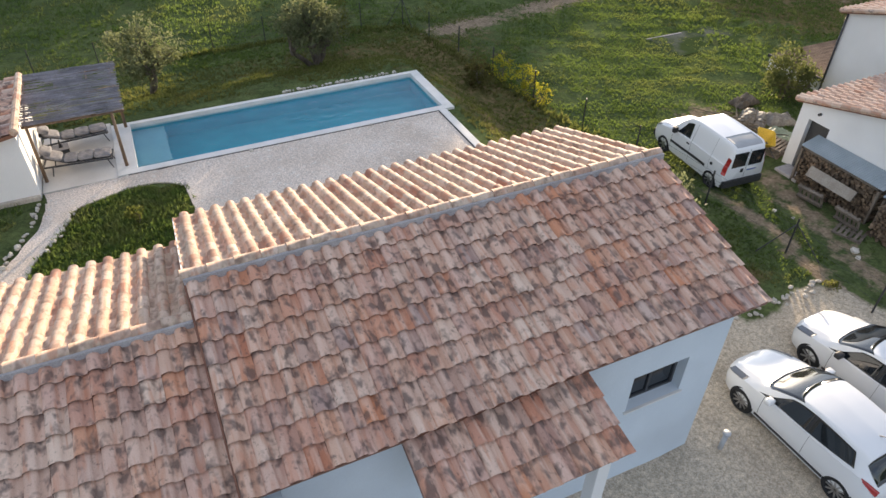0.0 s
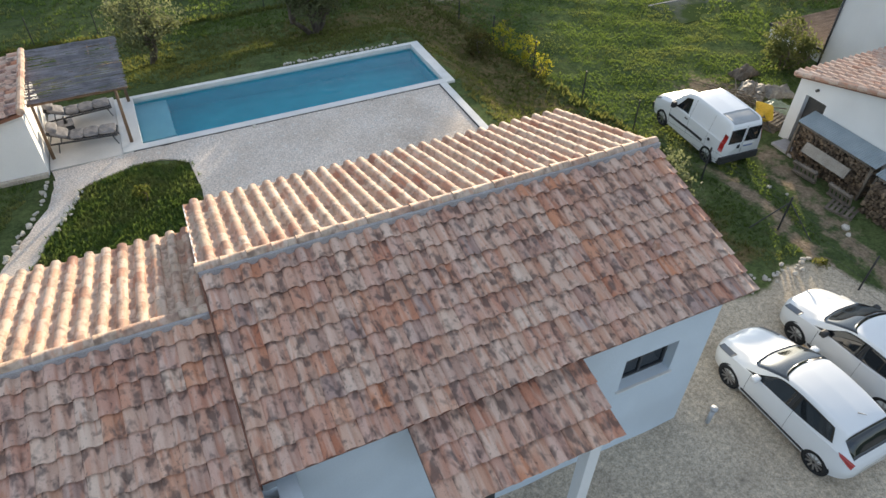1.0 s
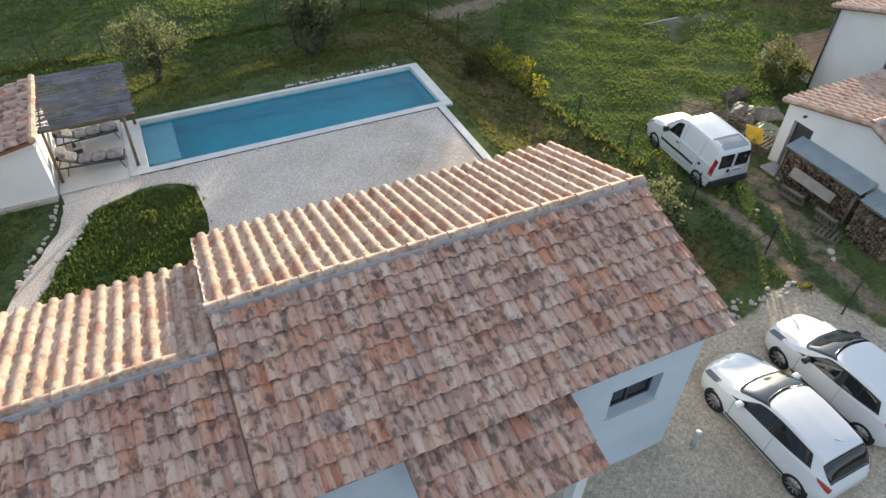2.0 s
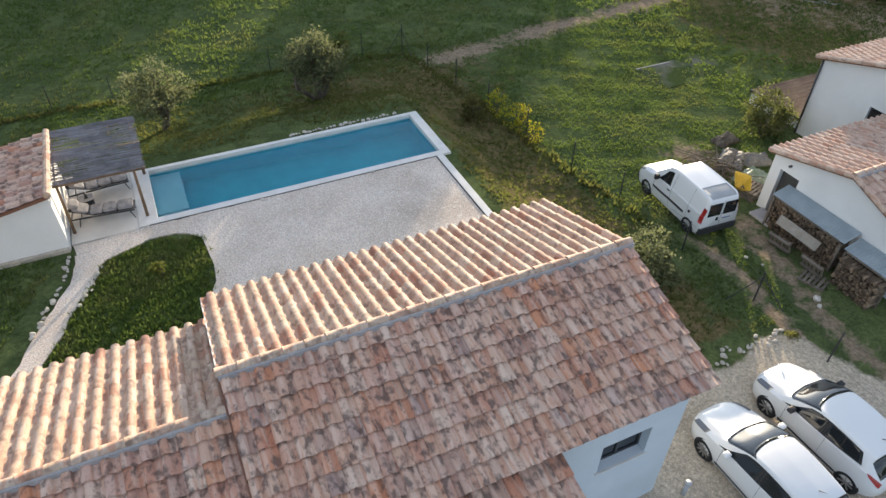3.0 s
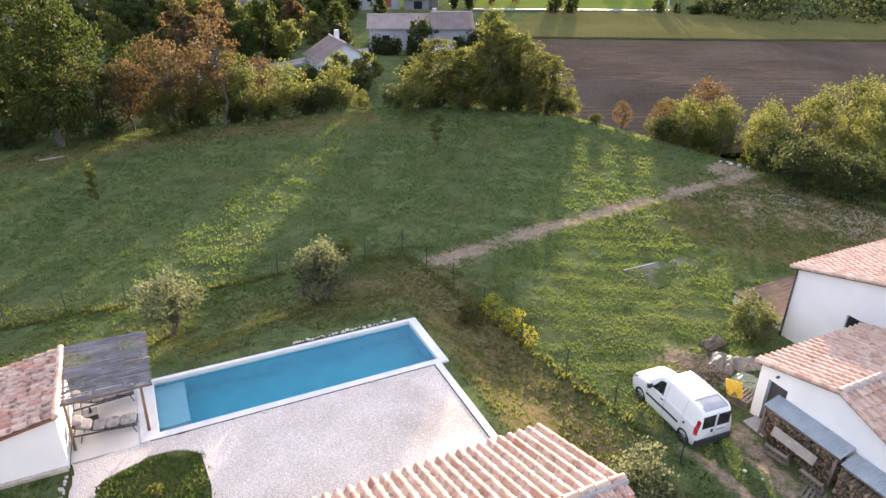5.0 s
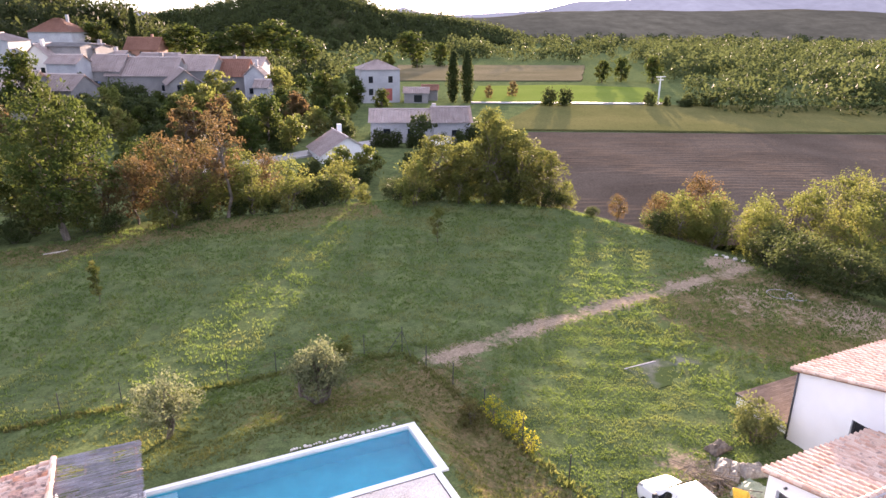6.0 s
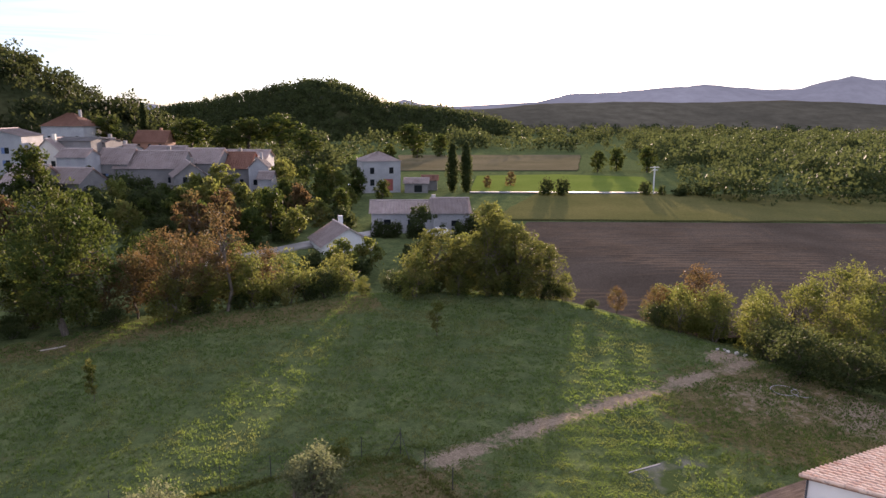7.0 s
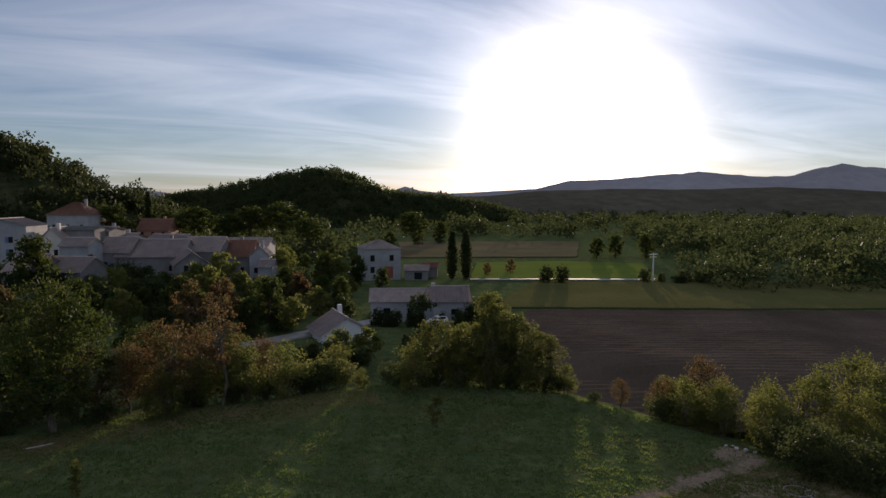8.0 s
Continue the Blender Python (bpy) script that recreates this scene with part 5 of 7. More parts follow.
class Shell:
    """A car's skin from cross-sections: x along, then half-width and height at nine marks from under the sill to the middle of the roof."""
    def __init__(self, rows):
        self.xs = [r[0] for r in rows]
        tab = []
        for x, zb, ws, wm, zm, wb, zbelt, we, ze, zt in rows:
            tab.append([(x, 0, zb), (x, ws * 0.9, zb), (x, ws, zb + 0.07), (x, wm, zm), (x, wb + 0.01, zbelt - 0.05), (x, wb - 0.01, zbelt), (x, we, ze), (x, we - 0.10, (ze + zt) / 2 + 0.012), (x, (we - 0.1) * 0.5, zt - 0.008), (x, 0, zt)])
        self.P = np.array(tab, float)

    def at(self, x, v):
        t = float(np.interp(x, self.xs, range(len(self.xs))))
        ring = np.array([catmull(self.P[:, k], t) for k in range(self.P.shape[1])])
        return catmull(ring, v)

    def normal(self, x, v):
        a = self.at(x + 0.01, v) - self.at(x - 0.01, v)
        b = self.at(x, min(v + 0.02, 9)) - self.at(x, max(v - 0.02, 0))
        n = np.cross(a, b)
        n = n / (np.linalg.norm(n) + 1e-9)
        return n if n[1] * 1.0 + n[2] * 0.6 > 0 else -n

    def body(self, name, material, parent, nx=54, nv=34):
        xs = np.linspace(self.xs[0], self.xs[-1], nx)
        vs = np.linspace(0, 9, nv)
        G = np.array([[self.at(x, v) for v in vs] for x in xs])
        full = np.concatenate([G, (G * np.array((1, -1, 1)))[:, ::-1][:, 1:]], 1)
        k = full.shape[1]
        verts = full.reshape(-1, 3).tolist()
        faces = [(i * k + j, i * k + j + 1, (i + 1) * k + j + 1, (i + 1) * k + j) for i in range(nx - 1) for j in range(k - 1)]
        for i in (0, nx - 1):
            c = len(verts); verts.append(full[i].mean(0).tolist())
            faces += [(i * k + j, i * k + j + 1, c) for j in range(k - 1)]
        o = raw(name, verts, faces, material, parent, True)
        o.data.update()
        return o

    def panel(self, name, corners, material, parent, side=1, off=0.007, nu=10, nv=8, label="", bow=0.0):
        """A pane that follows the skin: four corners (x, v), front low, rear low, rear high, front high; bow: how far its ends bulge to the front."""
        c = [np.array(q, float) for q in corners]
        verts, faces = [], []
        for lift in (off, -0.012):
            for j in range(nv + 1):
                for i in range(nu + 1):
                    a, b = i / nu, j / nv
                    q = (1 - a) * (1 - b) * c[0] + a * (1 - b) * c[1] + a * b * c[2] + (1 - a) * b * c[3]
                    q[0] -= bow * 4 * b * (1 - b)
                    sgn = 1 if q[1] <= 9 else -1
                    vv = q[1] if q[1] <= 9 else 18 - q[1]
                    p = self.at(q[0], vv) + self.normal(q[0], vv) * lift
                    verts.append((p[0], p[1] * side * sgn, p[2]))
        k = (nu + 1) * (nv + 1)
        for j in range(nv):
            for i in range(nu):
                b = j * (nu + 1) + i
                faces.append((b, b + 1, b + nu + 2, b + nu + 1))
        rim = [i for i in range(nu + 1)] + [j * (nu + 1) + nu for j in range(1, nv + 1)] + [nv * (nu + 1) + i for i in range(nu - 1, -1, -1)] + [j * (nu + 1) for j in range(nv - 1, 0, -1)]
        for a, b in zip(rim, rim[1:] + rim[:1]): faces.append((a, b, b + k, a + k))
        o = raw(name, verts, faces, material, parent, True)
        if label: o["label"] = label
        return o


def wheel(parent, x, y, r, w, side, spokes):
    """Tyre, rim and spokes, with a black disc behind for the wheel arch's shade. side: +1 on the y side."""
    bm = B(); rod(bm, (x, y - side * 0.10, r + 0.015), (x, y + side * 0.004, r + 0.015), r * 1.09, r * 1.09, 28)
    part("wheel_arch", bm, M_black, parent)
    bm = B()
    seg, prof = 28, [(-w / 2, r * 0.70), (-w / 2, r * 0.92), (-w * 0.36, r), (w * 0.36, r), (w / 2, r * 0.92), (w / 2, r * 0.70)]
    rings = []
    for dy, rr_ in prof:
        rings.append([bm.verts.new((x + math.cos(2 * math.pi * i / seg) * rr_, y + dy - side * (w / 2 - 0.035), r + math.sin(2 * math.pi * i / seg) * rr_)) for i in range(seg)])
    for a, b in zip(rings, rings[1:] + rings[:1]):
        for i in range(seg): bm.faces.new((a[i], a[(i + 1) % seg], b[(i + 1) % seg], b[i]))
    tyre = part("wheel", bm, M_rubber, parent, "", True)
    yo = y + side * 0.015
    bm = B(); rod(bm, (x, yo - side * 0.03, r), (x, yo - side * 0.02, r), r * 0.72, r * 0.72, 24)
    part("rim", bm, M_bumper, tyre)
    for i in range(spokes):
        a = 2 * math.pi * i / spokes
        bm = B(); box(bm, 0.02, r * 0.70, -r * 0.06, r * 0.06, -0.012, 0.012)
        q = Matrix.Translation((x, yo - side * 0.004, r)) @ Matrix.Rotation(-a, 4, "Y") @ Matrix.Rotation(radians(90), 4, "X")
        bmesh.ops.transform(bm, matrix=q, verts=bm.verts)
        part("spoke", bm, M_alloy, tyre)
    return tyre


def hatchback(m, label, spokes=5):
    """A small hatchback, nose towards -x of its own axis, 3.97 m long."""
    t = thing("car", m, label, "car", "white hatchbacks parked on gravel")
    s = Shell([
        (0.00, 0.30, 0.36, 0.40, 0.44, 0.36, 0.58, 0.28, 0.62, 0.63),
        (0.07, 0.22, 0.56, 0.60, 0.45, 0.56, 0.64, 0.45, 0.69, 0.71),
        (0.20, 0.19, 0.70, 0.74, 0.47, 0.69, 0.70, 0.54, 0.76, 0.785),
        (0.45, 0.18, 0.79, 0.83, 0.50, 0.77, 0.78, 0.58, 0.85, 0.88),
        (0.85, 0.18, 0.83, 0.87, 0.55, 0.82, 0.87, 0.62, 0.95, 0.98),
        (1.05, 0.18, 0.83, 0.87, 0.55, 0.83, 0.90, 0.70, 0.99, 1.03),
        (1.50, 0.18, 0.83, 0.87, 0.55, 0.83, 0.94, 0.69, 1.22, 1.29),
        (1.90, 0.18, 0.83, 0.87, 0.55, 0.825, 0.96, 0.655, 1.37, 1.435),
        (2.40, 0.18, 0.83, 0.87, 0.55, 0.82, 0.98, 0.645, 1.41, 1.475),
        (3.00, 0.18, 0.83, 0.87, 0.56, 0.82, 1.00, 0.63, 1.39, 1.455),
        (3.46, 0.20, 0.83, 0.87, 0.58, 0.80, 1.02, 0.61, 1.33, 1.40),
        (3.66, 0.24, 0.81, 0.85, 0.60, 0.78, 1.00, 0.60, 1.20, 1.27),
        (3.84, 0.30, 0.72, 0.77, 0.60, 0.70, 0.90, 0.52, 0.97, 0.99),
        (3.94, 0.34, 0.60, 0.66, 0.58, 0.58, 0.78, 0.46, 0.83, 0.84),
        (3.98, 0.40, 0.50, 0.56, 0.58, 0.50, 0.72, 0.40, 0.76, 0.77)])
    s.body("body", M_white_car, t)
    s.panel("windscreen", [(1.26, 6.08), (1.98, 6.08), (1.98, 11.92), (1.26, 11.92)], M_car_glass, t, nu=8, nv=20, label="tinted windscreen", bow=0.22)
    s.panel("rear_window", [(3.50, 5.75), (3.84, 5.5), (3.84, 12.5), (3.50, 12.25)], M_car_glass, t, nu=6, nv=18)
    for sd in (1, -1):
        s.panel("side_window", [(1.08, 5.06), (2.26, 4.98), (2.26, 5.90), (1.74, 5.88)], M_car_glass, t, sd)
        s.panel("door_pillar", [(2.262, 4.98), (2.338, 4.98), (2.338, 5.90), (2.262, 5.90)], M_bumper, t, sd, nu=2)
        s.panel("side_window", [(2.34, 4.98), (3.36, 5.18), (3.20, 5.84), (2.34, 5.90)], M_car_glass, t, sd)
        s.panel("headlight", [(0.14, 4.3), (0.62, 4.6), (0.66, 5.6), (0.20, 5.7)], M_head, t, sd, label="clear swept headlight")
        s.panel("tail_light", [(3.62, 4.0), (3.90, 3.7), (3.90, 5.3), (3.56, 5.0)], M_tail, t, sd, label="red wraparound tail light")
        s.panel("sill_trim", [(1.2, 2.0), (3.0, 2.0), (3.0, 2.35), (1.2, 2.35)], M_bumper, t, sd)
        bm = B(); box(bm, -0.06, 0.10, 0.0, 0.2, 0.0, 0.13, 0.04)
        bmesh.ops.transform(bm, matrix=Matrix.Translation((1.42, 0.84 if sd > 0 else -1.04, 0.96)), verts=bm.verts)
        part("door_mirror", bm, M_white_car if spokes == 10 else M_bumper, t, "", True)
        for xh in (2.18,):
            p = s.at(xh, 4.55)
            part("door_handle", box(B(), xh, xh + 0.16, sd * p[1] - 0.02, sd * p[1] + 0.02, p[2] + 0.0, p[2] + 0.03, 0.008), M_white_car, t)
        for xs_ in (1.26, 2.42):
            s.panel("door_seam", [(xs_, 2.4), (xs_ + 0.008, 2.4), (xs_ + 0.008, 5.05), (xs_, 5.05)], M_bumper, t, sd, off=0.002, nu=1, nv=8)
        wheel(t, 0.80, sd * 0.845, 0.305, 0.2, sd, spokes)
        wheel(t, 3.34, sd * 0.845, 0.305, 0.2, sd, spokes)
    s.panel("grille", [(0.005, 2.2), (0.10, 2.4), (0.10, 3.4), (0.005, 3.3)], M_bumper, t, 1, off=0.004)
    part("number_plate", box(B(), 3.955, 3.985, -0.26, 0.26, 0.60, 0.71), M_plate, t)
    for sg in (-1, 1):
        bm = B(); rod(bm, (1.17, 0.1 * sg - 0.25, 1.06), (1.24, 0.1 * sg + 0.28, 1.10), 0.011, 0.008, 6)
        part("wiper", bm, M_bumper, t)
    bm = B(); rod(bm, (3.2, 0, 1.43), (3.36, 0, 1.56), 0.012, 0.005, 6); part("antenna", bm, M_bumper, t)
    return t


def van(m):
    t = thing("van", m, "white panel van with glazed rear doors and grey roof flap", "van")
    s = Shell([
        (0.00, 0.32, 0.54, 0.58, 0.50, 0.54, 0.66, 0.44, 0.70, 0.72),
        (0.10, 0.22, 0.70, 0.74, 0.52, 0.70, 0.76, 0.58, 0.82, 0.85),
        (0.40, 0.20, 0.78, 0.81, 0.55, 0.77, 0.90, 0.66, 0.97, 1.01),
        (0.90, 0.20, 0.80, 0.83, 0.58, 0.80, 1.02, 0.70, 1.07, 1.12),
        (1.05, 0.20, 0.80, 0.83, 0.58, 0.80, 1.05, 0.70, 1.14, 1.19),
        (1.45, 0.20, 0.80, 0.83, 0.58, 0.80, 1.08, 0.66, 1.50, 1.56),
        (1.80, 0.20, 0.80, 0.83, 0.58, 0.80, 1.10, 0.63, 1.71, 1.77),
        (2.30, 0.20, 0.80, 0.83, 0.60, 0.80, 1.12, 0.63, 1.76, 1.82),
        (3.20, 0.20, 0.80, 0.83, 0.60, 0.80, 1.12, 0.63, 1.76, 1.82),
        (3.75, 0.22, 0.80, 0.83, 0.60, 0.79, 1.12, 0.63, 1.74, 1.79),
        (3.92, 0.26, 0.79, 0.82, 0.60, 0.77, 1.12, 0.61, 1.68, 1.71),
        (4.00, 0.34, 0.74, 0.77, 0.60, 0.72, 1.10, 0.57, 1.58, 1.60)])
    s.body("body", M_white_car, t)
    s.panel("windscreen", [(1.07, 6.3), (1.72, 6.3), (1.72, 11.7), (1.07, 11.7)], M_car_glass, t, nu=8, nv=16)
    for sd in (1, -1):
        s.panel("side_window", [(1.26, 5.06), (2.06, 5.05), (1.98, 5.80), (1.66, 5.78)], M_car_glass, t, sd, label="dark cab side window")
        s.panel("rub_strip", [(1.15, 3.05), (3.0, 3.05), (3.0, 3.25), (1.15, 3.25)], M_bumper, t, sd, off=0.012, label="black side rubbing strip")
        s.panel("headlight", [(0.10, 4.2), (0.42, 4.4), (0.42, 5.5), (0.16, 5.5)], M_head, t, sd)
        s.panel("tail_light", [(3.80, 3.35), (3.97, 3.35), (3.97, 5.45), (3.83, 5.45)], M_tail, t, sd, off=0.012, label="tall red tail light")
        part("door_mirror", box(B(), 1.28, 1.42, sd * 0.93 - 0.09, sd * 0.93 + 0.09, 1.08, 1.28, 0.03), M_bumper, t)
        for xs_ in (1.16, 2.16, 3.15):
            s.panel("door_seam", [(xs_, 2.4), (xs_ + 0.009, 2.4), (xs_ + 0.009, 5.9), (xs_, 5.9)], M_bumper, t, sd, off=0.002, nu=1, nv=8)
        p = s.at(2.0, 4.4); part("door_handle", box(B(), 1.92, 2.08, sd * p[1] - 0.02, sd * p[1] + 0.025, 0.93, 0.98, 0.008), M_bumper, t)
        wheel(t, 0.78, sd * 0.805, 0.31, 0.18, sd, 7)
        wheel(t, 3.38, sd * 0.805, 0.31, 0.18, sd, 7)
        door = part("rear_window", box(B(), 3.985, 4.012, min(sd * 0.05, sd * 0.61), max(sd * 0.05, sd * 0.61), 1.02, 1.56, 0.012), M_car_glass, t, "dark rear door window")
    s.panel("roof_flap", [(3.28, 7.0), (3.9, 7.0), (3.9, 11.0), (3.28, 11.0)], M_roofgrey, t, nu=6, nv=10, off=0.009, label="dark grey rear roof flap")
    part("rear_bumper", box(B(), 3.80, 4.06, -0.80, 0.80, 0.28, 0.56, 0.04), M_bumper, t, "black plastic rear bumper")
    part("front_bumper", box(B(), -0.03, 0.16, -0.70, 0.70, 0.26, 0.52, 0.05), M_bumper, t)
    pl = part("number_plate", box(B(), 4.0, 4.022, -0.02, 0.50, 0.80, 0.91), M_plate, t)
    part("plate_bar", box(B(), 4.023, 4.026, 0.05, 0.43, 0.835, 0.875), M_blue, pl)
    part("door_latch", box(B(), 4.0, 4.03, -0.20, -0.10, 0.80, 0.94, 0.01), M_bumper, t)
    part("door_gap", box(B(), 3.99, 4.004, -0.006, 0.006, 0.60, 1.62), M_bumper, t)
    bm = B(); rod(bm, (3.3, -0.82, 0.88), (3.3, -0.845, 0.88), 0.055, 0.055, 12)
    part("fuel_cap", bm, M_bumper, t)
    return t


# own axis: nose at x = 0, tail along +x; turned so that the nose points to +y
def parked(x, y_nose, z, turn=0.0):
    return pose(x, y_nose, z, 0, 0, -90 + turn)


hatchback(parked(11.12, 6.70, float(ground_z(11.2, 4.5)) + 0.0, 1.5), "white hatchback with dark alloy wheels on gravel", 10)
hatchback(parked(13.66, 7.05, float(ground_z(13.6, 5.0)) + 0.0, 2.0), "white hatchback with dark mirrors parked beside another", 7)
van(parked(17.32, 16.85, float(ground_z(17.1, 14.8)) + 0.02, -4.0))

# ---- plants ----
def leaf_surf(name, c1, c2, glow, c3=None):
    return surf(name, c1, c2, 0.9, 0.6, 0.0, 7, c3=c3, cut=(0.5, 0.62), spec=0.08, through_light=glow, piece=0.35, fine_amt=0.45)


L_green = leaf_surf("leaf_green", (0.035, 0.058, 0.016), (0.058, 0.084, 0.022), (0.10, 0.13, 0.025), (0.07, 0.07, 0.02))
L_yellow = leaf_surf("leaf_yellow_green", (0.085, 0.11, 0.028), (0.125, 0.14, 0.038), (0.27, 0.30, 0.07), (0.17, 0.15, 0.05))
L_autumn = leaf_surf("leaf_autumn", (0.10, 0.062, 0.032), (0.125, 0.09, 0.038), (0.22, 0.14, 0.06), (0.085, 0.10, 0.03))
L_olive = leaf_surf("leaf_olive", (0.13, 0.15, 0.08), (0.19, 0.21, 0.115), (0.24, 0.27, 0.12))
L_dark = leaf_surf("leaf_dark", (0.035, 0.056, 0.018), (0.056, 0.076, 0.028), (0.11, 0.13, 0.045))
L_pine = leaf_surf("leaf_pine", (0.025, 0.038, 0.016), (0.045, 0.06, 0.022), (0.08, 0.095, 0.03))
L_gold = leaf_surf("leaf_gold", (0.30, 0.29, 0.03), (0.38, 0.35, 0.04), (0.50, 0.48, 0.05))
L_grass = leaf_surf("grass_blade", (0.07, 0.12, 0.042), (0.105, 0.16, 0.058), (0.27, 0.37, 0.062), (0.20, 0.19, 0.09))


def leaf_cloud(rng, centres, radii, per, size, flat=1.0):
    """Many small bent leaves round the given centres, as vertex and face arrays."""
    c = np.repeat(np.asarray(centres, float), per, 0)
    r = np.repeat(np.asarray(radii, float), per)
    n = len(c)
    d = rng.normal(size=(n, 3))
    d /= np.linalg.norm(d, axis=1)[:, None]
    p = c + d * (r * rng.uniform(0.25, 1.0, n) ** 0.6)[:, None] * np.array((1, 1, flat))
    a = rng.normal(size=(n, 3)); a /= np.linalg.norm(a, axis=1)[:, None]
    b = np.cross(a, rng.normal(size=(n, 3))); b /= np.linalg.norm(b, axis=1)[:, None]
    s = (size * rng.uniform(0.6, 1.4, n))[:, None]
    v = np.stack([p - a * s, p + b * s * 0.45, p + a * s, p - b * s * 0.45 + np.array((0, 0, 1)) * s * 0.12], 1).reshape(-1, 3)
    f = np.arange(4 * n).reshape(-1, 4)
    return v, f


def limb(bm, p0, p1, r0, r1, rng, bend=0.15, n=4):
    p0, p1 = np.array(p0, float), np.array(p1, float)
    prev, ln = p0, np.linalg.norm(p1 - p0)
    for i in range(n):
        t = (i + 1) / n
        q = p0 + (p1 - p0) * t + (rng.normal(size=3) * bend * ln * 0.3 if i < n - 1 else 0)
        rod(bm, prev, q, r0 + (r1 - r0) * i / n, r0 + (r1 - r0) * t, 5, False)
        prev = q


def tree(name, m, label, category, seed, height, spread, leaf, clumps, per, size, trunk=0.16, base=0.3, group="", stems=1, clump_r=0.32, low=0.25, shape=1.0):
    """A tapered trunk with limbs that reach into clumps of leaves; uneven, with gaps."""
    rng = np.random.default_rng(seed)
    t = thing(name, m, label, category, group)
    cz = height * (low + (1 - low) / 2)
    hz = height * (1 - low) / 2
    pts = []
    while len(pts) < clumps:
        u = rng.uniform(-1, 1, 3)
        k = np.linalg.norm(u)
        if k > 1 or k < 0.30: continue
        w = 1 - 0.35 * max(0, u[2]) ** shape
        lump = 0.80 + 0.28 * math.sin(3 * math.atan2(u[1], u[0]) + seed) * math.cos(2.3 * u[2] + seed)
        pts.append((u[0] * spread * w * lump, u[1] * spread * w * lump, cz + u[2] * hz * (0.86 + 0.14 * lump)))
    pts = np.array(pts)
    bm = B()
    for s in range(stems):
        off = rng.normal(size=2) * (0.12 * (stems > 1)) * spread
        top = (off[0] * 2.2, off[1] * 2.2, height * (base + 0.18))
        limb(bm, (off[0] * 0.3, off[1] * 0.3, -0.15), top, trunk, trunk * 0.62, rng, 0.12)
        own = pts[s::stems]
        for q in own[:max(5, min(16, len(own) // 3))]:
            limb(bm, np.array(top) * np.array((1, 1, rng.uniform(0.75, 1.0))), q, trunk * 0.42, trunk * 0.08, rng, 0.22, 3)
    part("trunk", bm, M_bark, t, "", True)
    rad = rng.uniform(0.4, 1.5, len(pts)) * clump_r * spread
    v, f = leaf_cloud(rng, pts, rad, per, size, 0.8)
    o = raw("crown", v.tolist(), f.tolist(), leaf, t)
    return t


def gpose(x, y, rz=0, s=1.0, dz=0.0):
    return pose(x, y, float(ground_z(x, y)) + dz, 0, 0, rz) @ Matrix.Scale(s, 4)


# garden olives and shrubs
tree("olive_tree", gpose(-0.4, 29.3), "sparse grey-green olive tree on dry grass", "tree", 101, 3.0, 1.85, L_olive, 72, 62, 0.075, 0.10, 0.25, "olive trees behind the pool", 3, 0.26, 0.3)
tree("olive_tree", gpose(7.0, 29.3), "rounded silver-green olive tree with short forked trunk", "tree", 102, 3.0, 2.0, L_olive, 90, 70, 0.075, 0.14, 0.16, "olive trees behind the pool", 4, 0.24, 0.36)
tree("olive_bush", gpose(13.1, 12.0), "grey-green olive bush beside the fence", "bush", 103, 1.7, 1.25, L_olive, 46, 110, 0.07, 0.05, 0.1, "", 4, 0.36, 0.08)
tree("vine", gpose(14.6, 21.6), "thin yellow-leaved vine trailing over the wire fence", "vine", 113, 1.0, 0.75, L_gold, 34, 9, 0.05, 0.02, 0.2, "", 3, 0.16, 0.1)
tree("vine", gpose(14.5, 22.9), "yellow-leaved vine grown over the wire fence", "vine", 104, 1.4, 0.95, L_gold, 60, 11, 0.055, 0.02, 0.2, "", 4, 0.17, 0.1)
tree("vine", gpose(14.35, 24.6), "yellow-leaved vine grown over the wire fence", "vine", 105, 1.35, 0.9, L_gold, 46, 11, 0.055, 0.02, 0.2, "", 3, 0.17, 0.1)
tree("shrub", gpose(13.2, 24.8), "brownish dry shrub beside the fence", "bush", 106, 1.1, 0.95, L_autumn, 24, 60, 0.06, 0.03, 0.2, "", 4, 0.32, 0.05)
tree("shrub", gpose(9.2, 33.0), "yellow-green shrub in front of the fence", "bush", 107, 2.0, 0.65, L_yellow, 18, 60, 0.07, 0.04, 0.2, "", 2, 0.4, 0.1)
tree("bush", gpose(24.5, 17.9), "grey-green shrub beside the raised terrace", "bush", 108, 2.1, 1.4, leaf_surf("leaf_shrub", (0.085, 0.10, 0.04), (0.13, 0.145, 0.06), (0.24, 0.27, 0.08)), 50, 70, 0.07, 0.05, 0.2, "", 4, 0.36, 0.05)
tree("sapling", gpose(-3.6, 47.8), "slender young tree standing in the meadow", "tree", 109, 3.2, 0.45, L_yellow, 26, 40, 0.09, 0.03, 0.3, "", 1, 0.5, 0.15)
tree("sapling", gpose(23.2, 50.6), "slender young tree standing in the meadow", "tree", 110, 3.4, 0.7, L_yellow, 28, 40, 0.09, 0.04, 0.3, "", 1, 0.45, 0.15)
tree("shrub", pose(-1.6, 17.3, TZ), "small light-green shrub in the lawn", "bush", 111, 0.75, 0.24, L_yellow, 12, 40, 0.045, 0.015, 0.2, "", 2, 0.45, 0.05)
tree("shrub", gpose(15.6, 7.9), "small green weed by the rocks", "bush", 112, 0.5, 0.25, L_yellow, 8, 40, 0.04, 0.01, 0.2, "", 2, 0.45, 0.05)

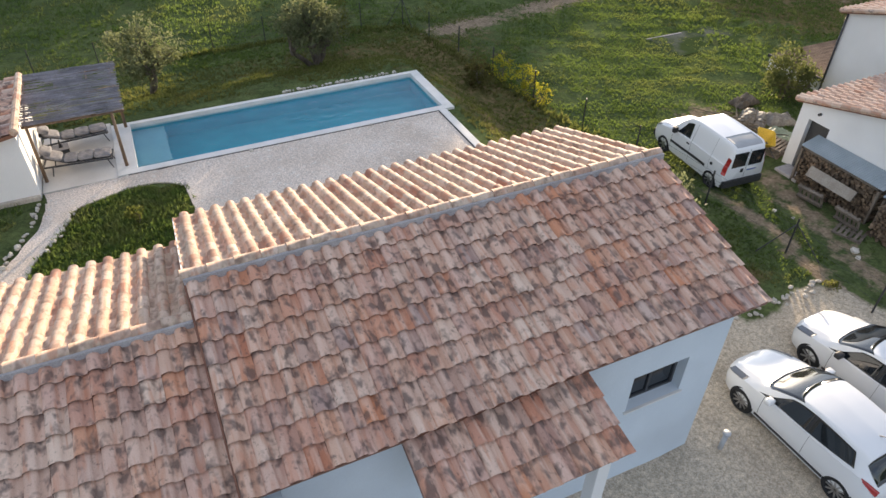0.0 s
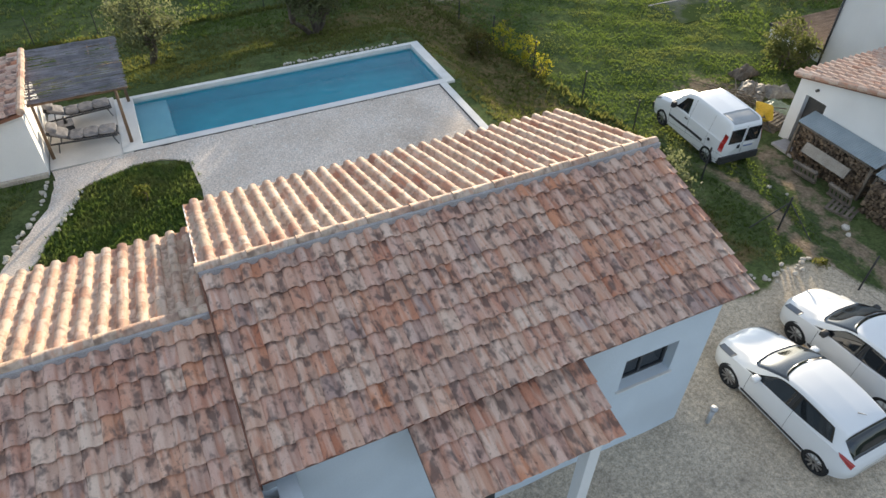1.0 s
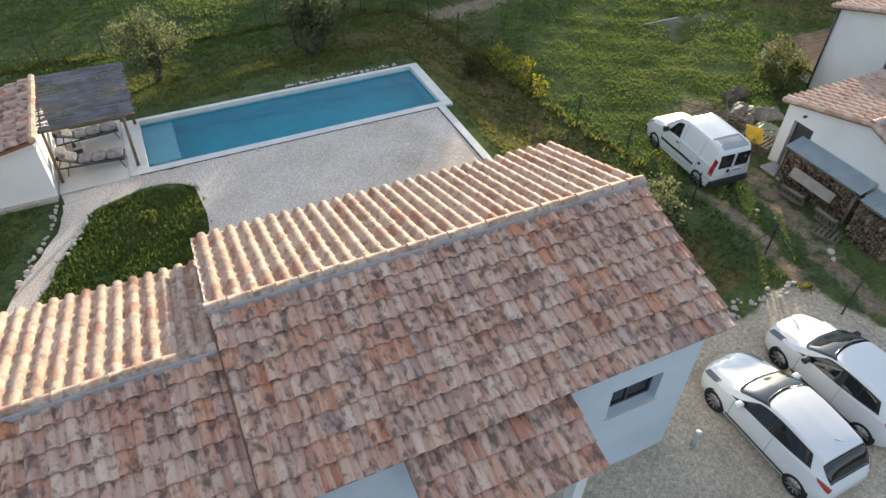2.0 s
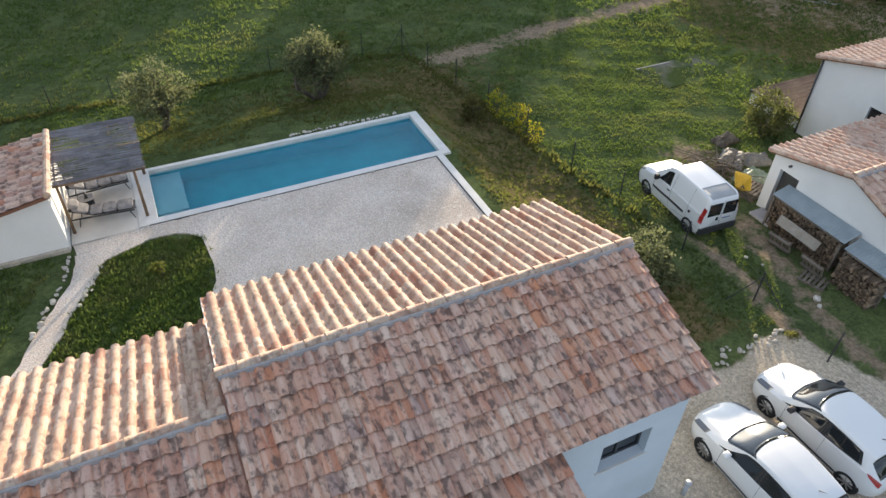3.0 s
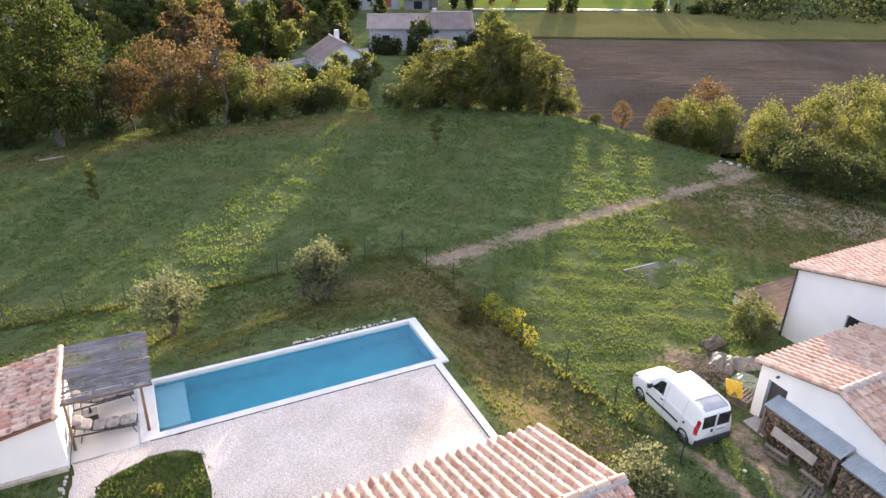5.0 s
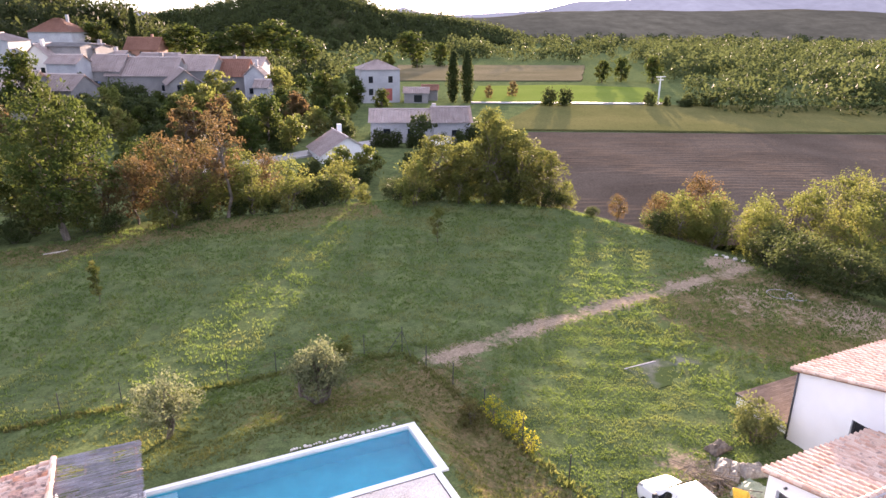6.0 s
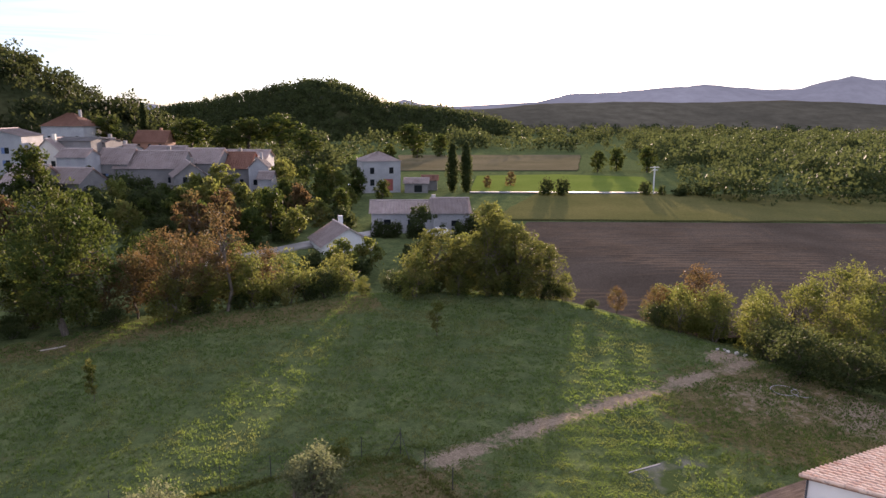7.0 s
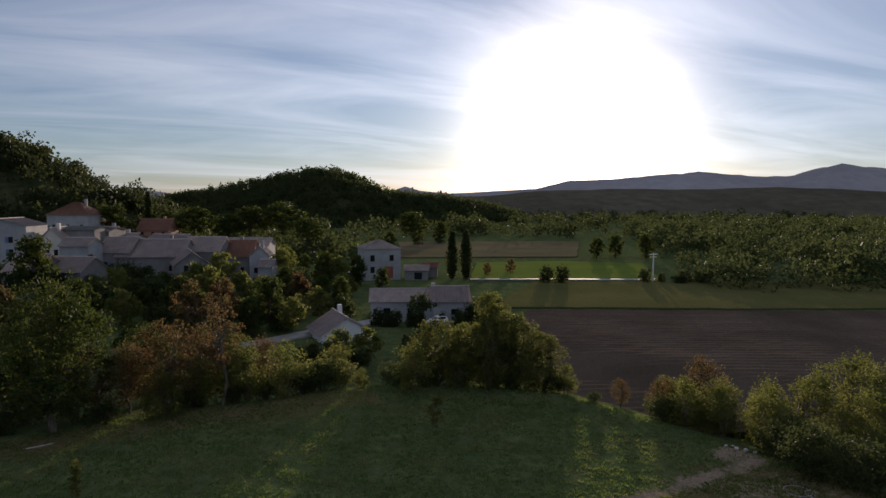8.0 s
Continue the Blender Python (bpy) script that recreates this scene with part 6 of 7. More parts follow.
# trees along the rim of the field, one source of each kind, then copies
big = tree("tree", gpose(-6.3, 63.5), "large dark green broadleaf tree with yellowing edges", "tree", 120, 13.0, 5.6, L_green, 230, 62, 0.165, 0.30, 0.22, "trees along the field edge", 2, 0.20, 0.10)
autumn = tree("tree", gpose(2.4, 65.0), "reddish-brown autumn tree at the field edge", "tree", 121, 9.0, 3.4, L_autumn, 120, 42, 0.125, 0.12, 0.3, "trees along the field edge", 2, 0.24, 0.03)
willow = tree("tree", gpose(25.8, 62.0), "light yellow-green bushy tree at the field edge", "tree", 122, 5.0, 2.5, L_yellow, 90, 42, 0.115, 0.07, 0.2, "trees along the field edge", 3, 0.27, -0.05)
broad = tree("tree", gpose(33.5, 60.0), "tall olive-green broadleaf tree at the field edge", "tree", 123, 10.0, 3.9, leaf_surf("leaf_mixed", (0.075, 0.09, 0.028), (0.11, 0.115, 0.036), (0.24, 0.26, 0.06)), 170, 54, 0.135, 0.18, 0.25, "trees along the field edge", 3, 0.22, -0.04)
shrubt = tree("bush", gpose(44.8, 31.6), "dense dark green bush at the field edge", "bush", 124, 3.6, 3.2, L_dark, 90, 42, 0.13, 0.08, 0.15, "bushes along the field edge", 4, 0.25, 0.02)
bright = tree("tree", gpose(58.0, 40.5, 0, 1.0), "sunlit yellow-green tree below the field", "tree", 125, 7.5, 3.3, L_yellow, 110, 46, 0.125, 0.12, 0.25, "trees along the field edge", 3, 0.24, -0.04)
sparse = tree("tree", gpose(7.4, 65.5), "tall thin tree with bare limbs and few leaves", "tree", 126, 11.0, 2.3, L_autumn, 60, 32, 0.13, 0.18, 0.45, "trees along the field edge", 1, 0.3, 0.25)
RIM_TREES = [
    (big, -14.5, 67, 0.9), (big, -25, 70, 1.0), (autumn, -0.6, 66.5, 0.8), (willow, 2.0, 63.6, 0.9), (autumn, 6.0, 69, 0.95), (willow, 10.0, 66.2, 1.1), (willow, 13.6, 66.3, 1.15), (autumn, 12.2, 71, 0.85),
    (shrubt, 17.6, 67.0, 0.85), (willow, 21.2, 64.9, 0.42), (shrubt, 25.6, 66.5, 0.7), (broad, 36.4, 59.2, 0.8), (broad, 39.0, 58.0, 0.62), (willow, 30.2, 60.6, 0.75), (broad, 35.2, 61.4, 0.85), (willow, 40.0, 55.4, 0.65), (autumn, 44.6, 52.4, 0.35), (autumn, 50.2, 48.0, 0.6), 
    (willow, 45.0, 44.0, 0.95), (bright, 46.6, 41.4, 0.72), (shrubt, 46.2, 35.0, 0.8), (shrubt, 46.0, 28.3, 0.95), (shrubt, 47.5, 24.5, 1.0), (shrubt, 49.5, 31.0, 0.9), (bright, 62.5, 37.5, 1.0), (bright, 54.0, 42.5, 0.85), (willow, 55, 33, 1.0), (shrubt, 53.0, 27.0, 1.0), (bright, 68, 33.0, 1.05), (willow, 51.5, 46.5, 0.9), (shrubt, 60, 30, 1.0), (willow, 63, 29, 1.1),
    (broad, 31.3, 62.2, 0.62), (willow, 36.5, 57.6, 0.8), (willow, 33.0, 59.0, 0.7), (willow, 27.6, 64.5, 1.0), (broad, 9.0, 70.0, 0.75), (big, 1.0, 72.0, 0.62), (autumn, -3.6, 69.0, 0.8), (broad, -9.5, 70.5, 0.8), (big, -19.0, 66.0, 0.75), (willow, 47.6, 46.0, 0.7), (willow, 48.8, 49.6, 0.9), (autumn, 52.0, 48.5, 0.85), (willow, 50.6, 52.5, 0.85), (autumn, 46.6, 48.8, 0.5), (willow, 48.5, 43.5, 0.9), (bright, 50.5, 40.0, 0.75), (shrubt, 43.8, 45.6, 0.6), (shrubt, 49.0, 36.5, 1.0), (bright, 57.5, 35.5, 0.9), (willow, 52.5, 36.0, 0.9), (shrubt, 56.5, 24.0, 1.1), (bright, 66.0, 42.0, 0.9), (willow, 16.2, 67.4, 0.7), (willow, 5.5, 66.5, 0.95), (willow, -5.0, 66.0, 0.8),
    (willow, 19.4, 67.2, 1.0), (broad, 29.0, 63.6, 0.72), (shrubt, 31.5, 61.6, 0.55), (shrubt, 35.0, 58.4, 0.5), (shrubt, 38.6, 55.6, 0.5), (shrubt, 25.0, 63.8, 0.5),
    (shrubt, -2.5, 64.2, 0.5), (shrubt, 4.6, 65.6, 0.5), (shrubt, 8.6, 66.0, 0.45), (shrubt, -10.5, 65.2, 0.6), (shrubt, 15.5, 66.4, 0.55), (shrubt, 11.8, 66.4, 0.5), (shrubt, 27.8, 62.6, 0.5), (shrubt, 40.6, 51.6, 0.3)]
for i, (src, x, y, s) in enumerate(RIM_TREES):
    wide = 1.35 if src is broad else 1.0
    copy_thing(src, gpose(x, y, 67 * i % 360, s) @ Matrix.Diagonal((wide, wide, 1, 1)))

# low stone wall and stones by the lane
tagged(part("field_wall", box(B(), -16, 9.0, -0.15, 0.15, -0.9, 0.02, 0.02, m=pose(-10.08, 59.54, -1.45, 0, 0, 13.5)), M_stone_wall), "low rubble wall along the field edge", "wall", kind="structure")
for i, (x, y, s) in enumerate(((43.6, 37.2, 0.22), (44.1, 36.7, 0.25), (43.2, 37.9, 0.19), (44.5, 36.2, 0.18), (43.9, 37.8, 0.16))):
    rock(x, y, float(ground_z(x, y)) + 0.1, s, 300 + i, "pale boulders at the field edge", "large pale boulder at the end of the field path")
rg = thing("garden_hose", pose(41.5, 30.2, float(ground_z(41.5, 30.2)) + 0.03), "pale hose ring lying on the dry grass", "hose")
for k, (dx, dy, r_) in enumerate(((0, 0, 0.9), (0.7, -0.9, 0.7))):
    ring_v, ring_f = [], []
    for i in range(28):
        a = 2 * math.pi * i / 28
        for j in range(6):
            b = 2 * math.pi * j / 6
            q = r_ + 0.03 * math.cos(b)
            ring_v.append((dx + q * math.cos(a), dy + q * math.sin(a), 0.03 * math.sin(b)))
            ring_f.append((i * 6 + j, ((i + 1) % 28) * 6 + j, ((i + 1) % 28) * 6 + (j + 1) % 6, i * 6 + (j + 1) % 6))
    raw("coil", ring_v, ring_f, M_mortar, rg, True)


# grass
def grass(name, x0, x1, y0, y1, n, h, seed, keep, label, material=None):
    rng = np.random.default_rng(seed)
    x, y = rng.uniform(x0, x1, n), rng.uniform(y0, y1, n)
    k = keep(x, y)
    x, y = x[k], y[k]
    z = ground_z(x, y)
    blades = 4
    X, Y, Z = np.repeat(x, blades), np.repeat(y, blades), np.repeat(z, blades)
    m = len(X)
    X, Y = X + rng.normal(0, h * 0.4, m), Y + rng.normal(0, h * 0.4, m)
    a = rng.uniform(0, 2 * np.pi, m)
    hh = h * rng.uniform(0.4, 1.25, m) * np.repeat(rng.uniform(0.5, 1.5, len(x)), blades)
    w = hh * 0.22 + 0.009
    lx, ly = rng.normal(0, 0.4, m) * hh, rng.normal(0, 0.4, m) * hh
    v = np.stack([np.stack([X - np.cos(a) * w, Y - np.sin(a) * w, Z - 0.02], -1), np.stack([X + np.cos(a) * w, Y + np.sin(a) * w, Z - 0.02], -1), np.stack([X + lx, Y + ly, Z + hh], -1)], 1).reshape(-1, 3)
    o = raw(name, v.tolist(), np.arange(3 * m).reshape(-1, 3).tolist(), material or L_grass)
    return tagged(o, label, "grass", kind="stuff")


def off_path(x, y):
    ok = (distance_to_line(x, y, FIELD_PATH) > 0.35 + 0.6 * np.random.default_rng(9).uniform(0, 1, len(x)) ** 2) & (distance_to_line(x, y, TRACK_1) > 0.34) & (distance_to_line(x, y, TRACK_2) > 0.75) & (rim_over(x, y) < 1.5)
    ok &= ~((x > 23.6) & (x < 28.8) & (y > 23.5) & (y < 26.1) & (np.random.default_rng(4).uniform(0, 1, len(x)) > 0.4)) & ~((x > 18.6) & (y < 14.2)) & ~((x > 25.8) & (y < 20.6))
    clump = np.sin(x * 0.9 + 1.3 * np.sin(y * 0.55)) * np.sin(y * 0.8 + 1.1 * np.sin(x * 0.6)) + 0.5 * np.sin(x * 2.3 + y) * np.sin(y * 2.1 - x)
    return ok & (clump > -0.55 + 0.5 * np.random.default_rng(3).uniform(-1, 1, len(x)))


LAWN = [(-0.15, 18.7), (-1.6, 19.15), (-3.1, 18.65), (-3.6, 17.5), (-4.1, 16.4), (-4.9, 14.4), (-6.0, 12.2), (-0.7, 12.2), (-0.6, 15.3), (-0.25, 16.4), (-0.2, 17.6)]


def in_poly(x, y, poly):
    c = np.zeros(x.shape, bool)
    for (x0, y0), (x1, y1) in zip(poly, poly[1:] + poly[:1]):
        c ^= ((y0 > y) != (y1 > y)) & (x < (x1 - x0) * (y - y0) / (y1 - y0 + 1e-12) + x0)
    return c


def in_garden(x, y):
    return (x < 14.4) & (y < 31.6)


L_dry = leaf_surf("dry_grass_blade", (0.095, 0.115, 0.036), (0.135, 0.145, 0.05), (0.26, 0.29, 0.07), (0.125, 0.11, 0.05))
grass("lawn_grass", -6.2, 0.3, 12.1, 19.5, 15000, 0.10, 201, lambda x, y: in_poly(x, y, LAWN) | in_poly(x - 0.22 * np.sin(5 * y + 2 * x) ** 2, y - 0.16 * np.sin(4 * x) ** 2, LAWN) | in_poly(x + 0.12, y - 0.05, LAWN), "rough dark green lawn grass with ragged edges")
grass("lawn_grass", -14, -4.2, 10.5, 19.6, 9000, 0.09, 202, lambda x, y: ((x - -4.55) + (19 - y) * 0.44 < -0.15), "dark green lawn grass by the path")
grass("meadow_grass", -14, 15, 24.2, 34, 30000, 0.085, 203, lambda x, y: off_path(x, y) & ~((x < 9.8) & (y < 24.4)) & ~in_garden(x, y), "rough green and dry meadow grass")
grass("dry_grass", -14, 15, 8.6, 34, 46000, 0.085, 207, lambda x, y: off_path(x, y) & ~((x < 9.8) & (y < 24.4)) & in_garden(x, y), "trodden brownish green grass inside the fence", L_dry)
grass("meadow_grass", 9.7, 26, 8.6, 34, 52000, 0.062, 204, lambda x, y: off_path(x, y) & ~((x < 9.9) & (y < 24)) & ~in_garden(x, y), "rough meadow grass on the slope")
FENCE_SIDE = [(13.2, 32.6), (13.5, 31.0), (14.0, 28.5), (14.3, 25.5), (14.65, 22.4), (14.95, 19.1), (15.3, 16.3), (15.4, 13.4)]
FENCE_BACK = [(-12.0, 33.6), (0.35, 33.5), (8.1, 33.6), (12.6, 33.0)]
grass("fence_weeds", 12.4, 16.2, 13.0, 33.0, 4500, 0.18, 208, lambda x, y: distance_to_line(x + 0.25, y, FENCE_SIDE) < 0.42 * np.random.default_rng(6).uniform(0, 1, len(x)), "tall dry weeds grown up along the wire fence", L_dry)
grass("fence_weeds", -12, 13, 32.8, 34.0, 3500, 0.15, 209, lambda x, y: distance_to_line(x, y + 0.1, FENCE_BACK) < 0.35 * np.random.default_rng(7).uniform(0, 1, len(x)), "yellowish weeds along the back fence", L_dry)
grass("field_grass", -30, 46, 34, 66, 75000, 0.115, 205, off_path, "green field grass in uneven tufts")
grass("field_grass", 26, 46, 20, 34, 16000, 0.10, 206, off_path, "green field grass in uneven tufts")

# ---- valley, village and hills ----
HEAD = radians(24.8)


def ahead(side, depth):
    """Ground plan: metres to the right of, and along, the way in which the valley opens."""
    return side * math.cos(HEAD) + depth * math.sin(HEAD), -side * math.sin(HEAD) + depth * math.cos(HEAD)


M_meadow = surf("bright_meadow", (0.13, 0.18, 0.036), (0.17, 0.215, 0.05), 0.05, 0.9, 0.3, 3, fine_amt=0.2, spec=0.0)
M_strip = surf("dry_green_meadow", (0.11, 0.112, 0.042), (0.15, 0.14, 0.055), 0.05, 0.9, 0.3, 3, spec=0.0)
M_fallow = surf("pale_fallow_grass", (0.145, 0.125, 0.07), (0.19, 0.16, 0.095), 0.05, 0.9, 0.3, 3, spec=0.0)
M_plough = surf("ploughed_soil", (0.095, 0.072, 0.054), (0.13, 0.10, 0.076), 0.08, 0.95, 0.5, 4, spec=0.0)
M_road = surf("pale_road", (0.30, 0.29, 0.28), (0.36, 0.35, 0.33), 0.3, 0.7, 0.1, 8, fine_amt=0.15)
M_oldroof = surf("old_roof_tiles", (0.45, 0.37, 0.34), (0.55, 0.46, 0.43), 0.5, 0.85, 0.6, 8, piece=0.4)
M_redroof = surf("red_roof_tiles", (0.32, 0.16, 0.11), (0.38, 0.20, 0.14), 0.5, 0.85, 0.6, 8, piece=0.3)
M_greywall = surf("grey_render", (0.20, 0.195, 0.19), (0.27, 0.26, 0.25), 0.5, 0.9, 0.3, 12, piece=0.3)
M_palewall = surf("pale_render", (0.34, 0.345, 0.355), (0.43, 0.435, 0.44), 0.4, 0.9, 0.2, 12, piece=0.3)
M_shutter = surf("blue_shutter", (0.10, 0.16, 0.30), (0.13, 0.20, 0.36), 1, 0.6, 0.1, 12)
M_reddoor = surf("red_door", (0.25, 0.06, 0.05), (0.30, 0.08, 0.06), 1, 0.6, 0.1, 12)
VZ = -2.6


def far_patch(name, quad, z, material, label, category):
    outline = [ahead(*q) for q in quad]
    return patch(name, outline, z, material, label, category, 0.3, 0.35, 4.0)


def plough():
    """Bare soil that follows the falling ground, drawn up in low furrows."""
    ss, dd = np.linspace(12, 160, 150), np.linspace(62, 123, 130)
    S, D = np.meshgrid(ss, dd)
    S = S + np.maximum(0, D - 105) * 0.25 * np.clip((44 - S) / 32, 0, 1)
    X, Y = S * math.cos(HEAD) + D * math.sin(HEAD), -S * math.sin(HEAD) + D * math.cos(HEAD)
    Z = np.maximum(ground_z(X, Y), VZ - 1.2) - 0.15 + 0.42 * sstep(8, 15, rim_over(X, Y)) + 0.06 * np.sin(D * 4.1 + 0.3 * np.sin(S * 0.1))
    keep = rim_over(X, Y) > 7.5
    k = np.arange(S.size).reshape(S.shape)
    f = np.stack([k[:-1, :-1], k[:-1, 1:], k[1:, 1:], k[1:, :-1]], -1).reshape(-1, 4)
    f = f[keep.reshape(-1)[f].all(1)]
    o = raw("ploughed_field", np.stack([X, Y, Z], -1).reshape(-1, 3).tolist(), f.tolist(), M_plough, None, True)
    tagged(o, "bare brown ploughed field in the valley", "field", kind="structure")


plough()
far_patch("meadow_strip", [(10, 126), (24, 166), (60, 168), (120, 170), (170, 150), (128, 128), (60, 125.5)], VZ + 0.38, M_strip, "dry green meadow strip beyond the ploughed field", "field")
far_patch("bright_meadow", [(8, 172), (12, 215), (40, 222), (66, 214), (58, 173)], VZ + 0.4, M_meadow, "bright sunlit green meadow by the road", "field")
far_patch("bright_meadow", [(-56, 290), (-34, 282), (-30, 315), (-54, 322)], VZ + 0.6, M_meadow, "small bright green field below the hill", "field")
far_patch("fallow_field", [(-14, 235), (50, 240), (70, 330), (-20, 320)], VZ + 0.4, M_fallow, "pale fallow field in the valley", "field")
far_patch("road", [(8, 169.2), (58, 170.2), (58, 171.6), (8, 170.6)], VZ + 0.46, M_road, "narrow pale valley road", "road")
far_patch("lane", [(-30, 92), (-26, 92), (6, 128), (4, 131)], VZ + 0.3, M_road, "pale village lane behind the houses", "road")


def cottage(name, side, depth, turn, w, d, h, rise, base, wall, roof, label, openings=(), hip=False, chimney=None, group="village houses"):
    """A house of the village: walls, two roof slopes or a hip, windows with frames. Local x across the front, y back."""
    x, y = ahead(side, depth)
    t = thing(name, pose(x, y, base, 0, 0, -24.8 + turn), label, "house", group)
    bm = B()
    box(bm, -w / 2, w / 2, 0, 0.35, -3, h); part("front_wall", bm, wall, t)
    bm = B(); box(bm, -w / 2, w / 2, d - 0.35, d, -3, h); part("back_wall", bm, wall, t)
    for xa in (-w / 2, w / 2 - 0.35):
        bm = B()
        prof = [(0.35, -3), (d - 0.35, -3), (d - 0.35, h), (d / 2, h + (0 if hip else rise * 0.96)), (0.35, h)]
        v = [bm.verts.new((xa + dx, q, z)) for dx in (0, 0.35) for q, z in prof]
        bm.faces.new(v[:5]); bm.faces.new(v[5:][::-1])
        for i in range(5): bm.faces.new((v[i], v[(i + 1) % 5], v[5 + (i + 1) % 5], v[5 + i]))
        part("side_wall", bm, wall, t)
    o = 0.4
    for sg in (0, 1):
        bm = B()
        y0, y1 = (-o, d / 2) if sg == 0 else (d + o, d / 2)
        ins = min(d / 2, w / 2 - 0.2) if hip else -o
        zlo = h - o * rise / (d / 2)
        q = [(-w / 2 - o, y0, zlo), (w / 2 + o, y0, zlo), (w / 2 - ins, y1, h + rise), (-w / 2 + ins, y1, h + rise)]
        n = max(2, int(w / 0.45))
        rows = []
        for j in range(7):
            f = j / 6
            rows.append([bm.verts.new(Vector(q[0]).lerp(Vector(q[1]), i / (2 * n)).lerp(Vector(q[3]).lerp(Vector(q[2]), i / (2 * n)), f) + Vector((0, 0, (0.05 if i % 2 else -0.05) + 0.02 * (j % 2)))) for i in range(2 * n + 1)])
        for a, b in zip(rows, rows[1:]):
            for i in range(2 * n): bm.faces.new((a[i], a[i + 1], b[i + 1], b[i]))
        bmesh.ops.solidify(bm, geom=bm.faces[:], thickness=0.12)
        part("roof_slope", bm, roof, t)
    if hip:
        for sg in (-1, 1):
            bm = B()
            ins = min(d / 2, w / 2 - 0.2)
            zlo = h - o * rise / (d / 2)
            v = [bm.verts.new(p) for p in ((sg * (w / 2 + o), -o, zlo), (sg * (w / 2 + o), d + o, zlo), (sg * (w / 2 - ins), d / 2, h + rise))]
            bm.faces.new(v)
            bmesh.ops.solidify(bm, geom=bm.faces[:], thickness=0.12)
            part("roof_hip", bm, roof, t)
    else:
        bm = B(); rod(bm, (-w / 2 - o, d / 2, h + rise + 0.03), (w / 2 + o, d / 2, h + rise + 0.03), 0.14, 0.14, 8); part("ridge", bm, roof, t)
    for face, u, z, ww, hh, kind in openings:
        fw = part("door" if kind == "red" else "window", box(B(), u - ww / 2, u + ww / 2, -0.03, 0.02, z, z + hh) if face == "f" else box(B(), w / 2 - 0.02, w / 2 + 0.03, u - ww / 2, u + ww / 2, z, z + hh), {"red": M_reddoor}.get(kind, M_pane), t)
        if face == "f":
            part("frame", box(B(), u - ww / 2 - 0.08, u + ww / 2 + 0.08, -0.05, -0.031, z - 0.1, z - 0.01), M_palewall, fw)
            if kind == "blue":
                for sx in (-1, 1):
                    c = u + sx * (ww / 2 + 0.32)
                    part("shutter", box(B(), c - 0.28, c + 0.28, -0.08, -0.03, z, z + hh), M_shutter, fw)
        elif kind == "blue":
            part("shutter", box(B(), w / 2 + 0.031, w / 2 + 0.08, u - ww / 2 - 0.6, u - ww / 2 - 0.02, z, z + hh), M_shutter, fw)
    if chimney:
        part("chimney", box(B(), chimney - 0.35, chimney + 0.35, d * 0.55, d * 0.55 + 0.6, h, h + rise + 0.9, 0.02), wall, t)
    return t


def win_row(n, w, z, ww=0.9, hh=1.3, kind=""):
    return [("f", -w / 2 + w * (i + 0.5) / n, z, ww, hh, kind) for i in range(n)]


cottage("white_house", -18.6, 98.0, -66, 8.0, 7.8, 4.4, 2.3, -5.7, M_plaster, M_oldroof, "white gabled house with blue shutters below the field", [("s", 2.2, 0.9, 1.0, 1.4, "blue"), ("s", 5.2, 0.9, 0.9, 1.4, "")], chimney=-2.6)
cottage("long_house", -3.9, 112, 4, 15.4, 9.0, 3.3, 1.5, VZ + 0.3, M_palewall, M_oldroof, "long pale single-storey house with low tiled roof", [("f", -5.0, 0.8, 1.2, 1.3, ""), ("f", -1.0, 0.0, 1.0, 2.1, ""), ("f", 4.5, 1.0, 1.4, 1.0, "")], chimney=3.2)
cottage("house_annex", 2.1, 111.6, 4, 6.2, 9.0, 3.4, 1.9, VZ + 0.3, M_palewall, M_oldroof, "gabled annex of the long pale house", [("f", 0.6, 1.0, 1.3, 1.0, "")])
cottage("farmhouse", -14.8, 170, 16, 9.8, 9.0, 7.8, 2.0, VZ + 0.5, M_palewall, M_oldroof, "square two-storey stone farmhouse with red door", [("f", -2.5, 4.4, 1.1, 1.6, ""), ("f", 2.5, 4.4, 1.1, 1.6, ""), ("f", -2.5, 1.4, 1.1, 1.6, ""), ("f", 1.8, 0.0, 2.2, 3.0, "red")], True)
cottage("barn", -6.0, 170, 0, 6.0, 6.0, 2.6, 1.0, VZ, M_greywall, M_oldroof, "low stone barn beside the farmhouse", [("f", 0.5, 0.2, 2.0, 1.8, "")])
cottage("barn", -2.6, 176, 0, 4.0, 5.0, 2.8, 1.0, VZ, M_greywall, M_redroof, "small dark barn by the cypresses", [])
